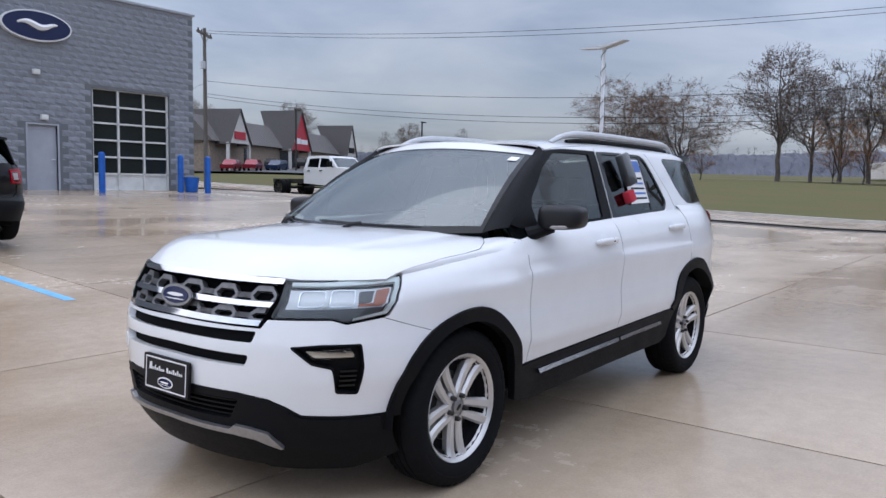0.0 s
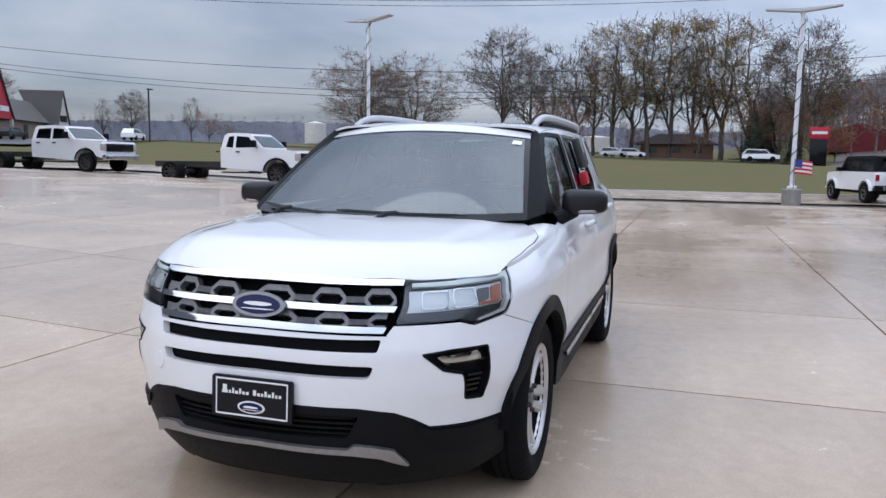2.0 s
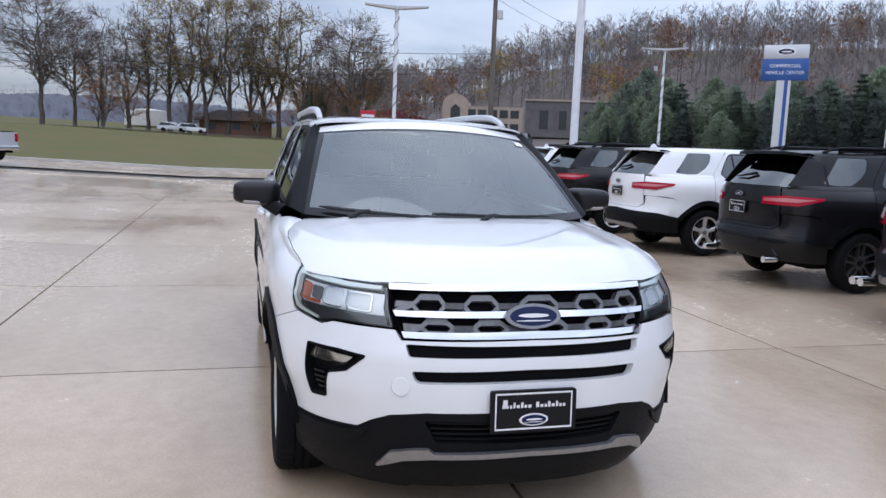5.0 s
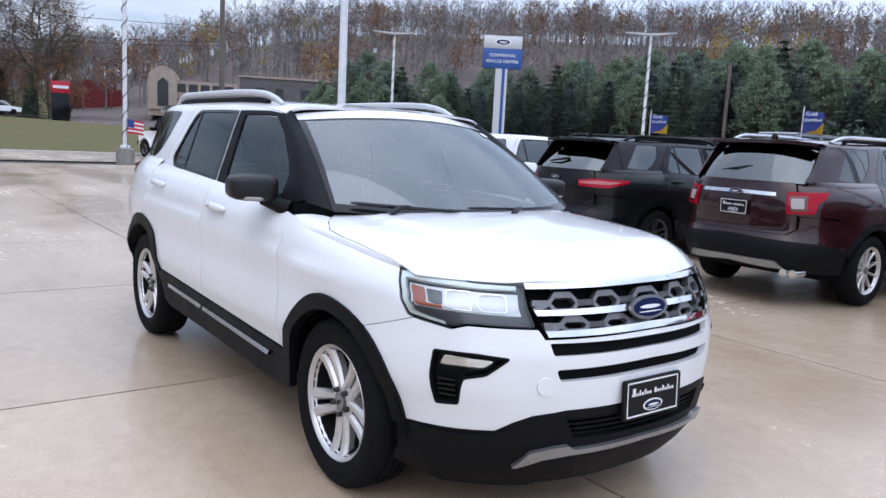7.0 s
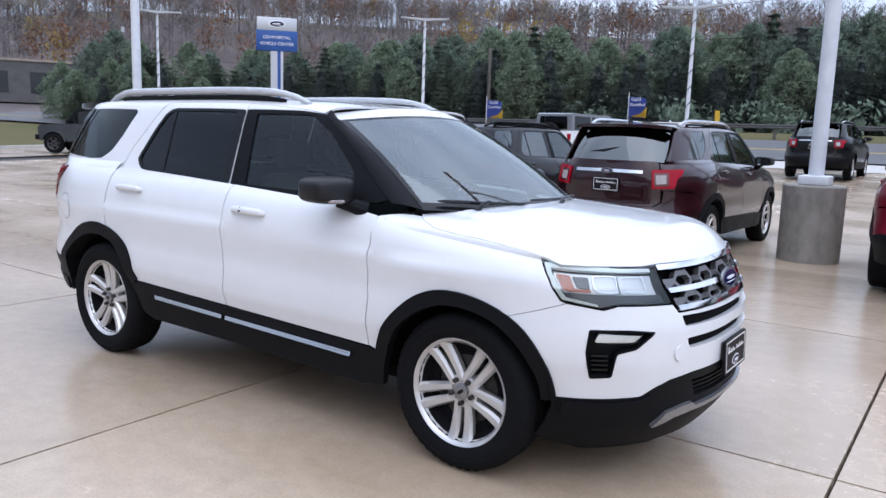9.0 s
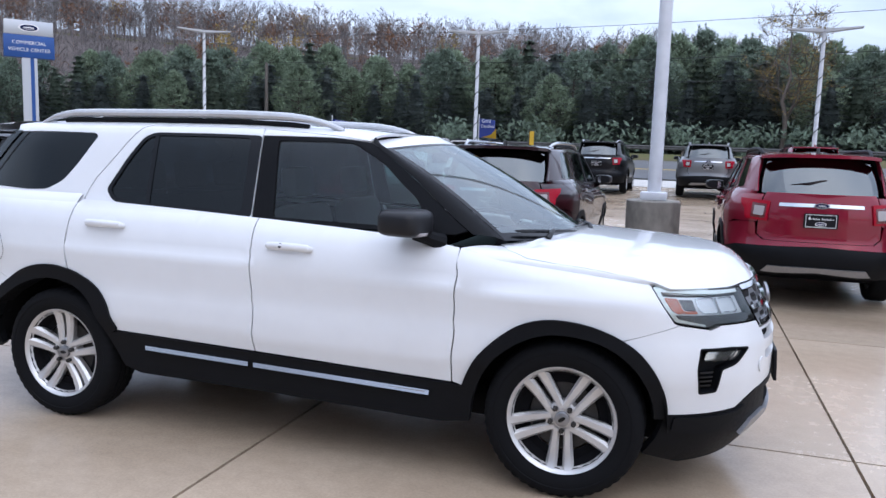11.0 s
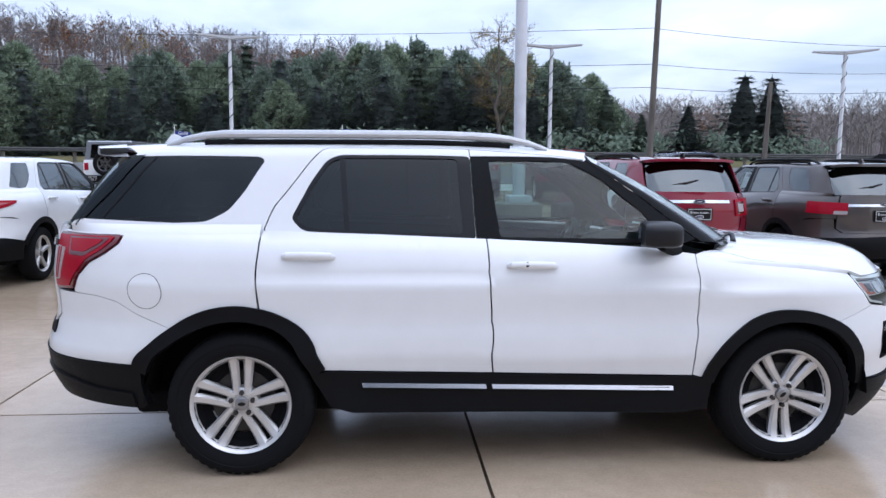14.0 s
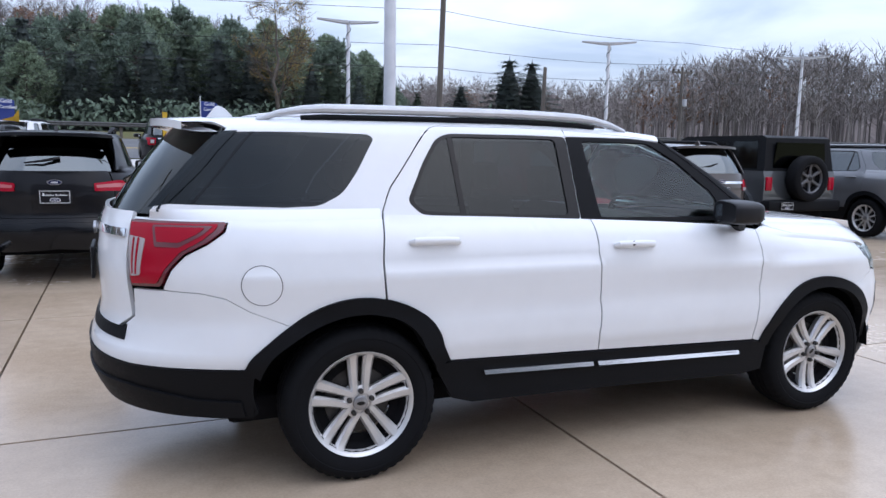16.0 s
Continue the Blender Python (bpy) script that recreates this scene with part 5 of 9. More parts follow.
    wheel_pts = [(0.185 * math.cos(2 * math.pi * k / 28), 0.185 * math.sin(2 * math.pi * k / 28), 0) for k in range(29)]
    tube(bm, wheel_pts, 0.016, 8, cap=False)
    box(bm, -0.17, 0.17, -0.03, 0.03, -0.02, 0.01, 0.008)
    box(bm, -0.03, 0.03, -0.17, 0.0, -0.02, 0.01, 0.008)
    bmesh.ops.transform(bm, matrix=Matrix.Translation((-0.92, 0.38, 1.06)) @ pose(0, 0, 0, 0, -65, 0) @ pose(0, 0, 0, 0, 0, 90), verts=bm.verts)
    part("steering_wheel", bm, M_gloss, car, "black steering wheel")
    if fine:
        bm = bmesh.new()
        sup(bm, (-0.92, 0.0, 1.545), (0.02, 0.12, 0.032), 0.5, 0.5)
        part("rear_view_mirror", bm, M_gloss, car, "rear-view mirror")
    ww = style.get("wheels", "twin")
    put_wheels(car, ww, [(0, 0.802, 0.372), (0, -0.802, 0.372), (-2.865, 0.808, 0.372), (-2.865, -0.808, 0.372)])
    return car


mat_cup = mat("handle_recess_paint", (0.72, 0.73, 0.74), rough=0.3, coat=1.0)
WHEELS["twin"] = make_wheel("wheel", TWIN5, M_alloy, M_satin)

TAIL_A = [
    ([(5.494, 1.225), (5.030, 1.226), (5.038, 1.192), (5.10, 1.142), (5.196, 1.092), (5.262, 1.022), (5.302, 0.952), (5.462, 0.945)], M_reddark, 0.010, 0.03, "tail_light"),
    ([(5.488, 1.214), (5.06, 1.216), (5.07, 1.196), (5.12, 1.152), (5.212, 1.100), (5.28, 1.022), (5.318, 0.965), (5.455, 0.956)], M_redlens, 0.014, 0.004, "tail_light_lens"),
    ([(5.482, 1.160), (5.385, 1.150), (5.402, 0.995), (5.454, 0.988)], M_clearlens, 0.017, 0.004, "reversing_light"),
    ([(5.452, 1.152), (5.444, 1.152), (5.440, 0.998), (5.445, 0.998)], M_redlens, 0.020, 0.003, "lens_rib"),
    ([(5.425, 1.152), (5.415, 1.152), (5.420, 0.998), (5.426, 0.998)], M_redlens, 0.020, 0.003, "lens_rib"),
    ([(5.36, 1.208), (5.08, 1.209), (5.12, 1.172), (5.22, 1.118), (5.335, 1.118)], M_reddark, 0.0155, 0.003, "tail_light_lens"),
    ([(5.345, 1.200), (5.115, 1.201), (5.14, 1.178), (5.22, 1.138), (5.325, 1.138)], M_redlens, 0.018, 0.003, "tail_light_lens"),
]
MAIN = {"tail": TAIL_A, "gate_bar": (5.52, 1.150, 1.190), "see": True, "tail_label": "red and clear wraparound tail light"}
explorer = make_car("sport_utility_car", "clean white five-door sport utility car with black lower cladding", M_white, None, MAIN, fine=True)


# ---- ground ----
M_grass = grain(mat("autumn_grass", (0.074, 0.088, 0.034), rough=0.95, spec=0.1), 0.22, 0.3, bump=0.8, second=3, detail=9, coords="World", tint=(0.135, 0.100, 0.055))
M_asphalt = grain(mat("wet_asphalt", (0.075, 0.076, 0.08), rough=0.55), 0.6, 0.25, bump=0.2, second=40, coords="World", rough_var=0.15)
M_bark = grain(mat("grey_bark", (0.105, 0.09, 0.078), rough=0.9, spec=0.2), 6, 0.3, bump=0.5, stretch=(1, 1, 0.2), island=0.35)


def concrete_mat():
    """Damp broom-finished concrete: warm grey, dark water stains, worn aggregate, glossy where wet."""
    m = mat("damp_concrete", (0.40, 0.37, 0.33), rough=0.4, spec=0.55)
    nt = m.node_tree
    b = nt.nodes["Principled BSDF"]
    geo = nt.nodes.new("ShaderNodeNewGeometry")
    info = nt.nodes.new("ShaderNodeObjectInfo")

    def noise_at(scale, detail, rough=0.55, stretch=None, dist=0.0):
        n = nt.nodes.new("ShaderNodeTexNoise")
        n.inputs["Scale"].default_value = scale
        n.inputs["Detail"].default_value = detail
        n.inputs["Roughness"].default_value = rough
        n.inputs["Distortion"].default_value = dist
        if stretch:
            mp = nt.nodes.new("ShaderNodeMapping")
            mp.inputs["Scale"].default_value = stretch
            nt.links.new(geo.outputs["Position"], mp.inputs[0])
            nt.links.new(mp.outputs[0], n.inputs["Vector"])
        else:
            nt.links.new(geo.outputs["Position"], n.inputs["Vector"])
        return n.outputs["Fac"]

    def mapped(src, a, b_, c, d):
        r = nt.nodes.new("ShaderNodeMapRange")
        r.interpolation_type = "SMOOTHSTEP"
        r.inputs["From Min"].default_value, r.inputs["From Max"].default_value = a, b_
        r.inputs["To Min"].default_value, r.inputs["To Max"].default_value = c, d
        nt.links.new(src, r.inputs["Value"])
        return r.outputs[0]

    def math_(op, x, y):
        n = nt.nodes.new("ShaderNodeMath")
        n.operation = op
        for i, q in enumerate((x, y)):
            if isinstance(q, (int, float)):
                n.inputs[i].default_value = q
            else:
                nt.links.new(q, n.inputs[i])
        return n.outputs[0]

    big = noise_at(0.22, 5, 0.6, dist=0.6)
    streak = noise_at(0.5, 5, 0.6, stretch=(0.25, 1.3, 1))
    wet = mapped(math_("ADD", math_("MULTIPLY", big, 0.6), math_("MULTIPLY", streak, 0.4)), 0.34, 0.70, 0.0, 1.0)
    fine = noise_at(9.0, 8, 0.7)
    speck = noise_at(70.0, 4, 0.6)
    spots = noise_at(3.2, 6, 0.65, dist=1.2)
    tone = math_("MULTIPLY", mapped(fine, 0.3, 0.7, 0.93, 1.05), mapped(speck, 0.3, 0.7, 0.92, 1.06))
    tone = math_("MULTIPLY", tone, mapped(spots, 0.52, 0.75, 1.0, 0.92))
    tone = math_("MULTIPLY", tone, mapped(info.outputs["Random"], 0, 1, 0.90, 1.08))
    mix = nt.nodes.new("ShaderNodeMix")
    mix.data_type = "RGBA"
    mix.inputs["A"].default_value = (0.49, 0.395, 0.295, 1)
    mix.inputs["B"].default_value = (0.325, 0.240, 0.160, 1)
    nt.links.new(wet, mix.inputs["Factor"])
    sc = nt.nodes.new("ShaderNodeVectorMath")
    sc.operation = "SCALE"
    nt.links.new(mix.outputs["Result"], sc.inputs[0])
    nt.links.new(tone, sc.inputs["Scale"])
    nt.links.new(sc.outputs[0], b.inputs["Base Color"])
    gloss = math_("ADD", mapped(wet, 0, 1, 0.27, 0.14), mapped(fine, 0.3, 0.7, -0.012, 0.018))
    nt.links.new(gloss, b.inputs["Roughness"])
    bp = nt.nodes.new("ShaderNodeBump")
    bp.inputs["Strength"].default_value = 0.022
    bp.inputs["Distance"].default_value = 0.004
    nt.links.new(fine, bp.inputs["Height"])
    nt.links.new(bp.outputs[0], b.inputs["Normal"])
    return m


M_concrete = concrete_mat()
M_joint = grain(mat("dark_joint_filler", (0.035, 0.031, 0.027), rough=0.7), 8, 0.3, coords="World")

# one sheet to the horizon, finer near the lot
xs = [-2500, -1200, -600, -400, -300] + list(range(-240, 100, 10)) + [110, 150, 250, 500, 1000, 2500]
xs = sorted(set(xs))


def far_z(x, y):
    """Far terrain: fields and wooded hills beyond the lot."""
    z = ground_z(x, y) - 0.16
    d, a = math.hypot(x, y), math.degrees(math.atan2(y, x)) % 360
    crest = interp(a, (0, 38, 60, 72, 80, 90, 102, 120, 146, 157, 166, 172, 178, 200, 222, 240, 360), (3, 3, 5, 8, 18, 25, 27, 30, 31, 25, 13, 9, 4, 2, 2, 2, 6))
    z += crest * ease(d, 116, 255)
    far = interp(a, (0, 60, 80, 175, 185, 230, 260, 360), (0, 16, 0, 0, 20, 14, 6, 0))
    z += far * ease(d, 420, 700)
    return z


verts, faces = [], []
NR, NA = 60, 144
rad = [0.0] + [4 * 1.115 ** k for k in range(NR)]
rad = [r for r in rad if r < 2600]
for r in rad:
    for k in range(NA):
        a = 2 * math.pi * k / NA
        verts.append((r * math.cos(a), r * math.sin(a), far_z(r * math.cos(a), r * math.sin(a)) - (0.03 if r < 22 else 0)))
for i in range(len(rad) - 1):
    for k in range(NA):
        j = (k + 1) % NA
        faces.append((i * NA + k, i * NA + j, (i + 1) * NA + j, (i + 1) * NA + k))
ground = link_mesh("ground", verts, faces, M_grass)
tagged(ground, "rough autumn grass verge and fields around the lot", "ground", kind="structure")

# the lot: concrete slabs 3.05 m square with open joints
SLAB, X0, Y0 = 3.05, -1.62, 0.14
lot = link_mesh("pavement", [(x, y, ground_z(x, y) - 0.05) for x in (-28, -20, -12, 0, 12, 30) for y in (-23, -16, -9, -3, 3, 8, 16, 22, 27.5)], [(i * 9 + j, i * 9 + j + 1, (i + 1) * 9 + j + 1, (i + 1) * 9 + j) for i in range(5) for j in range(8)], M_joint)
tagged(lot, "damp concrete car lot of square slabs with dark joints", "pavement", kind="structure")
rest_v, rest_f = [], []
slabs = []
for i in range(-9, 11):
    for j in range(-8, 9):
        x0, x1 = X0 + SLAB * i, X0 + SLAB * (i + 1)
        y0, y1 = Y0 + SLAB * j, Y0 + SLAB * (j + 1)
        if x0 < -27.5 or y1 > 27.6 or y0 < -24.5:
            continue
        slabs.append((math.hypot(x0 + 1 + 0.5, y0 + 1.5), x0, x1, y0, y1))
slabs.sort()


def slab_mesh(x0, x1, y0, y1, g):
    v, f = [], []
    n = 4
    zs = lambda x, y: ground_z(x, y)
    for a in range(n + 1):
        for b in range(n + 1):
            x, y = x0 + g + (x1 - x0 - 2 * g) * a / n, y0 + g + (y1 - y0 - 2 * g) * b / n
            v.append((x, y, zs(x, y)))
    for a in range(n):
        for b in range(n):
            f.append((a * (n + 1) + b, (a + 1) * (n + 1) + b, (a + 1) * (n + 1) + b + 1, a * (n + 1) + b + 1))
    loop = [(a, 0) for a in range(n)] + [(n, b) for b in range(n)] + [(a, n) for a in range(n, 0, -1)] + [(0, b) for b in range(n, 0, -1)]
    base = len(v)
    for a, b in loop:
        p = v[a * (n + 1) + b]
        v.append((p[0], p[1], p[2] - 0.06))
    m = len(loop)
    for k in range(m):
        a, b = loop[k], loop[(k + 1) % m]
        f.append((b[0] * (n + 1) + b[1], a[0] * (n + 1) + a[1], base + k, base + (k + 1) % m))
    return v, f


for k, (d, x0, x1, y0, y1) in enumerate(slabs):
    v, f = slab_mesh(x0, x1, y0, y1, 0.009)
    if k < 290:
        link_mesh("slab", v, f, M_concrete, lot, smooth=False)
    else:
        o = len(rest_v)
        rest_v += v
        rest_f += [tuple(i + o for i in q) for q in f]
tagged(link_mesh("far_slabs", rest_v, rest_f, M_concrete, lot, smooth=False), kind="stuff")

# kerbed edge and drive in front of the verge, roads
def strip(name, pts, width, material, lift, label, category, n=40, thick=0.0):
    rows = []
    for k in range(n + 1):
        f = k / n * (len(pts) - 1)
        i = min(int(f), len(pts) - 2)
        a, b = Vector(pts[i]), Vector(pts[i + 1])
        p = a + (b - a) * (f - i)
        d = (b - a).normalized()
        s = Vector((-d.y, d.x)) * width / 2
        row = []
        for q in (-1, -0.33, 0.33, 1):
            c = p + s * q
            row.append((c.x, c.y, max(ground_z(c.x, c.y), far_z(c.x, c.y) + 0.05) + lift))
        if thick:
            row = [(row[0][0], row[0][1], row[0][2] - thick)] + row + [(row[-1][0], row[-1][1], row[-1][2] - thick)]
        rows.append(row)
    ob = ribbon(name, rows, material, None)
    return tagged(ob, label, category, kind="structure")


M_kerb = grain(mat("pale_kerb_concrete", (0.48, 0.46, 0.43), rough=0.7), 2, 0.2, bump=0.2, second=20, coords="World")
strip("road", [(-31.0, -60), (-31.0, 60)], 5.9, M_concrete, 0.0, "damp concrete drive beside the grass verge", "road")
strip("kerb", [(-34.0, -60), (-34.0, 60)], 0.25, M_kerb, 0.12, "low pale concrete kerb along the verge", "kerb", thick=0.2)
strip("road_far", [(-105, -160), (-105, 40), (-100, 120)], 8, M_asphalt, 0.06, "distant two-lane asphalt road", "road")
strip("road_side", [(-140, 36.5), (120, 34)], 7.5, M_asphalt, 0.02, "damp asphalt road beyond the parked cars", "road")
M_yellowline = mat("yellow_road_paint", (0.45, 0.30, 0.04), rough=0.6)
strip("road_line", [(-140, 36.5), (120, 34)], 0.22, M_yellowline, 0.03, "yellow centre line on the road", "road marking", n=60)
strip("lot_apron", [(-24, 29.2), (40, 29.2)], 3.4, M_kerb, 0.02, "gravelly concrete apron at the lot's edge", "pavement")
M_blueline = grain(mat("light_blue_line_paint", (0.16, 0.42, 0.70), rough=0.6), 8, 0.2, coords="World")
bm = bmesh.new()
for k in range(9):
    y = -8.3 + k * 0.35
    z = ground_z(-1.1, y) + 0.003
    z2 = ground_z(-1.1, y + 0.35) + 0.003
    vs = [bm.verts.new(p) for p in ((-1.17, y, z), (-1.05, y, z), (-1.05, y + 0.35, z2), (-1.17, y + 0.35, z2))]
    bm.faces.new(vs)
tagged(part("parking_line", bm, M_blueline), "faded light blue parking line on the concrete", "road marking", kind="structure")

# ---- workshop of split-faced block ----
M_block = grain(mat("grey_block_paint", (0.215, 0.23, 0.26), rough=0.75), 5, 0.14, bump=0.8, second=22, coords="World", randoms=0.10)
M_blockin = mat("grey_mortar", (0.13, 0.14, 0.155), rough=0.9)
M_doorgrey = grain(mat("pale_grey_door_paint", (0.33, 0.35, 0.40), rough=0.5), 3, 0.06)
M_doorwhite = grain(mat("white_garage_frame", (0.62, 0.63, 0.62), rough=0.5), 4, 0.10)
M_paneglass = mat("dark_garage_glass", (0.018, 0.022, 0.022), rough=0.08)
M_bollard = grain(mat("blue_bollard_paint", (0.012, 0.10, 0.42), rough=0.45), 6, 0.12)
WY, WX, WZ = -22.75, -14.48, 0.99
wall_len, wall_h = 30.0, 6.55
gx0, gx1, gh = -13.45, -10.53, 3.50
px0, px1, ph = -9.32, -8.38, 2.12
bm = bmesh.new()
cuts = [(WX, gx0, 0, wall_h), (gx0, gx1, gh, wall_h), (gx1, px0, 0, wall_h), (px0, px1, ph, wall_h), (px1, WX + wall_len, 0, wall_h)]
for x0, x1, z0, z1 in cuts:
    box(bm, x0, x1, WY - 0.25, WY - 0.02, WZ + z0 - 0.3 * (z0 == 0), WZ + z1)
box(bm, WX, WX + 0.3, WY - 22, WY - 0.25, WZ - 0.3, WZ + wall_h)
box(bm, WX, WX + wall_len, WY - 22.3, WY - 22, WZ - 0.3, WZ + wall_h)
box(bm, WX + wall_len - 0.3, WX + wall_len, WY - 22, WY - 0.25, WZ - 0.3, WZ + wall_h)
box(bm, WX, WX + wall_len, WY - 22, WY - 0.25, WZ + wall_h - 0.6, WZ + wall_h - 0.35)
box(bm, WX + 0.3, WX + wall_len - 0.3, WY - 9, WY - 8.8, WZ - 0.2, WZ + wall_h - 0.6)
bld = tagged(part("workshop", bm, M_blockin, smooth=0), "grey split-face block workshop with a glazed garage door", "building")
rb = random.Random(7)
bmods = []
for q in range(4):
    v = []
    n = 3
    vv, ff = [], []
    for a in range(n + 1):
        for b in range(n + 1):
            edge = a in (0, n) or b in (0, n)
            vv.append((-0.197 + 0.394 * a / n, 0.0 if edge else rb.uniform(0.012, 0.045), -0.097 + 0.194 * b / n))
    for a in range(n):
        for b in range(n):
            ff.append((a * (n + 1) + b, a * (n + 1) + b + 1, (a + 1) * (n + 1) + b + 1, (a + 1) * (n + 1) + b))
    bmods.append((vv, ff))
meshes = []
for vv, ff in bmods:
    me = bpy.data.meshes.new("block")
    me.from_pydata(vv, [], ff)
    me.materials.append(M_block)
    meshes.append(me)
far_v, far_f, count = [], [], 0
for r in range(34):
    for c in range(26):
        x = WX + 0.2 + 0.4 * c + (0.2 if r % 2 else 0)
        z = WZ + 0.1 + 0.2 * r
        if z > WZ + wall_h - 0.05:
            continue
        if gx0 - 0.2 < x < gx1 + 0.2 and z < WZ + gh + 0.05 or px0 - 0.2 < x < px1 + 0.2 and z < WZ + ph + 0.05:
            continue
        k = rb.randrange(4)
        if count < 300 and r < 20:
            ob = new("block", meshes[k])
            ob.parent = bld
            ob.location = (x, WY - 0.018, z)
            count += 1
        else:
            o = len(far_v)
            far_v += [(p[0] + x, p[1] + WY - 0.018, p[2] + z) for p in bmods[k][0]]
            far_f += [tuple(i + o for i in f) for f in bmods[k][1]]
tagged(link_mesh("upper_wall", far_v, far_f, M_block, bld, smooth=False), kind="stuff")
bm = bmesh.new()
box(bm, WX - 0.06, WX + wall_len, WY - 0.3, WY + 0.06, WZ + wall_h, WZ + wall_h + 0.09, 0.01)
part("roof_coping", bm, M_doorgrey, bld, "pale grey metal coping")
# garage door: four by five lights over a solid bottom row
rows_n, cols_n = 6, 3
ch, cw = gh / rows_n, (gx1 - gx0) / cols_n
bm = bmesh.new()
box(bm, gx0, gx1, WY - 0.21, WY - 0.10, WZ, WZ + 0.03)
gd = part("garage_door", bm, M_doorwhite, bld, "white-framed glazed garage door", smooth=0)
for r in range(1, rows_n + 1):
    bm = bmesh.new()
    box(bm, gx0, gx1, WY - 0.21, WY - 0.10, WZ + r * ch - 0.03, WZ + r * ch + 0.03)
    part("rail", bm, M_doorwhite, gd, smooth=0)
for c in range(cols_n + 1):
    bm = bmesh.new()
    xc = clamp(gx0 + c * cw, gx0 + 0.03, gx1 - 0.03)
    box(bm, xc - 0.033, xc + 0.033, WY - 0.207, WY - 0.10, WZ, WZ + gh)
    part("stile", bm, M_doorwhite, gd, smooth=0)
for r in range(rows_n):
    for c in range(cols_n):
        bm = bmesh.new()
        box(bm, gx0 + c * cw + 0.035, gx0 + (c + 1) * cw - 0.035, WY - 0.18, WY - 0.165, WZ + r * ch + 0.03, WZ + (r + 1) * ch - 0.03)
        part("pane" if r else "door_panel", bm, M_paneglass if r else M_doorwhite, gd, smooth=0)
bm = bmesh.new()
box(bm, px0, px1, WY - 0.16, WY - 0.10, WZ, WZ + ph)
pd = part("door", bm, M_doorgrey, bld, "pale grey steel side door", smooth=0)
bm = bmesh.new()
for x0, x1, z0, z1 in ((px0 - 0.06, px0, 0, ph + 0.06), (px1, px1 + 0.06, 0, ph + 0.06), (px0, px1, ph, ph + 0.06)):
    box(bm, x0, x1, WY - 0.14, WY - 0.0, WZ + z0, WZ + z1)
part("door_frame", bm, M_doorgrey, pd, smooth=0)
bm = bmesh.new()
tube(bm, [(px0 + 0.09, WY - 0.08, WZ + 1.0), (px0 + 0.09, WY - 0.03, WZ + 1.0), (px0 + 0.20, WY - 0.03, WZ + 1.0)], 0.018, 8)
part("door_handle", bm, M_chrome, pd, "silver lever handle")
# oval sign on the wall
bm = bmesh.new()
ox, oz = -8.70, WZ + 5.24
prism(bm, [(ox + p, oz + q) for p, q in oval(1.10, 0.48, 48)], WY - 0.02, WY + 0.16)
sg = tagged(part("wall_sign", bm, M_whitemark), "large blue oval dealer sign with white rim", "sign")
bm = bmesh.new()
prism(bm, [(ox + p, oz + q) for p, q in oval(1.05, 0.435, 48)], WY + 0.16, WY + 0.172)
part("sign_field", bm, M_blueoval, sg, "blue field")
bm = bmesh.new()
w = [(0.62 - 1.24 * k / 16, 0.07 * math.sin(k * 0.5) + 0.02) for k in range(17)]
tube(bm, [(ox + p, WY + 0.175, oz + q) for p, q in w], [0.02 + 0.09 * math.sin(math.pi * (k + 0.5) / 17) for k in range(17)], 6)
part("sign_mark", bm, M_whitemark, sg, "white flourish")
for x, z in ((-8.66, WZ + 3.80), (-8.88, WZ + 2.37)):
    bm = bmesh.new()
    box(bm, x - 0.11, x + 0.11, WY, WY + 0.14, z - 0.08, z + 0.08, 0.02)
    tagged(part("wall_light", bm, M_doorwhite), "small white wall light on the block wall", "lamp")
for x, y in ((-10.25, -21.7), (-13.33, -21.9), (-14.14, -21.4)):
    z = ground_z(x, y)
    bm = bmesh.new()
    lathe(bm, [(0.001, 1.36), (0.06, 1.35), (0.10, 1.31), (0.105, 1.26), (0.105, -0.1)], 20, axis="z", c=(x, y, z))
    tagged(part("bollard", bm, M_bollard), "blue painted steel bollard on the concrete", "bollard", "bollards by the garage")
bm = bmesh.new()
lathe(bm, [(0.001, 0.04), (0.20, 0.03), (0.26, 0.55), (0.28, 0.56), (0.28, 0.53), (0.21, 0.0), (0.001, 0.0)], 20, axis="z", c=(-13.78, -21.9, ground_z(-13.78, -21.9)))
tagged(part("planter", bm, M_bollard), "dark blue tub beside the workshop wall", "tub")


# ---- lamps, poles, wires ----
M_polewhite = grain(mat("white_pole_paint", (0.62, 0.64, 0.68), rough=0.4), 5, 0.08)
M_garland = grain(mat("dark_garland", (0.05, 0.06, 0.06), rough=0.6), 30, 0.4)
M_poleconc = grain(mat("stained_concrete_base", (0.25, 0.235, 0.21), rough=0.8), 1.6, 0.4, bump=0.3, second=9, stretch=(1, 1, 0.6))
M_ledhead = mat("lamp_head_grey", (0.45, 0.46, 0.48), rough=0.5)
M_wood = grain(mat("weathered_pole_wood", (0.13, 0.115, 0.10), rough=0.9), 4, 0.35, bump=0.4, stretch=(1, 1, 0.1))
M_wire = mat("black_wire", (0.02, 0.02, 0.022), rough=0.6)


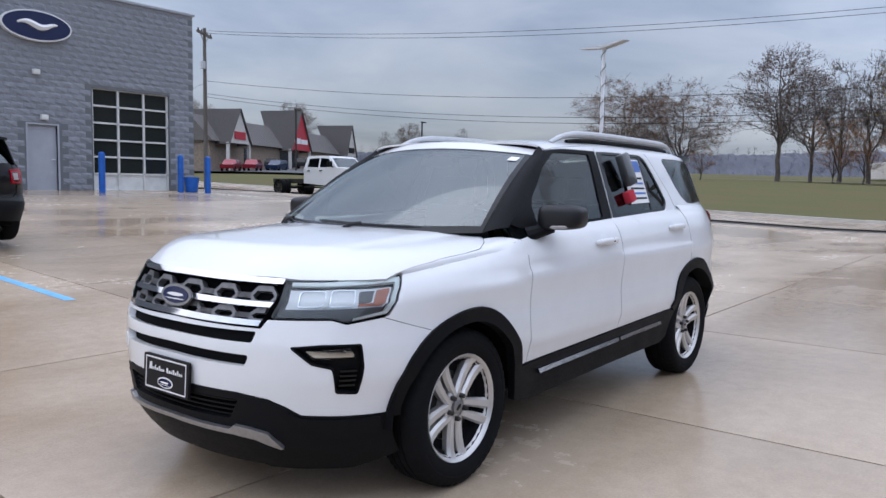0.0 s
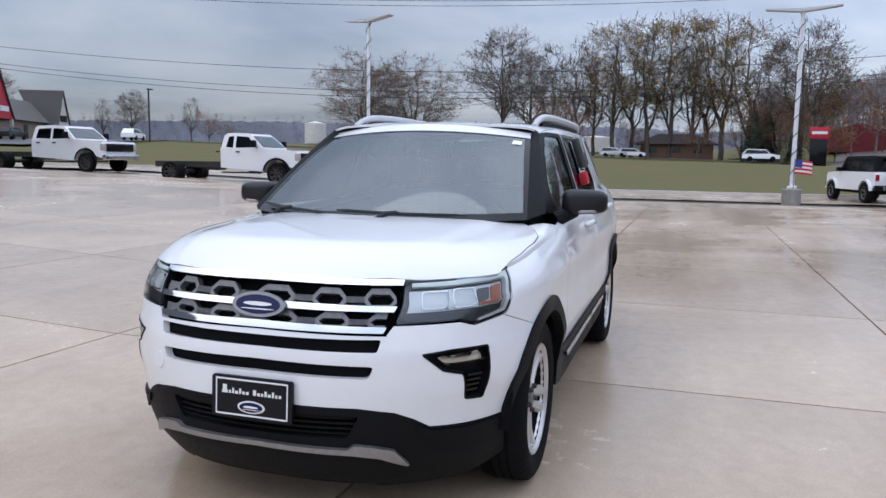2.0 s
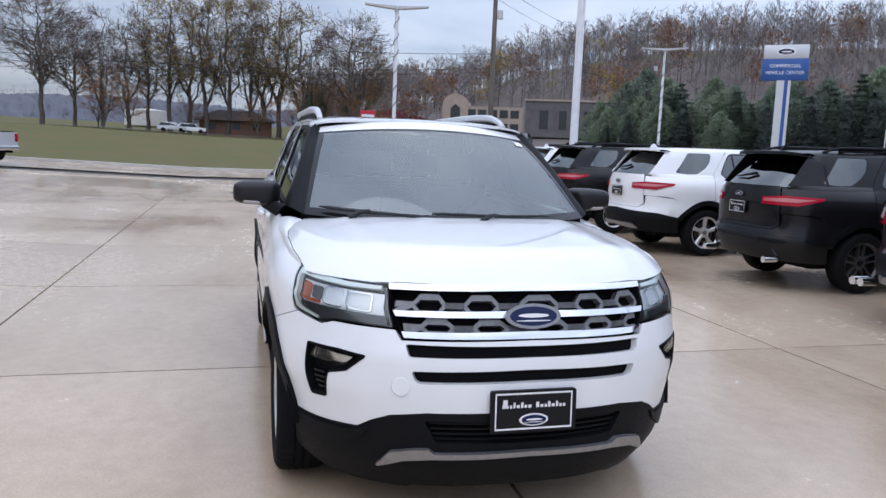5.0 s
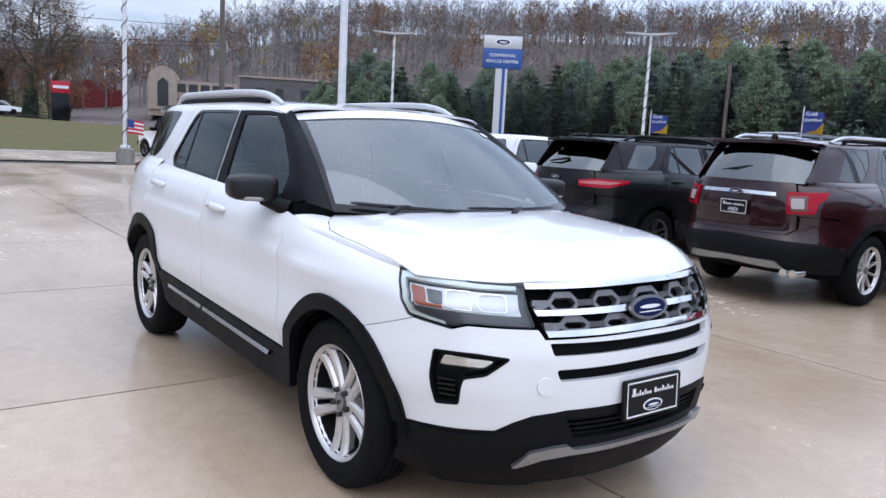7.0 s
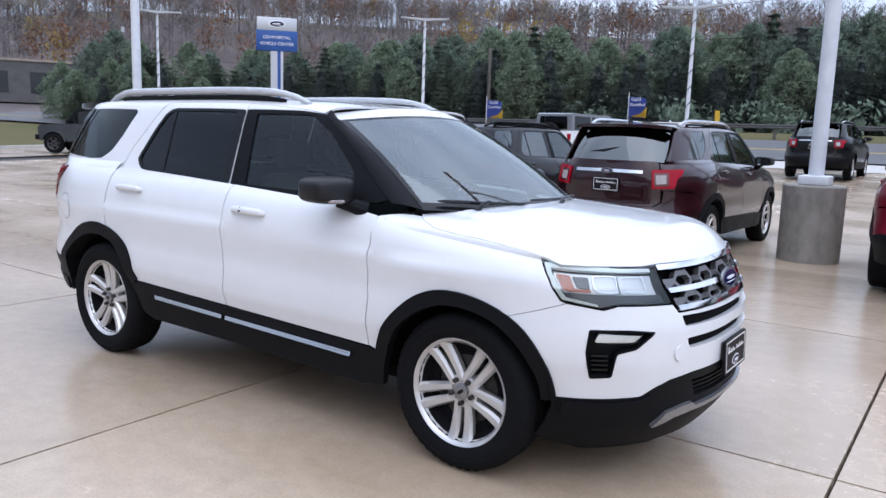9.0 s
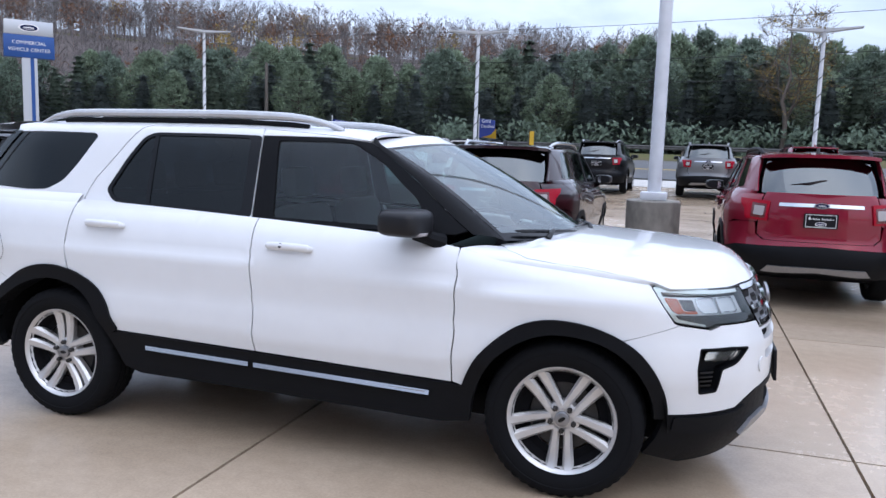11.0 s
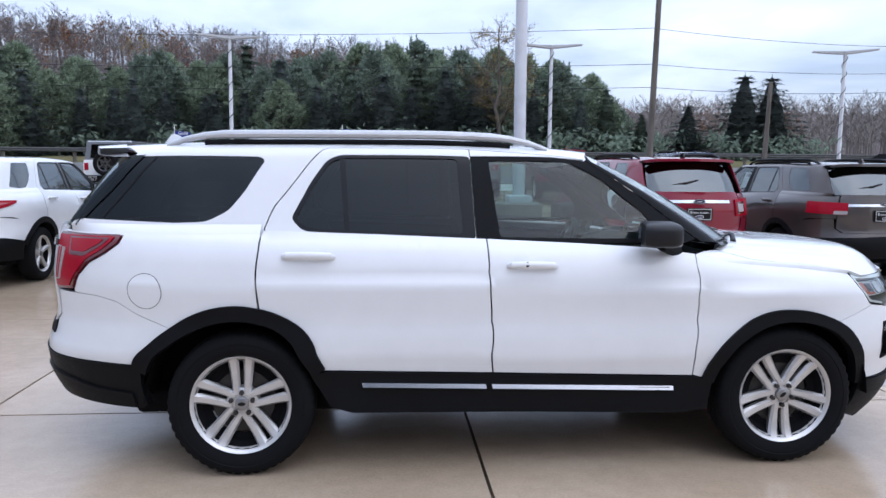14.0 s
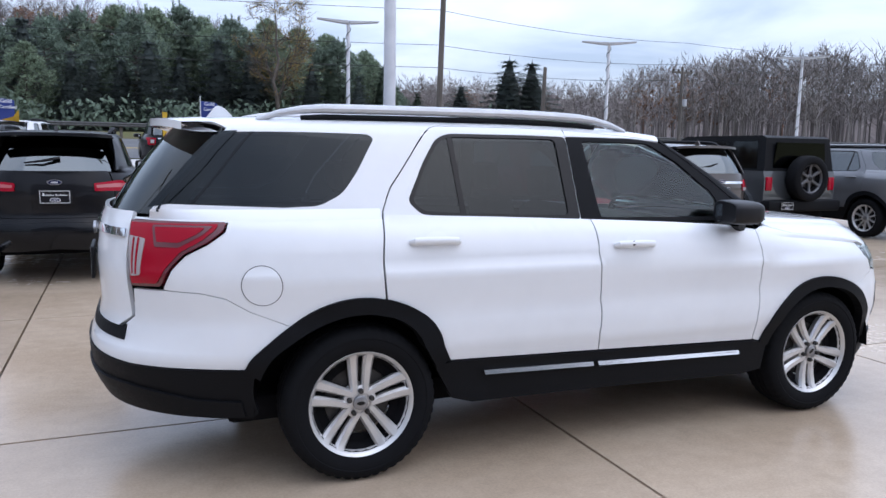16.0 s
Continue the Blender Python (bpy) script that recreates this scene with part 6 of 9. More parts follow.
def lot_lamp(x, y, h, turn=0.0, base_h=0.55, r=0.085, garland=True, base_r=0.33, heads=True, label="white lot lamp with twin flat heads and a spiral garland"):
    z = ground_z(x, y)
    lamp = thing("street_lamp", label, "lamp", Matrix.Translation((x, y, z)) @ pose(0, 0, 0, 0, 0, turn), "lot lamps")
    bm = bmesh.new()
    lathe(bm, [(0.001, base_h), (base_r - 0.02, base_h), (base_r, base_h - 0.02), (base_r, -0.1)], 24, axis="z")
    part("base", bm, M_poleconc, lamp, "round stained concrete base")
    bm = bmesh.new()
    box(bm, -r * 1.9, r * 1.9, -r * 1.9, r * 1.9, base_h, base_h + 0.12, 0.02)
    part("pole_shoe", bm, M_polewhite, lamp)
    bm = bmesh.new()
    n = 20 if r < 0.11 else 4
    tube(bm, [(0, 0, base_h), (0, 0, h)], [r, r * 0.8], 12)
    part("pole", bm, M_polewhite, lamp, "white steel pole")
    if garland:
        bm = bmesh.new()
        k = int((h - base_h) / 0.045)
        tube(bm, [((r + 0.012) * math.cos(i * 0.42), (r + 0.012) * math.sin(i * 0.42), base_h + 0.2 + (h - base_h - 0.3) * i / k) for i in range(k)], 0.016, 4)
        part("garland", bm, M_garland, lamp, "dark garland wound round the pole")
    if heads:
        for s in (-1, 1):
            bm = bmesh.new()
            prism(bm, [(s * 0.02, h - 0.10), (s * 0.45, h - 0.06), (s * 1.25, h + 0.03), (s * 1.26, h + 0.07), (s * 0.45, h + 0.03), (s * 0.02, h + 0.02)], -0.17, 0.17)
            part("lamp_head", bm, M_ledhead, lamp, "flat grey lamp head", smooth=0)
    return lamp


lot_lamp(-25.75, -11.3, 6.75, 68)
lot_lamp(-27.2, 4.93, 6.95, 82)
lot_lamp(-36.2, 22.2, 7.05, 60, base_h=0.4)
lot_lamp(-22.8, 28.8, 6.65, 40, base_h=0.4)
lot_lamp(-8.3, 27.2, 6.15, 10, base_h=0.4)
lot_lamp(4.77, 27.0, 6.0, -5, base_h=0.4)
lot_lamp(17.25, 26.7, 5.95, -25, base_h=0.4)
lot_lamp(29.4, 26.7, 6.0, -40, base_h=0.4)
lot_lamp(-15.65, 7.62, 11.5, 0, 0.75, 0.11, False, 0.4, label="tall white lamp pole standing on a concrete drum")
lot_lamp(0.0, 7.32, 12.0, 0, 1.0, 0.098, False, 0.385, label="tall white lamp pole on a stained concrete drum")


def wood_pole(x, y, h, arm=None, turn=0, r=0.15, lean=0.0):
    z = max(ground_z(x, y), far_z(x, y))
    p = thing("utility_pole", "weathered grey wooden utility pole with wires", "utility pole", Matrix.Translation((x, y, z)) @ pose(0, 0, 0, 0, lean, turn), "utility poles")
    bm = bmesh.new()
    tube(bm, [(0, 0, -0.3), (0, 0, h * 0.5), (0, 0, h)], [r, r * 0.85, r * 0.68], 12)
    part("pole", bm, M_wood, p, "wooden pole")
    if arm:
        bm = bmesh.new()
        box(bm, -arm / 2, arm / 2, -0.06, 0.06, h - 0.45, h - 0.30)
        tube(bm, [(-arm * 0.3, 0, h - 0.42), (0, 0, h - 1.0)], 0.025, 6)
        tube(bm, [(arm * 0.3, 0, h - 0.42), (0, 0, h - 1.0)], 0.025, 6)
        a = part("crossarm", bm, M_wood, p, "wooden crossarm", smooth=0)
        for q in (-0.45, -0.2, 0.2, 0.45):
            bm = bmesh.new()
            lathe(bm, [(0.001, 0.14), (0.05, 0.13), (0.03, 0.08), (0.06, 0.04), (0.03, 0.0)], 10, axis="z", c=(arm * q, 0, h - 0.30))
            part("insulator", bm, M_iron, a, "dark insulator")
        bm = bmesh.new()
        lathe(bm, [(0.001, 0.5), (0.16, 0.48), (0.17, 0.02), (0.001, 0.0)], 14, axis="z", c=(0.30, 0, h - 2.6))
        part("transformer", bm, M_ledhead, p, "grey transformer can")
    return Vector((x, y, z + h))


def wire(pts, sag, r=0.012, n=24):
    bm = bmesh.new()
    for a, b in zip(pts, pts[1:]):
        a, b = Vector(a), Vector(b)
        tube(bm, [a + (b - a) * (k / n) - Vector((0, 0, sag * 4 * (k / n) * (1 - k / n))) for k in range(n + 1)], r, 4, cap=False)
    tagged(part("overhead_wire", bm, M_wire), "black overhead wire strung between wooden poles", "wire", "overhead wires")


p1 = wood_pole(-26.8, -39.8, 10.2, 2.4, 35)
pB = wood_pole(-39.0, 12.9, 11.2, 2.2, 60, 0.17)
p3 = wood_pole(-67, 39, 10.6, 2.0, 60)
p4 = wood_pole(-58, 58, 7.5, None)
p5 = wood_pole(10.8, 32.0, 14.5, None, 0, 0.16, 1.5)
p6 = wood_pole(15.6, 30.0, 4.9, None, 0, 0.13, 2.0)
p7 = wood_pole(30.8, 37.9, 5.6, 1.6, 0, 0.13)
p8 = wood_pole(-28.5, 44.2, 5.5, None)
p9 = wood_pole(-60, -120, 11, 2.4, 20)
for dz, sg_ in ((-0.15, 1.2), (-0.3, 1.3), (-3.3, 1.5), (-4.1, 1.7), (-4.3, 1.8)):
    wire([p1 + Vector((0, 0, dz)), pB + Vector((0, 0, dz - 1.2))], sg_)
for dz in (-0.6, -1.4, -4.5):
    wire([pB + Vector((0, 0, dz)), p3 + Vector((0, 0, dz + 0.3))], 1.0)
wire([pB - Vector((0, 0, 4.6)), p4 - Vector((0, 0, 1.0))], 1.5)
for z5, z8, z7 in ((8.2, 9.4, 8.6), (6.5, 7.6, 7.2), (5.4, 6.4, 6.2)):
    wire([Vector((q.x, q.y, z)) for q, z in ((p4, z8 + 0.6), (p8, z8), (p5, z5), (p7, z7))] + [Vector((90, 46, z7 + 1))], 0.3)
wire([p1 - Vector((0, 0, 3.4)), p9 - Vector((0, 0, 3))], 1.0)


# ---- signs ----
M_signblue = grain(mat("sign_blue", (0.02, 0.075, 0.27), rough=0.35), 3, 0.08)
M_signsilver = mat("sign_silver", (0.50, 0.52, 0.55), rough=0.35, metal=0.4)


def words(text, size, m, material, parent, name="lettering"):
    cu = bpy.data.curves.new(name, "FONT")
    cu.body = text
    cu.size = size
    cu.align_x, cu.align_y = "CENTER", "CENTER"
    cu.extrude = 0.006
    cu.materials.append(material)
    ob = new(name, cu)
    ob.parent = parent
    ob.matrix_basis = m
    return ob


ps = thing("pylon_sign", "blue and silver pylon sign for commercial vehicles", "sign", Matrix.Translation((-31.3, 26.4, ground_z(-31.3, 26.4))) @ pose(0, 0, 0, 0, 0, 50))
ztop = 6.95
bm = bmesh.new()
box(bm, -0.34, 0.34, -0.16, 0.16, -0.1, ztop - 1.7)
part("post", bm, M_signsilver, ps, "silver sign post", smooth=0)
bm = bmesh.new()
box(bm, 0.03, 0.20, -0.172, 0.172, -0.1, ztop - 1.7)
part("post_stripe", bm, M_signblue, ps, "blue stripe", smooth=0)
bm = bmesh.new()
box(bm, -1.08, 1.08, -0.2, 0.2, ztop - 0.70, ztop, 0.03)
pt = part("sign_top", bm, M_signsilver, ps, "silver upper panel")
bm = bmesh.new()
box(bm, -1.12, 1.12, -0.21, 0.21, ztop - 1.80, ztop - 0.70, 0.03)
pn = part("sign_panel", bm, M_signblue, ps, "blue panel with white words")
words("COMMERCIAL", 0.24, pose(0, -0.215, ztop - 1.08, 90, 0, 0), M_whitemark, pn)
words("VEHICLE CENTER", 0.24, pose(0, -0.215, ztop - 1.42, 90, 0, 0), M_whitemark, pn)
badge(pt, pose(0, -0.20, ztop - 0.35, 0, 0, -90), 0.46, 0.19, M_whitemark, 0.02)


# ---- far buildings ----
M_roofgrey = grain(mat("brown_grey_metal_roof", (0.13, 0.12, 0.115), rough=0.6), 2, 0.2, stretch=(8, 8, 1))
M_storewall = grain(mat("tan_brick_wall", (0.24, 0.19, 0.15), rough=0.85), 3, 0.2)
M_gablewhite = grain(mat("white_gable_board", (0.55, 0.53, 0.50), rough=0.7), 2, 0.08)
M_signred = grain(mat("red_sign_board", (0.42, 0.015, 0.035), rough=0.5), 2, 0.08)
M_shopglass = mat("dark_shop_glass", (0.02, 0.025, 0.03), rough=0.1)


def frame_at(a, b, z):
    """A frame whose x runs from a to b on the ground and whose -y faces the viewer's side."""
    a, b = Vector((*a, z)), Vector((*b, z))
    d = (b - a)
    return Matrix.Translation(a) @ pose(0, 0, 0, 0, 0, math.degrees(math.atan2(d.y, d.x))), d.length


# shop with three gables: x from the far (right-hand) end to the near end
fm, L = frame_at((-61.8, -88.5), (-111.6, -111.9), 3.7)
store = thing("hardware_store", "low tan shop with grey metal roof and red gable", "building", fm)
bm = bmesh.new()
box(bm, 0, L, 0.6, 16, -1, 3.6)
part("wall", bm, M_storewall, store, "tan brick wall", smooth=0)
bm = bmesh.new()
prism(bm, [(-0.2, 3.2), (3.6, 7.0), (9, 7.2), (16.5, 3.4)], -0.5, L + 0.5, "yz")
part("roof", bm, M_roofgrey, store, "grey standing-seam roof", smooth=0)
bm = bmesh.new()
for k in range(60):
    x = L * k / 59
    tube(bm, [(x, -0.2, 3.24), (x, 3.6, 7.04)], 0.04, 4)
tagged(part("roof_seams", bm, M_roofgrey, store), kind="stuff")
for c, wd, hh, mt, nm in ((4.6, 6.2, 7.8, M_gablewhite, "white gable"), (26.5, 8.2, 9.6, M_signred, "red gable with white writing"), (52.0, 5.6, 9.0, M_gablewhite, "white gable")):
    bm = bmesh.new()
    prism(bm, [(c - wd / 2, 3.0), (c + wd / 2, 3.0), (c, hh)], -1.6, -1.4)
    gb = part("gable", bm, mt, store, nm, smooth=0)
    bm = bmesh.new()
    for s in (-1, 1):
        vs = [bm.verts.new(p) for p in ((c + s * (wd / 2 + 0.3), -1.9, 2.8), (c, -1.9, hh + 0.25), (c, 6, hh + 0.25), (c + s * (wd / 2 + 0.3), 2.0, 2.8))]
        bm.faces.new(vs)
    bmesh.ops.solidify(bm, geom=bm.faces[:], thickness=0.15)
    part("gable_roof", bm, M_roofgrey, gb, smooth=0)
    bm = bmesh.new()
    if mt is M_signred:
        box(bm, c - 2.6, c - 0.5, -1.72, -1.6, 4.1, 5.0)
        box(bm, c - 0.2, c + 2.6, -1.72, -1.6, 4.1, 4.9)
        part("sign_writing", bm, M_whitemark, gb, "white bars of writing", smooth=0)
    else:
        box(bm, c - 1.6, c + 1.6, -1.72, -1.6, 3.6, 4.7)
        part("sign_board", bm, M_signred if c < 10 else M_gloss, gb, smooth=0)
    for s in (-1, 1):
        bm = bmesh.new()
        box(bm, c + s * wd / 2 - 0.2, c + s * wd / 2 + 0.2, -1.6, -1.2, -1, 3.1)
        part("porch_post", bm, M_gablewhite, gb, smooth=0)
for x in (22.8, 24.6, 26.4, 28.2, 10, 40):
    bm = bmesh.new()
    box(bm, x, x + 1.6, 0.5, 0.62, 0.1, 2.6)
    part("shop_window", bm, M_shopglass, store, "dark shop window", smooth=0)
strip("car_park", [(-58, -78), (-122, -98)], 22, M_asphalt, 0.12, "asphalt car park in front of the shop", "pavement", n=16)
for (x, y, h) in ((-69.2, -79.8, 8.6), (-96.9, -79.9, 8.0)):
    lp = thing("street_lamp", "thin dark car park lamp", "lamp", Matrix.Translation((x, y, far_z(x, y))))
    bm = bmesh.new()
    tube(bm, [(0, 0, -0.5), (0, 0, h)], 0.13, 8)
    part("pole", bm, M_iron, lp)
    bm = bmesh.new()
    box(bm, -0.9, 0.2, -0.2, 0.2, h, h + 0.18, 0.03)
    part("lamp_head", bm, M_iron, lp)

# brick bungalow
fm, L = frame_at((-135.9, -8.4), (-136.2, 4.8), 2.2)
house = thing("bungalow", "low brown brick bungalow with a hipped roof", "house", fm @ Matrix.Translation((0, 0, 0)))
M_brick = grain(mat("brown_brick", (0.15, 0.085, 0.06), rough=0.9), 6, 0.25)
M_shingle = grain(mat("brown_shingle", (0.085, 0.065, 0.055), rough=0.9), 4, 0.25, stretch=(1, 1, 4))
bm = bmesh.new()
box(bm, 0.5, L - 0.5, 0, 8, -1, 2.5)
part("wall", bm, M_brick, house, smooth=0)
bm = bmesh.new()
vs = [bm.verts.new(p) for p in ((-0.4, -0.9, 2.4), (L + 0.4, -0.9, 2.4), (L + 0.4, 8.9, 2.4), (-0.4, 8.9, 2.4), (3.5, 4, 4.3), (L - 3.5, 4, 4.3))]
for f in ((0, 1, 5, 4), (1, 2, 5), (2, 3, 4, 5), (3, 0, 4), (3, 2, 1, 0)):
    bm.faces.new([vs[i] for i in f])
part("roof", bm, M_shingle, house, smooth=0)
for x in (2.0, 6.0, 9.5):
    bm = bmesh.new()
    box(bm, x, x + 1.3, -0.06, 0.05, 0.9, 2.0)
    part("window", bm, M_shopglass, house, smooth=0)

# garage building and tan office below the hill
M_garwall = grain(mat("grey_rendered_wall", (0.105, 0.10, 0.10), rough=0.85), 0.8, 0.2)
M_tan = grain(mat("tan_rendered_wall", (0.33, 0.27, 0.22), rough=0.85), 1, 0.12)
fm, L = frame_at((-107.0, 67.0), (-117.5, 44.7), 4.7)
gar = thing("repair_garage", "low grey commercial garage with open bays", "building", fm)
L2 = L
bm = bmesh.new()
box(bm, 0, L, -14, 0, -1, 4.9)
box(bm, 0, 7.0, -14, -2, 4.9, 8.2)
part("wall", bm, M_garwall, gar, smooth=0)
bm = bmesh.new()
box(bm, -0.3, L + 0.3, -14.2, 0.2, 4.9, 5.2)
part("roof_edge", bm, M_tan, gar, smooth=0)
# flat dark panels on the wall stand in for shade inside the bays
for x, w in ((3.2, 2.6), (7.2, 3.2), (11.6, 3.4), (17.8, 1.2), (20.8, 1.4)):
    bm = bmesh.new()
    box(bm, x, x + w, -0.1, 0.04, 0.3, 3.4)
    part("bay_opening", bm, M_shopglass, gar, "dark panel for the shade inside an open bay", smooth=0)
fm, L = frame_at((-117.6, 44.3), (-122.1, 31.6), 3.8)
off = thing("office_building", "tan two-storey office with a curved gable", "building", fm)
bm = bmesh.new()
box(bm, 0, L, -12, 0, -1, 4.6)
part("wall", bm, M_tan, off, smooth=0)
bm = bmesh.new()
prism(bm, [(L - 4.4, 0), (L - 0.2, 0), (L - 0.2, 5.4), (L - 1.0, 6.2), (L - 2.3, 6.7), (L - 3.6, 6.2), (L - 4.4, 5.4)], -9, 0.5)
part("gable", bm, M_tan, off, smooth=0)
bm = bmesh.new()
prism(bm, [(L - 3.1, 0.5), (L - 1.5, 0.5), (L - 1.5, 4.2), (L - 2.3, 4.9), (L - 3.1, 4.2)], 0.4, 0.56)
part("arched_window", bm, M_shopglass, off, smooth=0)
for z in (0.6, 2.8):
    for x in (0.6, 2.4, 4.2, 6.0, 7.8):
        bm = bmesh.new()
        box(bm, x, x + 1.4, -0.1, 0.05, z, z + 1.3)
        part("window", bm, M_shopglass, off, smooth=0)
fm, L = frame_at((-152, 35), (-156, 24), 4.8)
rbld = thing("red_barn", "dark red metal barn in the distance", "building", fm)
M_barn = grain(mat("dark_red_sheet", (0.16, 0.02, 0.025), rough=0.7), 1, 0.15)
bm = bmesh.new()
prism(bm, [(0, -1), (L, -1), (L, 2.6), (L / 2, 4.2), (0, 2.6)], -10, 0)
part("wall", bm, M_barn, rbld, smooth=0)
# red roadside sign
rs = thing("roadside_sign", "red roadside sign on a dark post", "sign", Matrix.Translation((-105.4, 16.4, far_z(-105.4, 16.4))) @ pose(0, 0, 0, 0, 0, 90))
bm = bmesh.new()
box(bm, -1.1, 1.1, -0.2, 0.2, 3.4, 4.9, 0.03)
part("sign_panel", bm, M_signred, rs)
bm = bmesh.new()
box(bm, -0.9, 0.9, -0.25, 0.25, 4.0, 4.35)
part("sign_writing", bm, M_whitemark, rs, smooth=0)
bm = bmesh.new()
box(bm, -1.0, 1.0, -0.15, 0.15, -0.5, 3.4, 0.03)
part("post", bm, M_gloss, rs)
# small white sheds and tank far off
for x, y, w, h in ((-139.9, -73.5, 4.4, 3.6), (-170, -20, 9, 2.6)):
    bm = bmesh.new()
    z = far_z(x, y)
    lathe(bm, [(0.001, h + 0.5), (w / 2, h), (w / 2, -0.5)], 16, axis="z", c=(x, y, z + 0.8))
    tagged(part("storage_tank", bm, M_gablewhite), "pale storage tank in the distance", "tank")

# ---- other vehicles on the lot ----
WHEELS["multi"] = make_wheel("wheel", MULTI10, M_alloy, M_satin, fine=False)
WHEELS["five"] = make_wheel("wheel", SINGLE5, M_alloy, M_satin, fine=False)
WHEELS["y5"] = make_wheel("wheel", Y5, M_alloydark, M_gloss, fine=False)
WHEELS["steel"] = make_wheel("wheel", [(90 + 45 * k, 0, 0.07, 0.09) for k in range(8)], M_iron, M_iron, fine=False)
WHEELS["offroad"] = make_wheel("wheel", [(90 + 60 * k, 0, 0.05, 0.06) for k in range(6)], M_alloydark, M_gloss, fine=False, r=0.40, w=0.13)

TAIL_EX = [
    ([(5.60, 1.165), (5.19, 1.180), (5.22, 1.125), (5.30, 1.065), (5.34, 0.962), (5.60, 0.952)], M_redlens, 0.012, 0.03, "tail_light"),
    ([(5.575, 1.130), (5.40, 1.138), (5.412, 0.985), (5.575, 0.978)], M_reddark, 0.0145, 0.003, "lens_frame"),
    ([(5.555, 1.105), (5.435, 1.110), (5.440, 1.010), (5.555, 1.004)], M_clearlens, 0.017, 0.004, "reversing_light"),
]
TAIL_EDGE = [
    ([(5.72, 1.125), (5.45, 1.150), (5.00, 1.135), (5.02, 1.105), (5.30, 1.030), (5.72, 1.040)], M_redlens, 0.012, 0.03, "tail_light"),
    ([(5.70, 1.105), (5.45, 1.120), (5.10, 1.110), (5.30, 1.075), (5.70, 1.075)], mat("pale_red_lens", (0.40, 0.09, 0.10), rough=0.1, coat=1.0), 0.016, 0.004, "reversing_light"),
]
TAIL_SQ = [
    ([(5.62, 1.15), (5.06, 1.16), (5.06, 1.00), (5.62, 0.99)], M_redlens, 0.012, 0.03, "tail_light"),
    ([(5.62, 1.04), (5.45, 1.04), (5.45, 0.995), (5.62, 0.995)], M_clearlens, 0.016, 0.004, "reversing_light"),
]
STEEP = Shape(rear=((-3.93, 1.235), (-3.44, 1.655), 0.34, 0.26, 0.76, 0.62))


def style(tail, **more):
    d = {"tail": tail, "see": True, "rear_glass": M_rearglass, "d_wrap": False, "handle": M_gloss, "strip": False, "tail_label": "red tail light"}
    d.update(more)
    return d


def facing(x, y_rear_axle, turn=90.0, s=(1, 1, 1)):
    """A car that faces +y with its rear axle at y."""
    a = radians(turn)
    fx, fy = x + 2.865 * s[0] * math.cos(a), y_rear_axle + 2.865 * s[0] * math.sin(a)
    return Matrix.Translation((fx, fy, (ground_z(fx, fy) + ground_z(x, y_rear_axle)) / 2)) @ pose(0, 0, 0, 0, 0, turn) @ Matrix.Diagonal((*s, 1))


ex = (1.0, 1.01, 1.0)
ed = (0.96, 0.97, 0.965)
make_car("sport_utility_car", "dark burgundy sport utility car parked nose away", M_maroon, facing(-1.80, 5.88, 90, ex), style(TAIL_EX, gate_bar=(5.70, 1.118, 1.160), wheels="multi", rail=M_bgchrome, clad=M_plastic, pipes=(0.62, 0.72), skid=True, handle=M_maroon, fin=M_gloss), group="parked cars")
make_car("sport_utility_car", "metallic red sport utility car with dealer plate", M_red, facing(1.84, 5.78, 90, ex), style(TAIL_EX, gate_bar=(5.70, 1.118, 1.160), wheels="multi", rail=M_plastic, skid=True, handle=M_red, fin=M_gloss), group="parked cars")
make_car("sport_utility_car", "black crossover car with slim tail lights", M_blackp, facing(-4.55, 5.92, 90, ed), style(TAIL_EDGE, shape=STEEP, wheels="y5", rail=M_plastic, clad=M_gloss, pipes=(0.60,), handle=M_blackp), group="parked cars")
make_car("sport_utility_car", "white crossover car with slim tail lights", M_white, facing(-7.60, 5.88, 90, ed), style(TAIL_EDGE, shape=STEEP, wheels="five", rail=None, skid=True, handle=M_white), group="parked cars")
make_car("sport_utility_car", "black compact crossover car with silver lower bumper", M_blackp, facing(-10.55, 5.85, 90, (0.93, 0.96, 0.97)), style(TAIL_EDGE, shape=STEEP, wheels="five", rail=M_plastic, skid=True), group="parked cars")
make_car("sport_utility_car", "white crossover car parked farther along the row", M_white, facing(-13.4, 6.4, 90, (0.93, 0.96, 0.95)), style(TAIL_SQ, wheels="five", rail=M_plastic, handle=M_white), group="parked cars")
make_car("sport_utility_car", "taupe grey crossover car with square red tail lights", M_brown, facing(4.42, 5.88, 90, (0.96, 0.96, 0.97)), style(TAIL_SQ, gate_bar=(5.62, 1.10, 1.14), wheels="five", rail=M_plastic, handle=M_brown), group="parked cars")
make_car("sport_utility_car", "silver-grey crossover car with price sheet in the window", M_greyp, facing(9.75, 5.9, 90, (0.97, 0.97, 0.98)), style(TAIL_SQ, wheels="multi", rail=M_satin, handle=M_greyp), group="parked cars")
make_car("sport_utility_car", "older black sport utility car at the lot's edge", M_blackp, facing(-2.45, 22.2, 90, (1, 1, 1)), style(TAIL_EX, gate_bar=(5.66, 1.13, 1.17), wheels="five", rail=M_bgchrome), group="parked cars")
make_car("sport_utility_car", "grey sport utility car at the lot's edge", M_greyp, facing(1.0, 22.2, 90, ex), style(TAIL_EX, gate_bar=(5.70, 1.118, 1.160), wheels="five", rail=M_satin, skid=True), group="parked cars")
make_car("sport_utility_car", "second metallic red sport utility car", M_red, facing(3.9, 21.0, 90, ex), style(TAIL_EX, wheels="five", rail=M_plastic), group="parked cars")
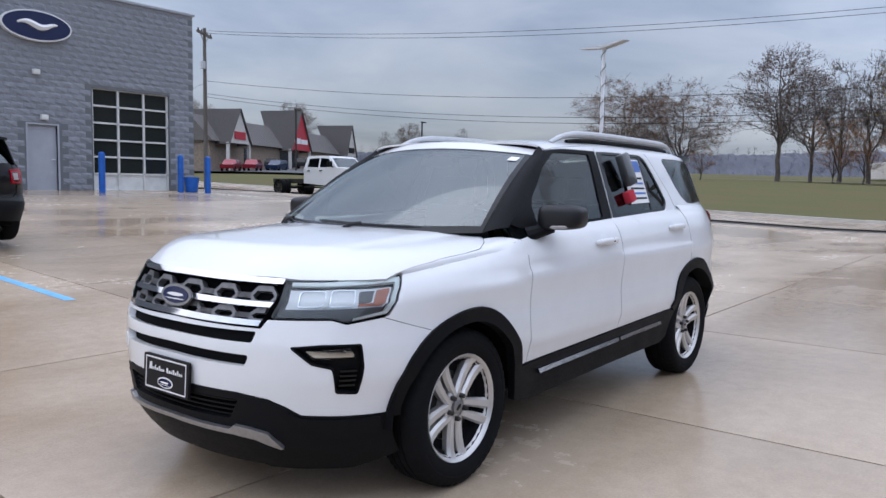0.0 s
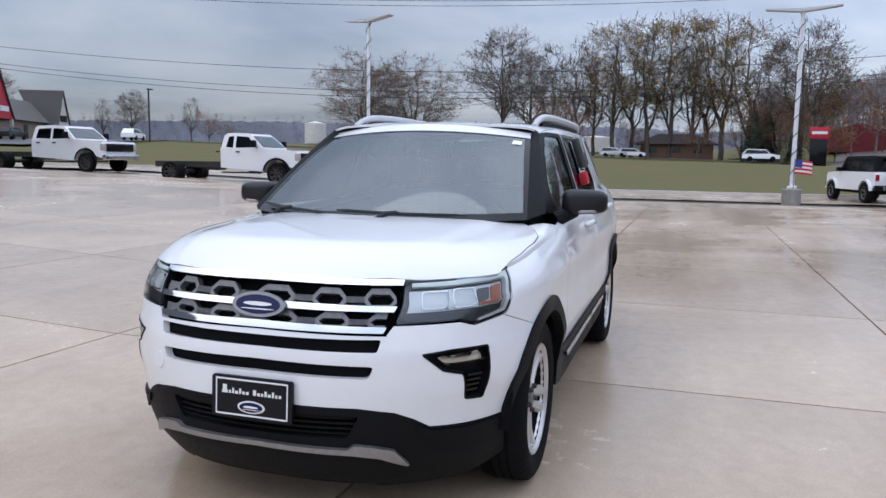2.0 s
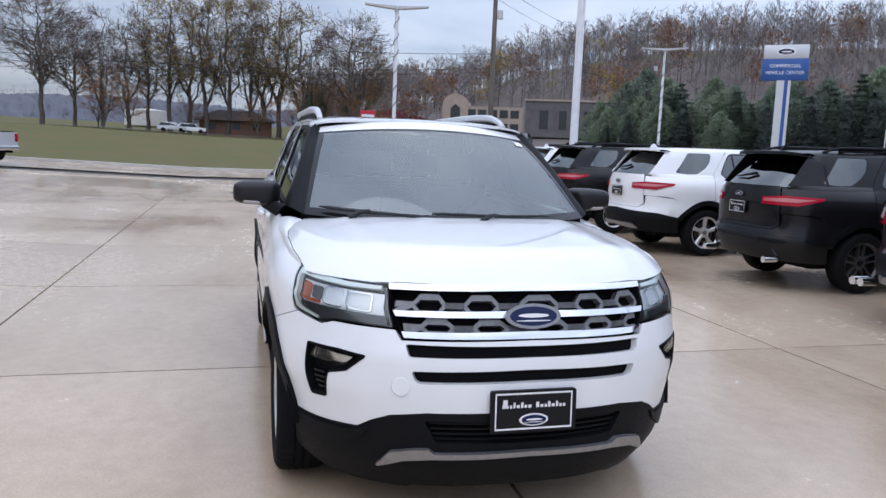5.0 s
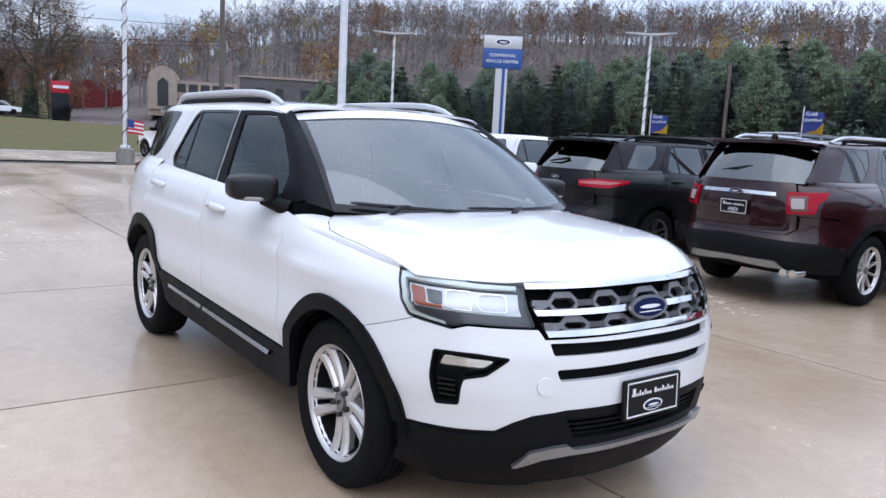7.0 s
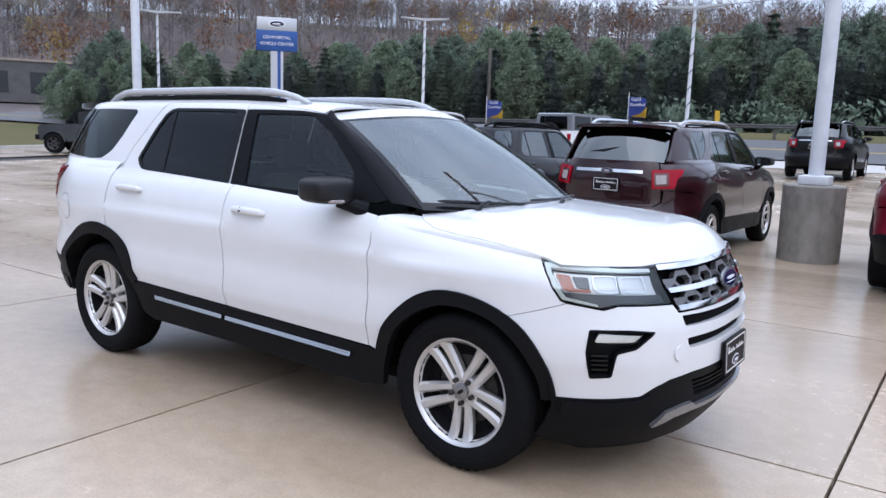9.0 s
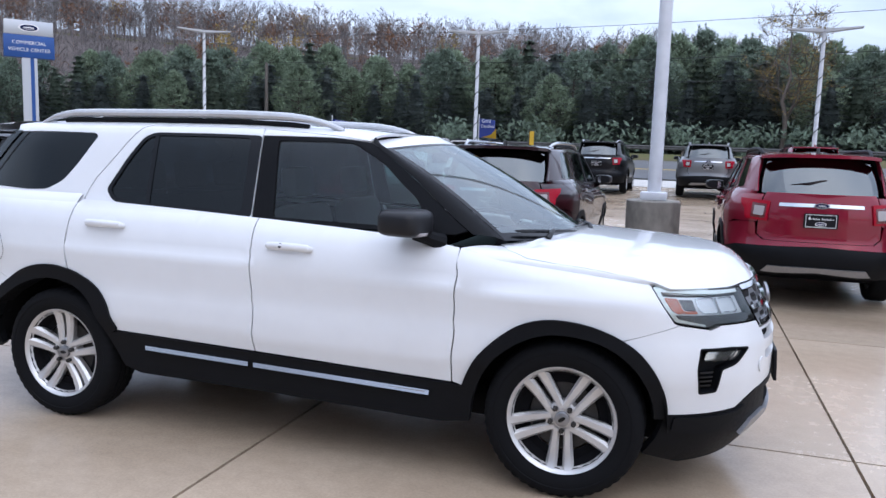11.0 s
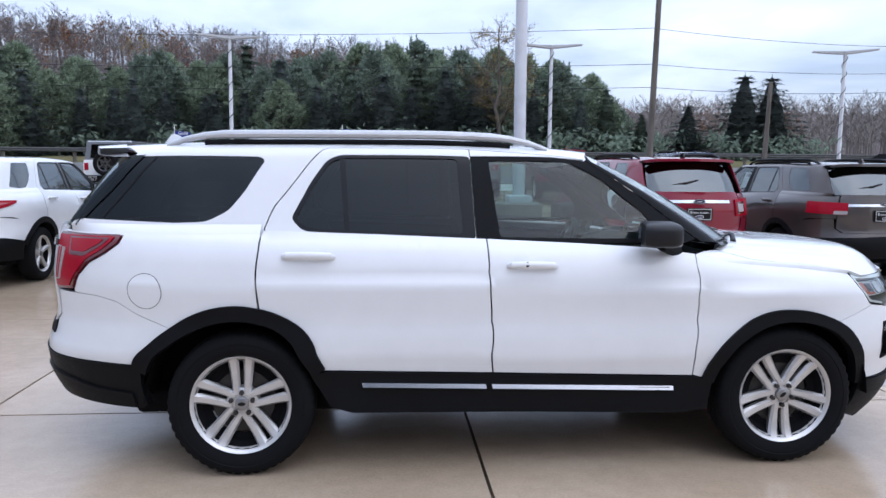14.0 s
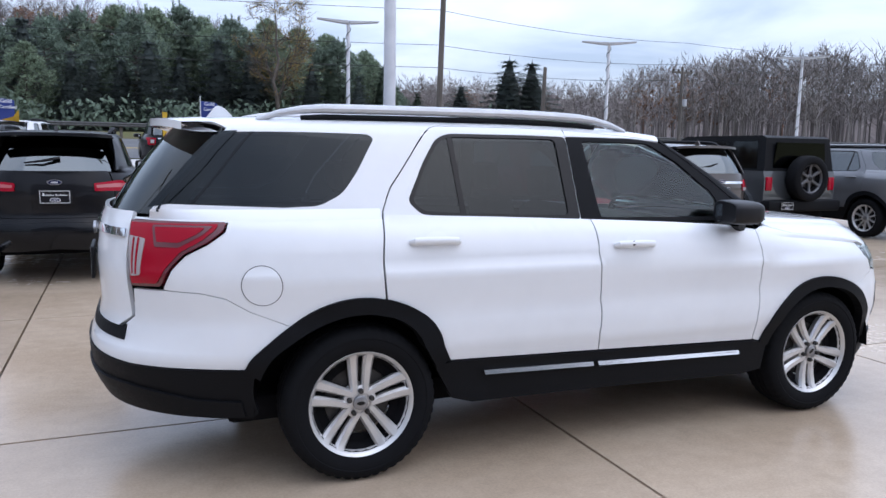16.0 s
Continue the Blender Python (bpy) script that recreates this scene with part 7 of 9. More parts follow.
make_car("sport_utility_car", "dark blue crossover car behind the row", M_bluep, facing(8.6, 21.6, 90, ed), style(TAIL_SQ, wheels="five", rail=M_plastic), group="parked cars")
make_car("sport_utility_car", "small white crossover car near the road", M_white, facing(-6.9, 22.0, 80, (0.88, 0.94, 0.95)), style(TAIL_SQ, wheels="five", rail=M_plastic), group="parked cars")
esc = make_car("sport_utility_car", "black compact crossover car by the workshop", M_blackp, facing(-1.66, -9.95, -90, (0.92, 0.93, 0.95)), style(TAIL_EX, shape=STEEP, wheels="five", rail=None), group="parked cars")


def wedge(bm, prof, y0, y1, taper_z, taper):
    """A side profile extruded across the car and drawn in above a height."""
    vs = prism(bm, prof, y0, y1)
    for v in vs:
        if v.co.z > taper_z:
            v.co.y -= math.copysign((v.co.z - taper_z) * taper, v.co.y)
    return vs


def panel_on(name, prof, w, zt, tp, mt, parent, lift=0.004):
    """Flat glass panes on both sides of a tapered cab."""
    for s in (-1, 1):
        bm = bmesh.new()
        a = [bm.verts.new((x, s * (w - max(0, z - zt) * tp + lift), z)) for x, z in prof]
        b = [bm.verts.new((x, s * (w - max(0, z - zt) * tp - 0.02), z)) for x, z in prof]
        bm.faces.new(a)
        bm.faces.new(b[::-1])
        for i in range(len(a)):
            j = (i + 1) % len(a)
            bm.faces.new((a[j], a[i], b[i], b[j]))
        part(name, bm, mt, parent, smooth=0)


def bevelled(bm, r=0.03, seg=2):
    bmesh.ops.bevel(bm, geom=[e for e in bm.edges if e.is_manifold and e.calc_face_angle(0) > 0.35], offset=r, segments=seg, affect="EDGES")


def box_car(name, label, body_m, roof_m, m, wb=2.95, group="parked cars", key="offroad", glass=None):
    """A boxy off-road car with a spare wheel on the tailgate."""
    car = thing(name, label, "car", m, group)
    g = glass or M_privacy
    w = 0.90
    bm = bmesh.new()
    prism(bm, [(0.62, 0.55), (0.66, 1.02), (0.55, 1.14), (-0.50, 1.20), (-wb - 0.62, 1.20), (-wb - 0.66, 1.05), (-wb - 0.66, 0.62), (-wb - 0.5, 0.60)] + [(-wb + 0.47 * math.cos(radians(a)), 0.40 + 0.47 * math.sin(radians(a))) for a in range(155, 24, -13)] + [(-wb + 0.55, 0.48), (-0.55, 0.48)] + [(0.47 * math.cos(radians(a)), 0.40 + 0.47 * math.sin(radians(a))) for a in range(155, 24, -13)], -w + 0.06, w - 0.06)
    bevelled(bm, 0.03)
    part("body", bm, body_m, car, "slab-sided body")
    bm = bmesh.new()
    wedge(bm, [(-0.48, 1.19), (-0.85, 1.74), (-1.0, 1.80), (-wb - 0.45, 1.82), (-wb - 0.55, 1.78), (-wb - 0.62, 1.19)], -w + 0.08, w - 0.08, 1.19, 0.12)
    bevelled(bm, 0.04)
    part("roof", bm, roof_m, car, "upright hard top")
    panel_on("side_window", [(-0.72, 1.24), (-0.98, 1.68), (-1.42, 1.70), (-1.42, 1.24)], w - 0.08, 1.19, 0.12, g, car)
    panel_on("side_window", [(-1.52, 1.24), (-1.52, 1.70), (-2.18, 1.71), (-2.18, 1.24)], w - 0.08, 1.19, 0.12, g, car)
    panel_on("side_window", [(-2.30, 1.24), (-2.30, 1.71), (-wb - 0.38, 1.72), (-wb - 0.44, 1.24)], w - 0.08, 1.19, 0.12, g, car)
    bm = bmesh.new()
    x0 = -wb - 0.60
    prism(bm, [(-0.62, 1.26), (0.62, 1.26), (0.56, 1.70), (-0.56, 1.70)], 0, 0.03, "yz")
    bmesh.ops.transform(bm, matrix=Matrix.Translation((x0 - 0.02, 0, 0)) @ Matrix.Translation((0, 0, 0)), verts=bm.verts)
    part("rear_window", bm, g, car, smooth=0)
    bm = bmesh.new()
    vs = [bm.verts.new(p) for p in ((-0.50, -0.68, 1.24), (-0.50, 0.68, 1.24), (-0.83, 0.62, 1.72), (-0.83, -0.62, 1.72))]
    bm.faces.new(vs)
    bmesh.ops.solidify(bm, geom=bm.faces[:], thickness=-0.02)
    part("windscreen", bm, g, car, smooth=0)
    for s in (-1, 1):
        for cx in (0, -wb):
            rows = []
            for y in (w - 0.08, w + 0.03):
                rows.append([(cx + 0.53 * math.cos(radians(a)), s * y, 0.40 + 0.53 * math.sin(radians(a))) for a in range(10, 171, 16)])
            rows.append([(cx + 0.46 * math.cos(radians(a)), s * (w + 0.03), 0.40 + 0.46 * math.sin(radians(a))) for a in range(10, 171, 16)])
            ribbon("wheel_flare", rows, body_m if roof_m is not body_m else M_plastic, car)
        bm = bmesh.new()
        box(bm, -wb - 0.68, -wb - 0.60, s * (w - 0.16) - 0.07, s * (w - 0.16) + 0.07, 0.86, 1.10, 0.015)
        part("tail_light", bm, M_redlens, car, "red tail light")
        bm = bmesh.new()
        lathe(bm, [(0.001, 0.03), (0.10, 0.025), (0.11, 0.0)], 18, axis="x", c=(0.655, s * 0.62, 0.98))
        part("headlight", bm, M_clearlens, car)
        bm = bmesh.new()
        box(bm, -0.72, -0.58, s * (w + 0.02) - 0.10, s * (w + 0.02) + 0.10, 1.20, 1.36, 0.03)
        part("door_mirror", bm, M_plastic, car)
    bm = bmesh.new()
    box(bm, -wb - 0.82, -wb - 0.60, -w + 0.05, w - 0.05, 0.50, 0.70, 0.04)
    part("rear_bumper", bm, M_plastic, car)
    bm = bmesh.new()
    box(bm, 0.58, 0.78, -w + 0.05, w - 0.05, 0.52, 0.74, 0.04)
    part("front_bumper", bm, M_plastic, car)
    bm = bmesh.new()
    box(bm, 0.64, 0.675, -0.50, 0.50, 0.84, 1.06, 0.02)
    part("grille", bm, M_gloss, car)
    bm = bmesh.new()
    box(bm, -wb - 0.5, 0.5, -0.7, 0.7, 0.36, 0.60)
    part("underbody", bm, M_dark, car, smooth=0)
    put_wheels(car, key, [(0, w - 0.10, 0.40), (0, -w + 0.10, 0.40), (-wb, w - 0.10, 0.40), (-wb, -w + 0.10, 0.40)])
    proto = WHEELS[key]
    made = {}
    for o in (proto, *proto.children):
        c = bpy.data.objects.new("spare_wheel" if o is proto else o.name.split(".")[0], o.data)
        scene.collection.objects.link(c)
        made[o] = c
        c.parent = car if o is proto else made[proto]
    made[proto].matrix_basis = pose(-wb - 0.80, 0.0, 1.08, 0, 0, 90)
    dealer_plate(car, pose(-wb - 0.83, 0.45, 0.60, 0, 0, 180), 0.15, 0.07)
    return car


def box_at(x, y, turn):
    return Matrix.Translation((x, y, ground_z(x, y))) @ pose(0, 0, 0, 0, 0, turn)


box_car("off_road_car", "dark grey boxy off-road car with spare wheel", M_gun, M_plastic, box_at(7.25, 9.1, 90), 2.5)
box_car("off_road_car", "white boxy off-road car with black roof", M_white, M_plastic, box_at(-32.6, 7.9, 194), 2.9)
box_car("off_road_car", "grey-green boxy off-road car on the verge drive", M_gun, M_plastic, box_at(-29.6, 13.2, 215), 2.9)
box_car("off_road_car", "white boxy off-road car with dark hard top", M_white, M_greyp, box_at(-10.6, 24.6, 82), 2.9)


def truck(name, label, body_m, m, wb, kind, crew=True, group="parked trucks"):
    """A pickup or a bare chassis cab truck. Front axle at x = 0."""
    t = thing(name, label, "truck", m, group)
    big_ = kind == "chassis"
    k = 1.0 if big_ else 0.88
    w, rz = (1.0, 0.43) if big_ else (0.93, 0.38)
    ra = rz + 0.14
    cab_end = -(3.05 if crew else 2.55) * k
    z0 = 0.62 if big_ else 0.45
    zb = 1.32 * k + (0.08 if big_ else 0.0)
    zr = 2.02 if big_ else 1.78
    bm = bmesh.new()
    prism(bm, [(0.92 * k, z0), (0.96 * k, zb - 0.22), (0.88 * k, zb - 0.08), (-0.62 * k, zb + 0.02), (cab_end, zb + 0.02), (cab_end, z0 + 0.02), (-0.62, z0 - 0.12)] + [(ra * math.cos(radians(a)), rz + ra * math.sin(radians(a))) for a in range(150, 29, -12)], -w + 0.03, w - 0.03)
    bevelled(bm, 0.035)
    part("cab_body", bm, body_m, t, "painted cab body")
    bm = bmesh.new()
    wedge(bm, [(-0.60 * k, zb), (-1.22 * k, zr - 0.10), (-1.38 * k, zr - 0.02), (-1.9 * k, zr), (cab_end + 0.25, zr - 0.02), (cab_end + 0.12, zr - 0.10), (cab_end + 0.02, zb)], -w + 0.05, w - 0.05, zb, 0.22)
    bevelled(bm, 0.045)
    part("cab_roof", bm, body_m, t)
    zt = zb
    panel_on("side_window", [(-0.98 * k, zb + 0.05), (-1.30 * k, zr - 0.16), (-1.86 * k, zr - 0.13), (-1.86 * k, zb + 0.03)], w - 0.05, zt, 0.22, M_privacy, t)
    panel_on("side_window", [(-1.98 * k, zb + 0.03), (-1.98 * k, zr - 0.13), (cab_end + 0.34, zr - 0.15), (cab_end + 0.24, zb + 0.05)], w - 0.05, zt, 0.22, M_privacy, t)
    bm = bmesh.new()
    x0, x1 = -0.66 * k, -1.22 * k
    vs = [bm.verts.new(p) for p in ((x0, -w + 0.15, zb + 0.06), (x0, w - 0.15, zb + 0.06), (x1 + 0.03, w - 0.27, zr - 0.12), (x1 + 0.03, -w + 0.27, zr - 0.12))]
    bm.faces.new(vs)
    bmesh.ops.translate(bm, vec=(0.012, 0, 0.006), verts=bm.verts)
    bmesh.ops.solidify(bm, geom=bm.faces[:], thickness=0.01)
    part("windscreen", bm, M_windscreen, t, smooth=0)
    bm = bmesh.new()
    box(bm, cab_end - 0.012, cab_end + 0.05, -w + 0.25, w - 0.25, zb + 0.08, zr - 0.2, 0.01)
    part("rear_window", bm, M_privacy, t)
    bm = bmesh.new()
    box(bm, 0.90 * k, 1.0 * k, -w + 0.22, w - 0.22, zb - 0.50, zb - 0.16, 0.03)
    part("grille", bm, M_gloss, t, "black grille")
    bm = bmesh.new()
    box(bm, 0.92 * k, 1.12 * k, -w, w, z0 - 0.08, z0 + 0.16, 0.04)
    part("front_bumper", bm, M_bgchrome, t, "chrome bumper")
    for s in (-1, 1):
        bm = bmesh.new()
        box(bm, 0.80 * k, 0.985 * k, s * (w - 0.11) - 0.10, s * (w - 0.11) + 0.10, zb - 0.46, zb - 0.18, 0.03)
        part("headlight", bm, M_clearlens, t)
        bm = bmesh.new()
        box(bm, -0.98 * k, -0.82 * k, s * (w + 0.16) - 0.12, s * (w + 0.16) + 0.12, zb + 0.05, zb + 0.33, 0.04)
        tube(bm, [(-0.88 * k, s * (w - 0.05), zb + 0.05), (-0.90 * k, s * (w + 0.1), zb + 0.12)], 0.03, 6)
        part("door_mirror", bm, M_plastic, t)
        rows = [[((ra + d) * math.cos(radians(a)), s * y, rz + (ra + d) * math.sin(radians(a))) for a in range(10, 171, 16)] for y, d in ((w - 0.05, 0.06), (w + 0.02, 0.05), (w + 0.02, -0.02))]
        ribbon("wheel_flare", rows, M_plastic if big_ else body_m, t)
        for hx in (-1.70 * k, -2.62 * k):
            bm = bmesh.new()
            box(bm, hx - 0.13, hx + 0.05, s * (w - 0.02) - 0.03, s * (w - 0.02) + 0.03, zb - 0.16, zb - 0.11, 0.01)
            part("door_handle", bm, M_gloss, t)
        bm = bmesh.new()
        box(bm, cab_end + 0.1, -0.7, s * (w - 0.02) - 0.10, s * (w - 0.02) + 0.08, z0 - 0.20, z0 - 0.14, 0.02)
        part("running_board", bm, M_plastic, t)
    if big_:
        for s in (-1, 1):
            bm = bmesh.new()
            box(bm, -wb - 1.15, 0.6, s * 0.43 - 0.05, s * 0.43 + 0.05, 0.62, 0.86)
            part("frame_rail", bm, M_iron, t, "black chassis rail", smooth=0)
        for x in (-wb - 1.1, -wb - 0.4, -wb + 0.5, -wb + 1.1):
            bm = bmesh.new()
            box(bm, x - 0.05, x + 0.05, -0.43, 0.43, 0.66, 0.82)
            part("cross_member", bm, M_iron, t, smooth=0)
        bm = bmesh.new()
        tube(bm, [(-wb, -0.75, rz), (-wb, 0.75, rz)], 0.09, 10)
        part("rear_axle", bm, M_iron, t)
        bm = bmesh.new()
        box(bm, -wb + 0.75, -wb + 1.5, 0.35, 0.80, 0.50, 0.80, 0.05)
        part("fuel_tank", bm, M_iron, t)
        put_wheels(t, "steel", [(0, w - 0.10, rz), (0, -w + 0.10, rz), (-wb, w - 0.08, rz), (-wb, -w + 0.08, rz), (-wb, w - 0.36, rz), (-wb, -w + 0.36, rz)], rz / 0.372)
    else:
        bl = -wb - 1.05
        bm = bmesh.new()
        prism(bm, [(cab_end - 0.03, zb - 0.02), (bl, zb - 0.05), (bl - 0.03, z0 + 0.1), (-wb - 0.7, z0 + 0.02)] + [(-wb + ra * math.cos(radians(a)), rz + ra * math.sin(radians(a))) for a in range(150, 29, -12)] + [(cab_end - 0.03, z0)], -w + 0.03, w - 0.03)
        bevelled(bm, 0.03)
        part("cargo_bed", bm, body_m, t, "silver cargo bed")
        bm = bmesh.new()
        box(bm, bl + 0.1, cab_end - 0.1, -w + 0.12, w - 0.12, zb - 0.05, zb - 0.01)
        part("bed_liner", bm, M_dark, t, smooth=0)
        for s in (-1, 1):
            bm = bmesh.new()
            box(bm, bl - 0.045, bl + 0.12, s * (w - 0.08) - 0.06, s * (w - 0.08) + 0.06, zb - 0.40, zb - 0.10, 0.015)
            part("tail_light", bm, M_redlens, t, "red tail light")
        bm = bmesh.new()
        box(bm, bl - 0.15, bl + 0.05, -w + 0.04, w - 0.04, z0 - 0.02, z0 + 0.16, 0.03)
        part("rear_bumper", bm, M_bgchrome, t)
        bm = bmesh.new()
        box(bm, bl, 0.7, -0.7, 0.7, 0.34, 0.55)
        part("underbody", bm, M_dark, t, smooth=0)
        put_wheels(t, "five", [(0, w - 0.10, rz), (0, -w + 0.10, rz), (-wb, w - 0.10, rz), (-wb, -w + 0.10, rz)], rz / 0.372)
    return t


truck("chassis_truck", "white crew cab truck with bare black chassis", M_white, box_at(-24.1, -23.3, 88), 5.0, "chassis")
truck("chassis_truck", "white extended cab truck with bare black chassis", M_white, box_at(-24.1, -14.05, 90), 4.95, "chassis", crew=False)
truck("pickup_truck", "silver pickup truck on the verge drive", M_silver, box_at(-31.0, -13.3, 233), 3.25, "pickup")
# cars in front of the far shop and on the road
far = thing("parked_car", "small dark car parked far off", "car", Matrix.Translation((-67, -82, far_z(-67, -82) + 0.15)) @ pose(0, 0, 0, 0, 0, 30), "distant cars")
bm = bmesh.new()
wedge(bm, [(0.8, 0.35), (0.85, 0.85), (-0.3, 1.0), (-0.9, 1.55), (-3.2, 1.6), (-3.7, 1.0), (-3.75, 0.4)], -0.9, 0.9, 0.95, 0.35)
bevelled(bm, 0.06)
part("body", bm, M_bluep, far)
bm = bmesh.new()
wedge(bm, [(-0.42, 1.02), (-0.92, 1.48), (-3.1, 1.52), (-3.45, 1.02)], -0.90, 0.90, 0.95, 0.35)
part("window_band", bm, M_privacy, far, smooth=0)
for x in (0.0, -2.75):
    for s in (-1, 1):
        bm = bmesh.new()
        tube(bm, [(x, s * 0.70, 0.34), (x, s * 0.92, 0.34)], 0.34, 14)
        part("tyre", bm, M_rubber, far)
for x, y, tn, mt in ((-58, -80, 40, M_red), (-61.5, -80, 40, M_red), (-71, -86, 215, M_blackp), (-76, -84, 200, M_blackp), (-131, -10.5, 90, M_silver), (-132, -7.5, 95, M_white), (-105, 11, 88, M_white), (-99, 38, 150, M_gun), (-100, 30, 150, M_white), (-87, -74, 200, M_white)):
    c = copy_thing(far, Matrix.Translation((x, y, max(far_z(x, y), ground_z(x, y)) + 0.12)) @ pose(0, 0, 0, 0, 0, tn))
    c["label"] = "small %s car standing far off" % ({M_red: "dark red", M_white: "white", M_silver: "silver", M_gun: "grey"}.get(mt, "dark"))
    for ch in c.children:
        if ch.name.startswith("body"):
            ch.data = ch.data.copy()
            ch.data.materials[0] = mt


# ---- flags, stickers and small things ----
M_flagblue = mat("flag_blue", (0.03, 0.05, 0.22), rough=0.8)
M_flaggold = mat("flag_gold", (0.55, 0.36, 0.03), rough=0.8)
M_flagwhite = mat("flag_white", (0.62, 0.62, 0.62), rough=0.8)
M_flagred = mat("flag_red", (0.42, 0.02, 0.04), rough=0.8)


def cloth(name, w, h, mt, parent, x0=0.0, z0=0.0, wave=0.03, label="", y=0.0, phase=0.0):
    rows = []
    for k in range(9):
        f = k / 8
        rows.append([(x0 + w * f, y + wave * math.sin(5 * (x0 + w * f) + phase), z0 + h * g - 0.10 * w * f * f) for g in (0, 0.5, 1)])
    return ribbon(name, rows, mt, parent, label, thick=0.003)


def car_flag(x, y, z, turn):
    fl = thing("window_flag", "blue and gold window flag on a parked car", "flag", Matrix.Translation((x, y, z)) @ pose(0, 0, 0, 0, 0, turn))
    bm = bmesh.new()
    tube(bm, [(0, 0, -0.25), (0, 0, 0.42)], 0.008, 6)
    part("staff", bm, M_flagwhite, fl, "white plastic staff")
    cloth("cloth", 0.25, 0.30, M_flagblue, fl, 0.01, 0.05)
    bm = bmesh.new()
    vs = [bm.verts.new(p) for p in ((0.05, -0.030, 0.055), (0.285, -0.040, 0.035), (0.285, -0.040, 0.20), (0.20, -0.040, 0.10))]
    bm.faces.new(vs)
    bmesh.ops.solidify(bm, geom=bm.faces[:], thickness=0.004)
    part("gold_corner", bm, M_flaggold, fl, "gold corner", smooth=0)
    words("Gold", 0.075, pose(0.12, -0.045, 0.31, 90, 0, 0), M_whitemark, fl)
    words("Certified", 0.062, pose(0.145, -0.045, 0.23, 90, 0, 0), M_whitemark, fl)


car_flag(-5.45, 7.8, 1.75, 30)
car_flag(-2.80, 7.7, 1.80, 10)


def us_flag(x, y, z, turn):
    fl = thing("striped_flag", "small striped flag fixed to a lamp pole", "flag", Matrix.Translation((x, y, z)) @ pose(0, 0, 0, 0, 0, turn))
    bm = bmesh.new()
    tube(bm, [(0, 0, -0.5), (0, 0, 0.62)], 0.012, 6)
    part("staff", bm, M_wood, fl)
    for k in range(7):
        cloth("stripe", 0.58, 0.072, M_flagred if k % 2 == 0 else M_flagwhite, fl, 0.02, 0.06 + 0.072 * k, 0.05)
    cloth("canton", 0.25, 0.28, M_flagblue, fl, 0.02, 0.30, 0.05, y=-0.006)


us_flag(-27.0, 4.95, 1.05, 95)
us_flag(-25.65, -11.1, 1.05, 95)
us_flag(-62, -60, 3.4, 60)
# yellow feather flag behind the row
ff_ = thing("feather_flag", "tall yellow feather flag behind the cars", "flag", Matrix.Translation((-3.1, 13.2, ground_z(-3.1, 13.2))))
bm = bmesh.new()
tube(bm, [(0, 0, 0), (0, 0, 2.05)], 0.012, 6)
part("staff", bm, M_iron, ff_)
cloth("cloth", 0.10, 0.75, M_flaggold, ff_, 0.01, 1.25, 0.02)

# price sheets and lock box on the white car and its neighbours
sheet_poly = [(-2.30, 0.075), (-2.00, 0.065), (-2.01, 0.375), (-2.305, 0.378)]
C0 = Shape()
sheet = skin("price_sheet", C0.up, sheet_poly, M_paper, explorer, off=0.002, step=0.06, thick=0.001, label="white price sheet with blue heading")
skin("sheet_heading", C0.up, [(-2.295, 0.29), (-2.02, 0.285), (-2.022, 0.365), (-2.298, 0.368)], M_blueprint, explorer, off=0.0035, step=0.06, thick=0.001)
for k in range(5):
    v0 = 0.10 + 0.035 * k
    skin("sheet_print", C0.up, [(-2.28, v0), (-2.06, v0 - 0.002), (-2.06, v0 + 0.012), (-2.28, v0 + 0.014)], M_blueprint if k % 2 else M_gloss, explorer, off=0.0035, step=0.06, thick=0.001)
bm = bmesh.new()
p = Vector(C0.up(-2.02, 0.30))
box(bm, -0.055, 0.055, -0.03, 0.03, -0.11, 0.11, 0.015, Matrix.Translation(p + Vector((0.05, 0.05, 0.0))) @ pose(0, 0, 0, 16, 12, 0))
lk = part("lock_box", bm, M_gun, explorer, "grey key lock box hung on the window")
bm = bmesh.new()
box(bm, -0.045, 0.045, -0.028, 0.028, -0.06, 0.02, 0.012, Matrix.Translation(p + Vector((0.07, 0.08, -0.16))) @ pose(0, 0, 0, 16, 12, 0))
part("lock_box_tag", bm, M_flagred, explorer, "red tag")
skin("screen_sticker", C0.ws, [(0.55, 0.80), (0.60, 0.80), (0.595, 0.86), (0.548, 0.86)], M_paper, explorer, off=0.004, step=0.05, thick=0.001, label="small white sticker")


def window_sheet(x, y, z, tilt, w=0.24, h=0.30):
    """A white price sheet taped inside a side window that faces -x."""
    sh = thing("price_sheet", "white price sheet taped in a car window", "paper", Matrix.Translation((x, y, z)) @ pose(0, 0, 0, 0, tilt, 0))
    bm = bmesh.new()
    box(bm, -0.002, 0.002, -w / 2, w / 2, -h / 2, h / 2)
    part("sheet", bm, M_paper, sh, smooth=0)
    bm = bmesh.new()
    box(bm, -0.004, -0.002, -w * 0.42, w * 0.42, h * 0.22, h * 0.42)
    for k in range(5):
        box(bm, -0.004, -0.002, -w * 0.40, w * (0.36 - 0.12 * (k % 2)), h * (0.10 - 0.11 * k), h * (0.13 - 0.11 * k))
    part("print", bm, M_satin, sh, "grey printed bars", smooth=0)


window_sheet(6.435, 7.35, 1.47, -7, 0.34, 0.32)
window_sheet(9.005, 7.05, 1.39, 20)
window_sheet(9.005, 7.40, 1.38, 20)
window_sheet(3.70, 7.18, 1.38, 20, 0.3, 0.26)

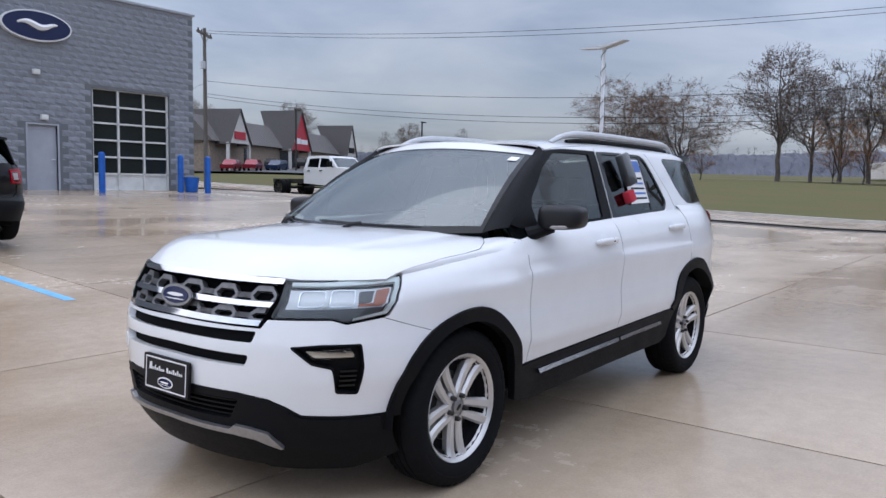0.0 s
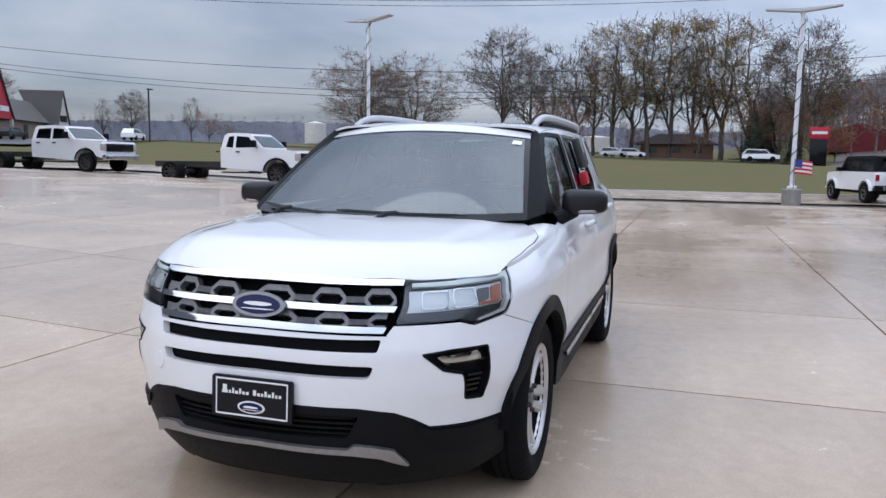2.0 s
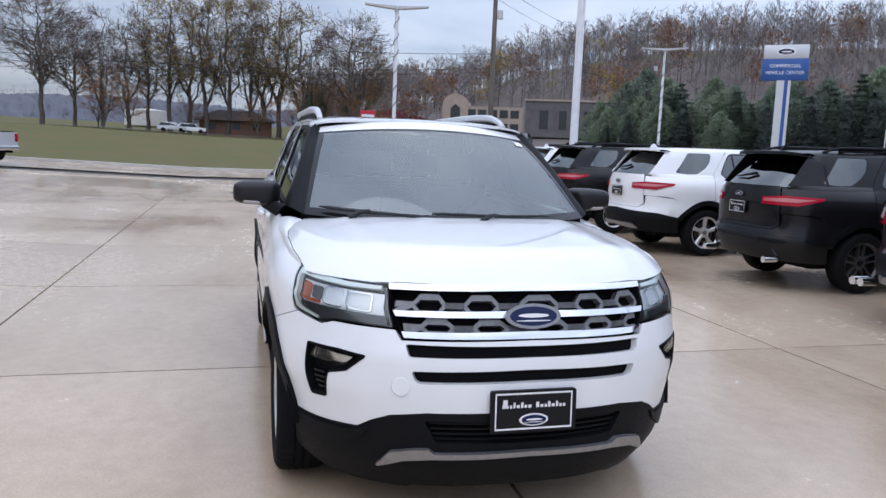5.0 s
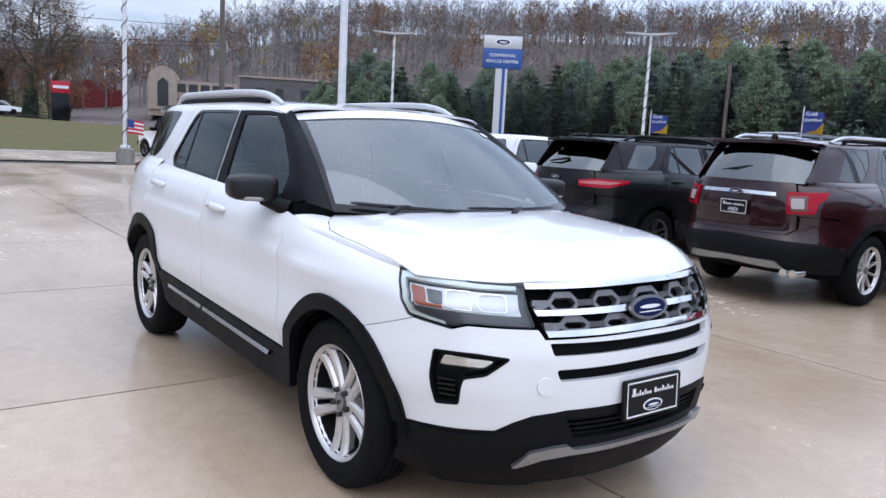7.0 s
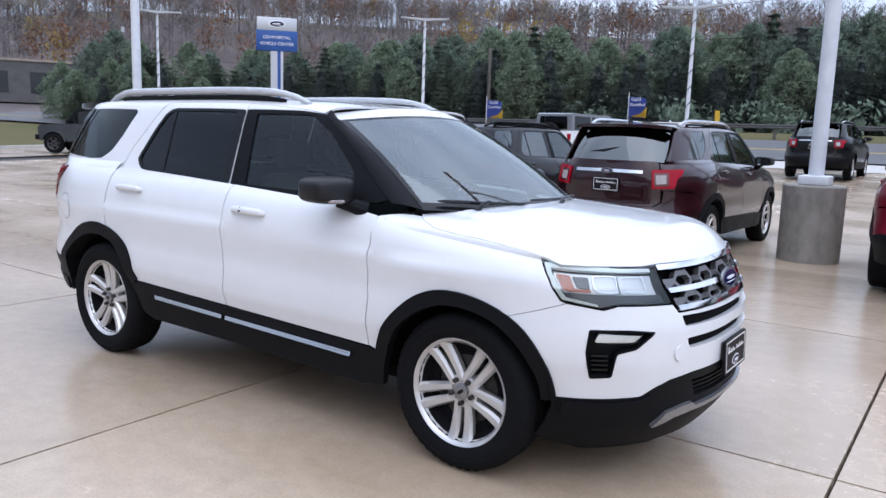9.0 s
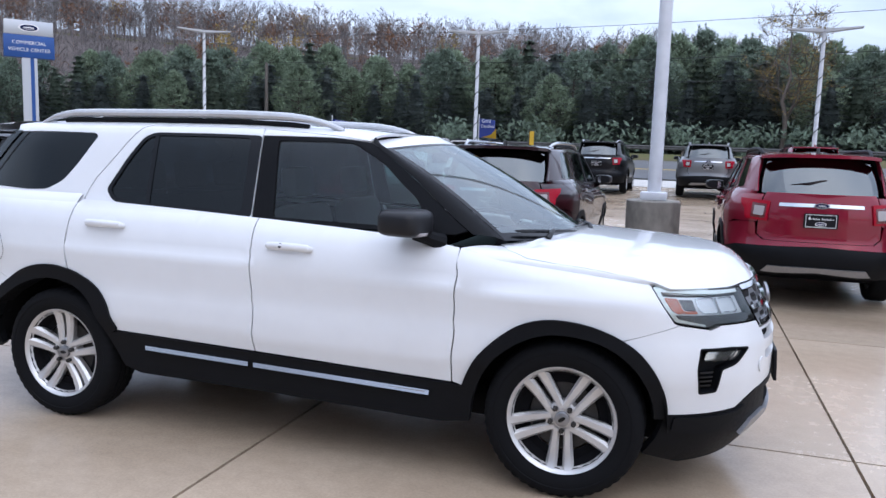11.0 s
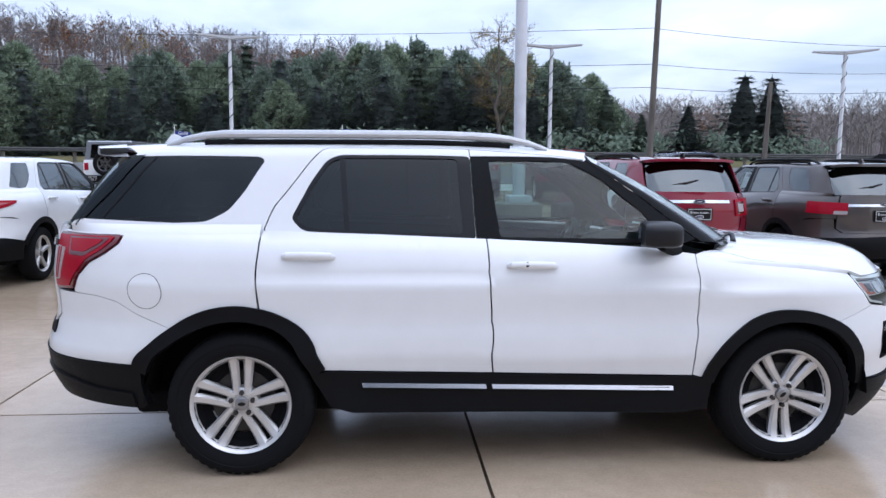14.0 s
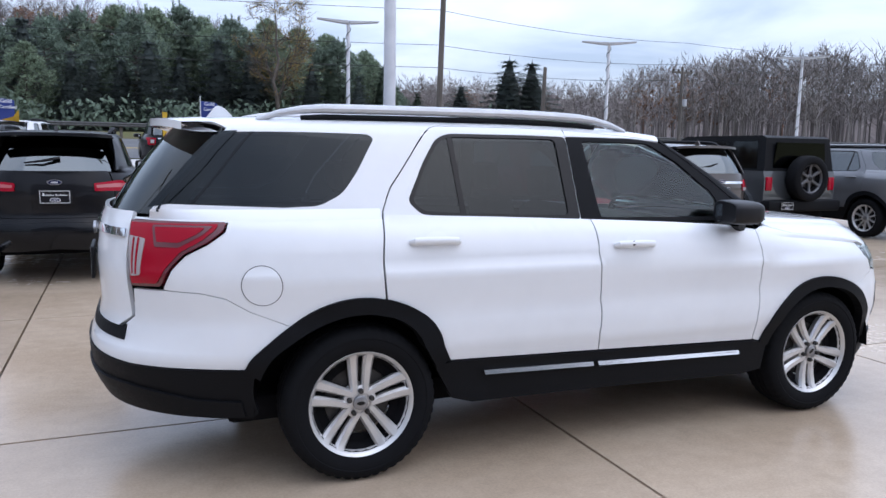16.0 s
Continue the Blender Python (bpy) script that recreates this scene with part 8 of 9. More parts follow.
# ---- trees ----
def leafy(m, share=0.4):
    """Lets part of the light through leaves and needles."""
    nt = m.node_tree
    b = nt.nodes["Principled BSDF"]
    out = nt.nodes["Material Output"]
    tl = nt.nodes.new("ShaderNodeBsdfTranslucent")
    nt.links.new(b.inputs["Base Color"].links[0].from_socket, tl.inputs["Color"])
    mx = nt.nodes.new("ShaderNodeMixShader")
    mx.inputs[0].default_value = share
    nt.links.new(b.outputs[0], mx.inputs[1])
    nt.links.new(tl.outputs[0], mx.inputs[2])
    nt.links.new(mx.outputs[0], out.inputs["Surface"])
    return m


M_leafyellow = grain(mat("yellow_autumn_leaves", (0.36, 0.26, 0.09), rough=0.8, spec=0.2), 0.8, 0.3, coords="World", island=0.4)
M_leafbrown = grain(mat("russet_leaves", (0.22, 0.13, 0.085), rough=0.8, spec=0.2), 0.8, 0.3, coords="World", island=0.4)
M_leafdull = grain(mat("dull_brown_leaves", (0.16, 0.095, 0.075), rough=0.8, spec=0.2), 0.8, 0.3, coords="World", island=0.4)
M_leafrust = grain(mat("rust_orange_leaves", (0.33, 0.145, 0.05), rough=0.8, spec=0.2), 0.8, 0.3, coords="World", island=0.4)
M_twig = grain(mat("bare_twigs", (0.16, 0.135, 0.12), rough=0.9, spec=0.1), 0.5, 0.3, coords="World", island=0.35)
M_needle = grain(mat("dark_green_needles", (0.205, 0.262, 0.200), rough=0.85, spec=0.15), 0.6, 0.2, coords="World", island=0.3)
M_needleblue = grain(mat("blue_green_needles", (0.245, 0.295, 0.285), rough=0.85, spec=0.15), 0.6, 0.2, coords="World", island=0.3)
M_needlelight = grain(mat("mid_green_needles", (0.260, 0.325, 0.220), rough=0.85, spec=0.15), 0.6, 0.2, coords="World", island=0.3)

for m_ in (M_leafyellow, M_leafbrown, M_leafdull, M_leafrust, M_needle, M_needleblue, M_needlelight):
    leafy(m_, 0.5)


class Wood:
    def __init__(self, seed):
        self.r = random.Random(seed)
        self.v, self.f = [], []
        self.tips = []

    def limb(self, pts, r0, r1, n):
        base = len(self.v)
        m = len(pts)
        for i, p in enumerate(pts):
            d = (pts[min(i + 1, m - 1)] - pts[max(i - 1, 0)]).normalized()
            a = Vector((0, 0, 1)) if abs(d.z) < 0.8 else Vector((1, 0, 0))
            u = d.cross(a).normalized()
            w = u.cross(d)
            q = r0 + (r1 - r0) * i / (m - 1)
            for k in range(n):
                t = 2 * math.pi * k / n
                self.v.append(p + (u * math.cos(t) + w * math.sin(t)) * q)
        for i in range(m - 1):
            for k in range(n):
                self.f.append((base + i * n + k, base + i * n + (k + 1) % n, base + (i + 1) * n + (k + 1) % n, base + (i + 1) * n + k))

    def grow(self, p, d, length, rad, level, most, kids, spread, reach=1.0):
        r = self.r
        pts = [p]
        n = (6, 3, 2, 1)[min(level, 3)]
        for i in range(n):
            d = (d + Vector((r.uniform(-1, 1), r.uniform(-1, 1), r.uniform(-0.3, 0.6))) * (0.06 if level == 0 else 0.2)).normalized()
            p = p + d * length / n
            pts.append(p)
        self.limb(pts, rad, rad * (0.55 if level else 0.5), 6 if level == 0 else 4 if level == 1 else 3)
        if level >= most:
            self.tips.append((pts[-1], d))
            self.tips.append((pts[-2], d))
            return
        for k in range(kids[level]):
            f = r.uniform(0.2, 1.0)
            i = min(int(f * n), n - 1)
            q = pts[i] + (pts[i + 1] - pts[i]) * (f * n - i)
            a = r.uniform(0, 2 * math.pi)
            s = spread * r.uniform(0.6, 1.2)
            side = Vector((math.cos(a), math.sin(a), r.uniform(-0.1, 0.4)))
            nd = (d * (1 - s * 0.5) + side * s).normalized()
            if nd.z < -0.1:
                nd.z = abs(nd.z)
            self.grow(q, nd, length * r.uniform(0.45, 0.72) * (1.15 - 0.55 * f) * (reach if level == 0 else 1.0), rad * r.uniform(0.30, 0.46), level + 1, most, kids, spread, reach)


def leaves(tips, seed, per, size, spread):
    r = random.Random(seed)
    v, f = [], []
    for p, d in tips:
        for _ in range(per):
            c = p + Vector((r.gauss(0, spread), r.gauss(0, spread), r.gauss(0, spread * 0.7)))
            a = Vector((r.uniform(-1, 1), r.uniform(-1, 1), r.uniform(-1, 1))).normalized() * size * r.uniform(0.6, 1.3)
            b = Vector((r.uniform(-1, 1), r.uniform(-1, 1), r.uniform(-1, 1))).normalized() * size * r.uniform(0.5, 1.0)
            o = len(v)
            v += [c - a, c + b * 0.6, c + a, c - b * 0.6]
            f.append((o, o + 1, o + 2, o + 3))
    return v, f


def broad_tree(name, label, seed, h, wide, base, top, fork, stems, sides, leaf, n_leaf):
    """A broadleaf tree: a trunk that forks into stems, side limbs that fill a domed crown, boughs, fine twigs and what leaves are left.

    wide: crown radius over height; base, top: heights (0 to 1) where the crown begins and is widest; fork: where the stems part."""
    w = Wood(seed)
    r = w.r

    def rim(f):
        q = (f - top) / ((top - base) if f < top else (1.02 - top))
        return h * wide * math.sqrt(max(0.0, 1 - min(1.0, abs(q)) ** 2.2))

    def curve(p, d, e, n, bend):
        """From p, leaving along d, to e."""
        ln = (e - p).length
        c = p + d.normalized() * ln * 0.5
        pts = []
        for i in range(n + 1):
            t = i / n
            q = p * (1 - t) ** 2 + c * 2 * t * (1 - t) + e * t * t
            pts.append(q + Vector((r.gauss(0, 1), r.gauss(0, 1), r.gauss(0, 0.6))) * bend * ln * (0 if i in (0, n) else 1))
        return pts

    def along(pts, t):
        g = t * (len(pts) - 1)
        i = min(int(g), len(pts) - 2)
        return pts[i].lerp(pts[i + 1], g - i), (pts[i + 1] - pts[i]).normalized()

    r0 = h * 0.017
    foot, head = Vector((0, 0, -0.3)), Vector((r.gauss(0, 0.012) * h, r.gauss(0, 0.012) * h, fork * h))
    w.limb(curve(foot, Vector((0, 0, 1)), head, 4, 0.015), r0 * 1.15, r0 * 0.85, 7)
    ph = r.uniform(0, 6.28)
    for k in range(stems):
        a = ph + 2 * math.pi * k / stems + r.uniform(-0.4, 0.4)
        ft = r.uniform(0.80, 0.93) if k else 0.985
        rad = rim(ft) * r.uniform(0.55, 0.95) if k else 0.0
        end = Vector((rad * math.cos(a), rad * math.sin(a), ft * h))
        start = foot.lerp(head, 1 - 0.35 * r.random() if k else 1.0)
        stem = curve(start, Vector((math.cos(a) * 0.5, math.sin(a) * 0.5, 1)) if k else Vector((0, 0, 1)), end, 8, 0.02)
        rs = r0 * (0.78 if k == 0 else r.uniform(0.42, 0.62))
        w.limb(stem, rs, rs * 0.12, 5)
        for _ in range(sides):
            t = r.uniform(0.06, 0.97)
            p, d = along(stem, t)
            b_ = math.atan2(p.y, p.x) + r.gauss(0, 1.1) if p.xy.length > 0.03 * h else r.uniform(0, 6.28)
            out = Vector((math.cos(b_), math.sin(b_), 0))
            fe = min(0.97, max(base, p.z / h + r.uniform(0.02, 0.20) * (1.1 - t * 0.6)))
            e = Vector((0, 0, fe * h)) + out * rim(fe) * r.uniform(0.72, 1.06)
            reach = (e - p).length
            if reach > 0.42 * h:
                e = p + (e - p) * (0.42 * h / reach)
            side = curve(p, out + d * 0.8, e, 5, 0.035)
            rr = rs * (1 - t * 0.85) * r.uniform(0.28, 0.5)
            w.limb(side, rr, rr * 0.2, 4)
            ln = (e - p).length
            for _ in range(5):
                q, dd = along(side, r.uniform(0.25, 1.0))
                nd = (dd + Vector((r.gauss(0, 1), r.gauss(0, 1), r.gauss(0.25, 0.6))) * 0.62).normalized()
                e2 = q + nd * (0.05 * h + ln * r.uniform(0.12, 0.30))
                bough = curve(q, (nd + dd).normalized(), e2, 3, 0.05)
                w.limb(bough, max(rr * 0.38, h * 0.0011), h * 0.0006, 3)
                w.tips += [(bough[1], nd), (bough[2], nd), (bough[3], nd)]
    t = thing(name, label, "tree")
    link_mesh("trunk", w.v, w.f, M_bark, t, "grey-brown trunk and bare limbs")
    v, f = [], []
    for p, d in w.tips:
        for _ in range(3):
            e = p + (d + Vector((r.uniform(-1, 1), r.uniform(-1, 1), r.uniform(-0.4, 0.9))) * 0.75).normalized() * r.uniform(0.025, 0.06) * h
            sd = Vector((r.uniform(-1, 1), r.uniform(-1, 1), r.uniform(-0.3, 0.3))).normalized() * 0.0014 * h
            o = len(v)
            v += [p - sd, p + sd, e]
            f.append((o, o + 1, o + 2))
    tagged(link_mesh("twig_haze", v, f, M_twig, t, "bare twigs", smooth=False), kind="stuff")
    if leaf and n_leaf:
        some = [w.tips[r.randrange(len(w.tips))] for _ in range(n_leaf // 4)]
        v, f = leaves(some, seed + 1, 4, 0.0070 * h, 0.022 * h)
        link_mesh("crown", v, f, leaf, t, "thin remaining autumn leaves", smooth=False)
    return t


def conifer(name, label, seed, h, width, needles, droop=0.25, ragged=0.2, power=0.85, whorls=17):
    """A spruce: tiers of boughs round a straight trunk, each a flat fan of side twigs with small needle tufts."""
    r = random.Random(seed)
    t = thing(name, label, "tree")
    w = Wood(seed)
    w.limb([Vector((0, 0, -0.5)), Vector((0, 0, h * 0.5)), Vector((0, 0, h))], h * 0.018, 0.01, 6)
    v, f, nn = [], [], []

    def tuft(c, d, sz, n):
        a = d.cross(Vector((0, 0, 1)))
        a = a.normalized() if a.length > 1e-3 else Vector((1, 0, 0))
        o = len(v)
        v.extend([c - d * sz * 0.4 + a * sz * 0.22, c - d * sz * 0.4 - a * sz * 0.22, c + d * sz])
        f.append((o, o + 1, o + 2))
        nn.extend([n, n, n])

    for i in range(whorls):
        fz = max(0.0, (i + r.uniform(-0.2, 0.2)) / whorls) ** 0.92
        z0 = h * (0.03 + 0.96 * fz)
        ln = width * (1 - min(1, fz)) ** power * r.uniform(0.88, 1.08) + 0.10
        n = max(5, int(9 * (1 - fz) + 5))
        ph = r.uniform(0, 6.28)
        for k in range(n):
            a = ph + 2 * math.pi * k / n + r.uniform(-0.2, 0.2)
            l2 = ln * r.uniform(1 - ragged, 1 + ragged * 0.6)
            d = Vector((math.cos(a), math.sin(a), 0))
            s = Vector((-d.y, d.x, 0))
            m = max(4, int(l2 / 0.20))
            for j in range(1, m + 1):
                q = j / m
                c = d * l2 * q + Vector((0, 0, z0 - droop * l2 * q * q + 0.12 * l2 * q ** 4))
                half = 0.55 * l2 * (1 - q) ** 0.7 * min(1, 3 * q) + 0.10
                for sgn in (-1, 1):
                    for g in range(2):
                        e = c + s * sgn * half * (g + r.uniform(0.1, 0.9)) / 2 + Vector((0, 0, -0.10 * half + r.uniform(-0.07, 0.07)))
                        dr = (d * r.uniform(0.5, 1) + s * sgn * r.uniform(0.2, 1) + Vector((0, 0, r.uniform(-0.5, 0.35)))).normalized()
                        tuft(e, dr, r.uniform(0.26, 0.46), tuple((d * 0.6 + Vector((r.uniform(-0.9, 0.9), r.uniform(-0.9, 0.9), r.uniform(0.1, 1.1)))).normalized()))
    # the dense inside of the crown
    core_n, rings = 14, 24
    o = len(v)
    for i in range(rings):
        fz = i / (rings - 1)
        for k in range(core_n):
            rad = (width * (1 - fz) ** power * 0.46 + 0.03) * r.uniform(0.8, 1.1)
            a = 2 * math.pi * (k + 0.5 * (i % 2)) / core_n
            p = Vector((rad * math.cos(a), rad * math.sin(a), h * (0.02 + 0.94 * fz) + r.uniform(-0.1, 0.1)))
            v.append(p)
            nn.append(tuple((Vector((p.x, p.y, 0)).normalized() * 0.8 + Vector((0, 0, 0.5))).normalized()))
    for i in range(rings - 1):
        for k in range(core_n):
            q = (k + 1) % core_n
            f.append((o + i * core_n + k, o + i * core_n + q, o + (i + 1) * core_n + q, o + (i + 1) * core_n + k))
    link_mesh("trunk", w.v, w.f, M_bark, t)
    link_mesh("crown", v, f, needles, t, "tiered needle branches", normals=nn)
    return t


def pine(name, label, seed, h, width, needles, lobes=70, tufts=150):
    """A pine with a soft, lumpy crown: many rounded sprays of long needles on upturned boughs, and a few leaders on top."""
    r = random.Random(seed)
    t = thing(name, label, "tree")
    w = Wood(seed)
    w.limb([Vector((0, 0, -0.5)), Vector((0.1, 0, h * 0.5)), Vector((0, 0, h * 0.97))], h * 0.02, 0.015, 6)
    v, f, nn = [], [], []
    for i in range(lobes):
        fz = (i + r.random()) / lobes
        rad = width * (0.25 + 0.75 * math.sin(math.pi * min(1, 0.18 + 0.60 * (1 - fz) ** 0.8))) * (1 - fz ** 4)
        a = i * 2.39996 + r.uniform(-0.4, 0.4)
        b = rad * r.uniform(0.55, 1.0)
        c = Vector((b * math.cos(a), b * math.sin(a), h * (0.05 + 0.90 * fz)))
        w.limb([Vector((0, 0, c.z - 0.35 * b)), c], 0.05, 0.015, 3)
        big_ = 0.62 * width / 3.0 * r.uniform(0.75, 1.4) * (1.1 - 0.45 * fz)
        for _ in range(tufts):
            q = Vector((r.gauss(0, 1), r.gauss(0, 1), r.gauss(0, 1))).normalized()
            p = c + Vector((q.x * big_ * 1.15, q.y * big_ * 1.15, q.z * big_ * 0.85)) * r.uniform(0.72, 1.08)
            d = (q + Vector((r.uniform(-0.6, 0.6), r.uniform(-0.6, 0.6), r.uniform(0.0, 0.9)))).normalized()
            sd = d.cross(Vector((r.uniform(-1, 1), r.uniform(-1, 1), r.uniform(-1, 1)))).normalized()
            sz = r.uniform(0.16, 0.30)
            o = len(v)
            v += [p + sd * sz * 0.24, p - sd * sz * 0.24, p + d * sz]
            f.append((o, o + 1, o + 2))
            m_ = tuple((q * 0.8 + Vector((math.cos(a) * 0.3, math.sin(a) * 0.3, 0.45))).normalized())
            nn += [m_, m_, m_]
    for k in range(7):
        p0 = Vector((r.uniform(-0.5, 0.5), r.uniform(-0.5, 0.5), h * r.uniform(0.84, 0.93)))
        for j in range(26):
            p = p0 + Vector((r.uniform(-0.05, 0.05), r.uniform(-0.05, 0.05), h * 0.10 * j / 26))
            d = Vector((r.uniform(-1, 1), r.uniform(-1, 1), r.uniform(0.4, 1.2))).normalized()
            sd = d.cross(Vector((0.3, 0.5, 0.7))).normalized()
            o = len(v)
            v += [p + sd * 0.04, p - sd * 0.04, p + d * 0.22]
            f.append((o, o + 1, o + 2))
            nn += [tuple(d)] * 3
    link_mesh("trunk", w.v, w.f, M_bark, t)
    link_mesh("crown", v, f, needles, t, "soft lumpy needle crown", normals=nn)
    return t


def place(proto, x, y, s=1.0, turn=0.0, zoff=0.0, sz=None):
    m = Matrix.Translation((x, y, max(ground_z(x, y), far_z(x, y)) + zoff)) @ pose(0, 0, 0, 0, 0, turn)
    c = copy_thing(proto, m)
    c.scale = (s, s, sz or s)
    return c


rt = random.Random(21)
spruces = [conifer("spruce_tree", "blue-green spruce with drooping tiered branches", 11, 7.6, 3.1, M_needleblue, 0.30, 0.15, 0.80),
           conifer("spruce_tree", "dark green spruce tree with a ragged outline", 12, 8.0, 3.0, M_needle, 0.24, 0.30, 0.75),
           pine("pine_tree", "dense mid-green pine beside the road", 13, 8.4, 2.9, M_needlelight),
           pine("pine_tree", "tall dark pine with a lumpy crown", 14, 8.4, 2.6, M_needle, 60, 150)]
for i, p in enumerate(spruces):
    a = radians((100, 118, 92, 108)[i])
    d = (60, 62, 66, 66)[i]
    p.location = (d * math.cos(a) + 0.5, d * math.sin(a) - 4, max(ground_z(d * math.cos(a), d * math.sin(a) - 4), 1.5))
for az in range(74, 152, 2):
    for row in range(3):
        a = radians(az + rt.uniform(-0.9, 0.9) + 0.7 * row)
        d = 58 + 6 * row + rt.uniform(-2, 2)
        if az > 136:
            d += (az - 136) * 0.9
        x, y = 0.5 + d * math.cos(a), -4 + d * math.sin(a)
        el = interp(az, (74, 77, 83, 89.5, 96, 101, 105, 109, 115, 121, 128, 136, 141, 146, 151), (5.2, 8.0, 8.5, 9.1, 8.1, 8.4, 7.4, 7.3, 7.6, 7.4, 6.8, 5.6, 5.4, 5.9, 3.4))
        want = 1.6 + d * math.tan(radians(el)) - max(ground_z(x, y), far_z(x, y))
        want *= rt.uniform(0.62, 0.85) if row == 0 else rt.uniform(0.8, 1.0) if row < 2 else rt.uniform(0.92, 1.06)
        k = rt.choice((1, 2, 2, 3, 3)) if row else rt.choice((0, 0, 0, 1, 2))
        h0 = (7.6, 8.0, 8.4, 8.4)[k]
        place(spruces[k], x, y, max(0.55, want / h0) * rt.uniform(0.95, 1.15), rt.uniform(0, 360), -0.2, want / h0)
for az, el, d in ((64.1, 6.6, 64), (67.7, 4.6, 60), (62.4, 6.4, 66)):
    a = radians(az)
    x, y = -2.6 + d * math.cos(a), -5 + d * math.sin(a)
    want = 1.6 + d * math.tan(radians(el)) - max(ground_z(x, y), far_z(x, y))
    place(spruces[0], x, y, want / 7.6 * (1.35 if el > 5 else 1.5), rt.uniform(0, 360), -0.2, want / 7.6)

# tall broadleaf trees beyond the verge
big = [broad_tree("oak_tree", "broad oak with sparse brown leaves", 31, 15.0, 0.60, 0.10, 0.40, 0.17, 8, 22, M_leafbrown, 15000),
       broad_tree("maple_tree", "tall maple with ascending limbs and few dull leaves", 32, 20.0, 0.38, 0.10, 0.34, 0.30, 5, 26, M_leafdull, 4500),
       broad_tree("cottonwood_tree", "tall tree with thinning yellow autumn leaves", 33, 23.0, 0.24, 0.26, 0.64, 0.26, 4, 20, M_leafyellow, 4000),
       broad_tree("ash_tree", "tall almost leafless tree with upright limbs", 34, 22.0, 0.21, 0.30, 0.66, 0.22, 4, 18, M_leafdull, 900)]
spots = [(0, 203.9, 7.4, 118), (0, 200.0, 7.1, 121), (1, 193.6, 9.3, 128), (1, 191.6, 7.4, 134), (3, 189.9, 8.0, 138), (3, 188.2, 8.2, 140), (1, 187.0, 7.6, 142), (2, 185.6, 9.7, 138), (3, 184.3, 9.6, 141), (2, 183.1, 10.1, 138), (2, 181.7, 10.2, 140), (3, 180.2, 9.4, 141), (2, 178.2, 10.3, 138), (3, 179.2, 9.4, 143), (2, 176.6, 9.4, 137), (3, 175.2, 7.6, 142), (1, 173.1, 9.0, 131), (2, 172.2, 7.6, 134), (1, 220.0, 4.3, 175), (3, 216.1, 3.9, 170), (3, 221.8, 3.6, 180), (1, 228.5, 5.6, 190), (1, 235.0, 5.4, 195)]
for n, (k, az, el, d) in enumerate(spots):
    a = radians(az)
    x, y = 3.7 + d * math.cos(a), 1.0 + d * math.sin(a)
    z = max(ground_z(x, y), far_z(x, y))
    want = 1.55 + d * math.tan(radians(el)) - z
    h0 = (15.0, 20.0, 23.0, 22.0)[k]
    s = want / h0
    if not any(n2 < n and spots[n2][0] == k for n2 in range(n)):
        big[k].matrix_basis = Matrix.Translation((x, y, z))
        big[k].scale = (s, s, s)
    else:
        place(big[k], x, y, s, rt.uniform(0, 360))
# undergrowth, orange saplings and shrubs below them
shrub = broad_tree("sapling_tree", "small tree with rust-orange autumn leaves", 35, 7.0, 0.40, 0.08, 0.42, 0.12, 5, 10, M_leafrust, 5200)
shrub.location = (-124, -22, far_z(-124, -22))
for az, el, d in ((189.9, 5.2, 126), (188.4, 4.2, 128), (198.6, 3.2, 130), (202.5, 2.8, 132), (179.6, 3.4, 134), (176.8, 4.4, 130), (174.4, 4.6, 132), (172.4, 4.8, 128), (184.2, 3.2, 138), (214.9, 3.3, 150), (213.6, 2.4, 150), (171.0, 3.0, 140)):
    a = radians(az)
    x, y = 3.7 + d * math.cos(a), 1.0 + d * math.sin(a)
    want = 1.55 + d * math.tan(radians(el)) - max(ground_z(x, y), far_z(x, y))
    place(shrub, x, y, max(0.4, want / 7.0), rt.uniform(0, 360))
tall_yellow = place(big[2], 6.1, 50.1, 0.42, 40)
for az, d, s in ((176.0, 128, 1.0), (173.5, 126, 0.8), (175.2, 136, 1.2)):
    a = radians(az)
    place(spruces[1], 3.7 + d * math.cos(a), 1 + d * math.sin(a), s, 30)


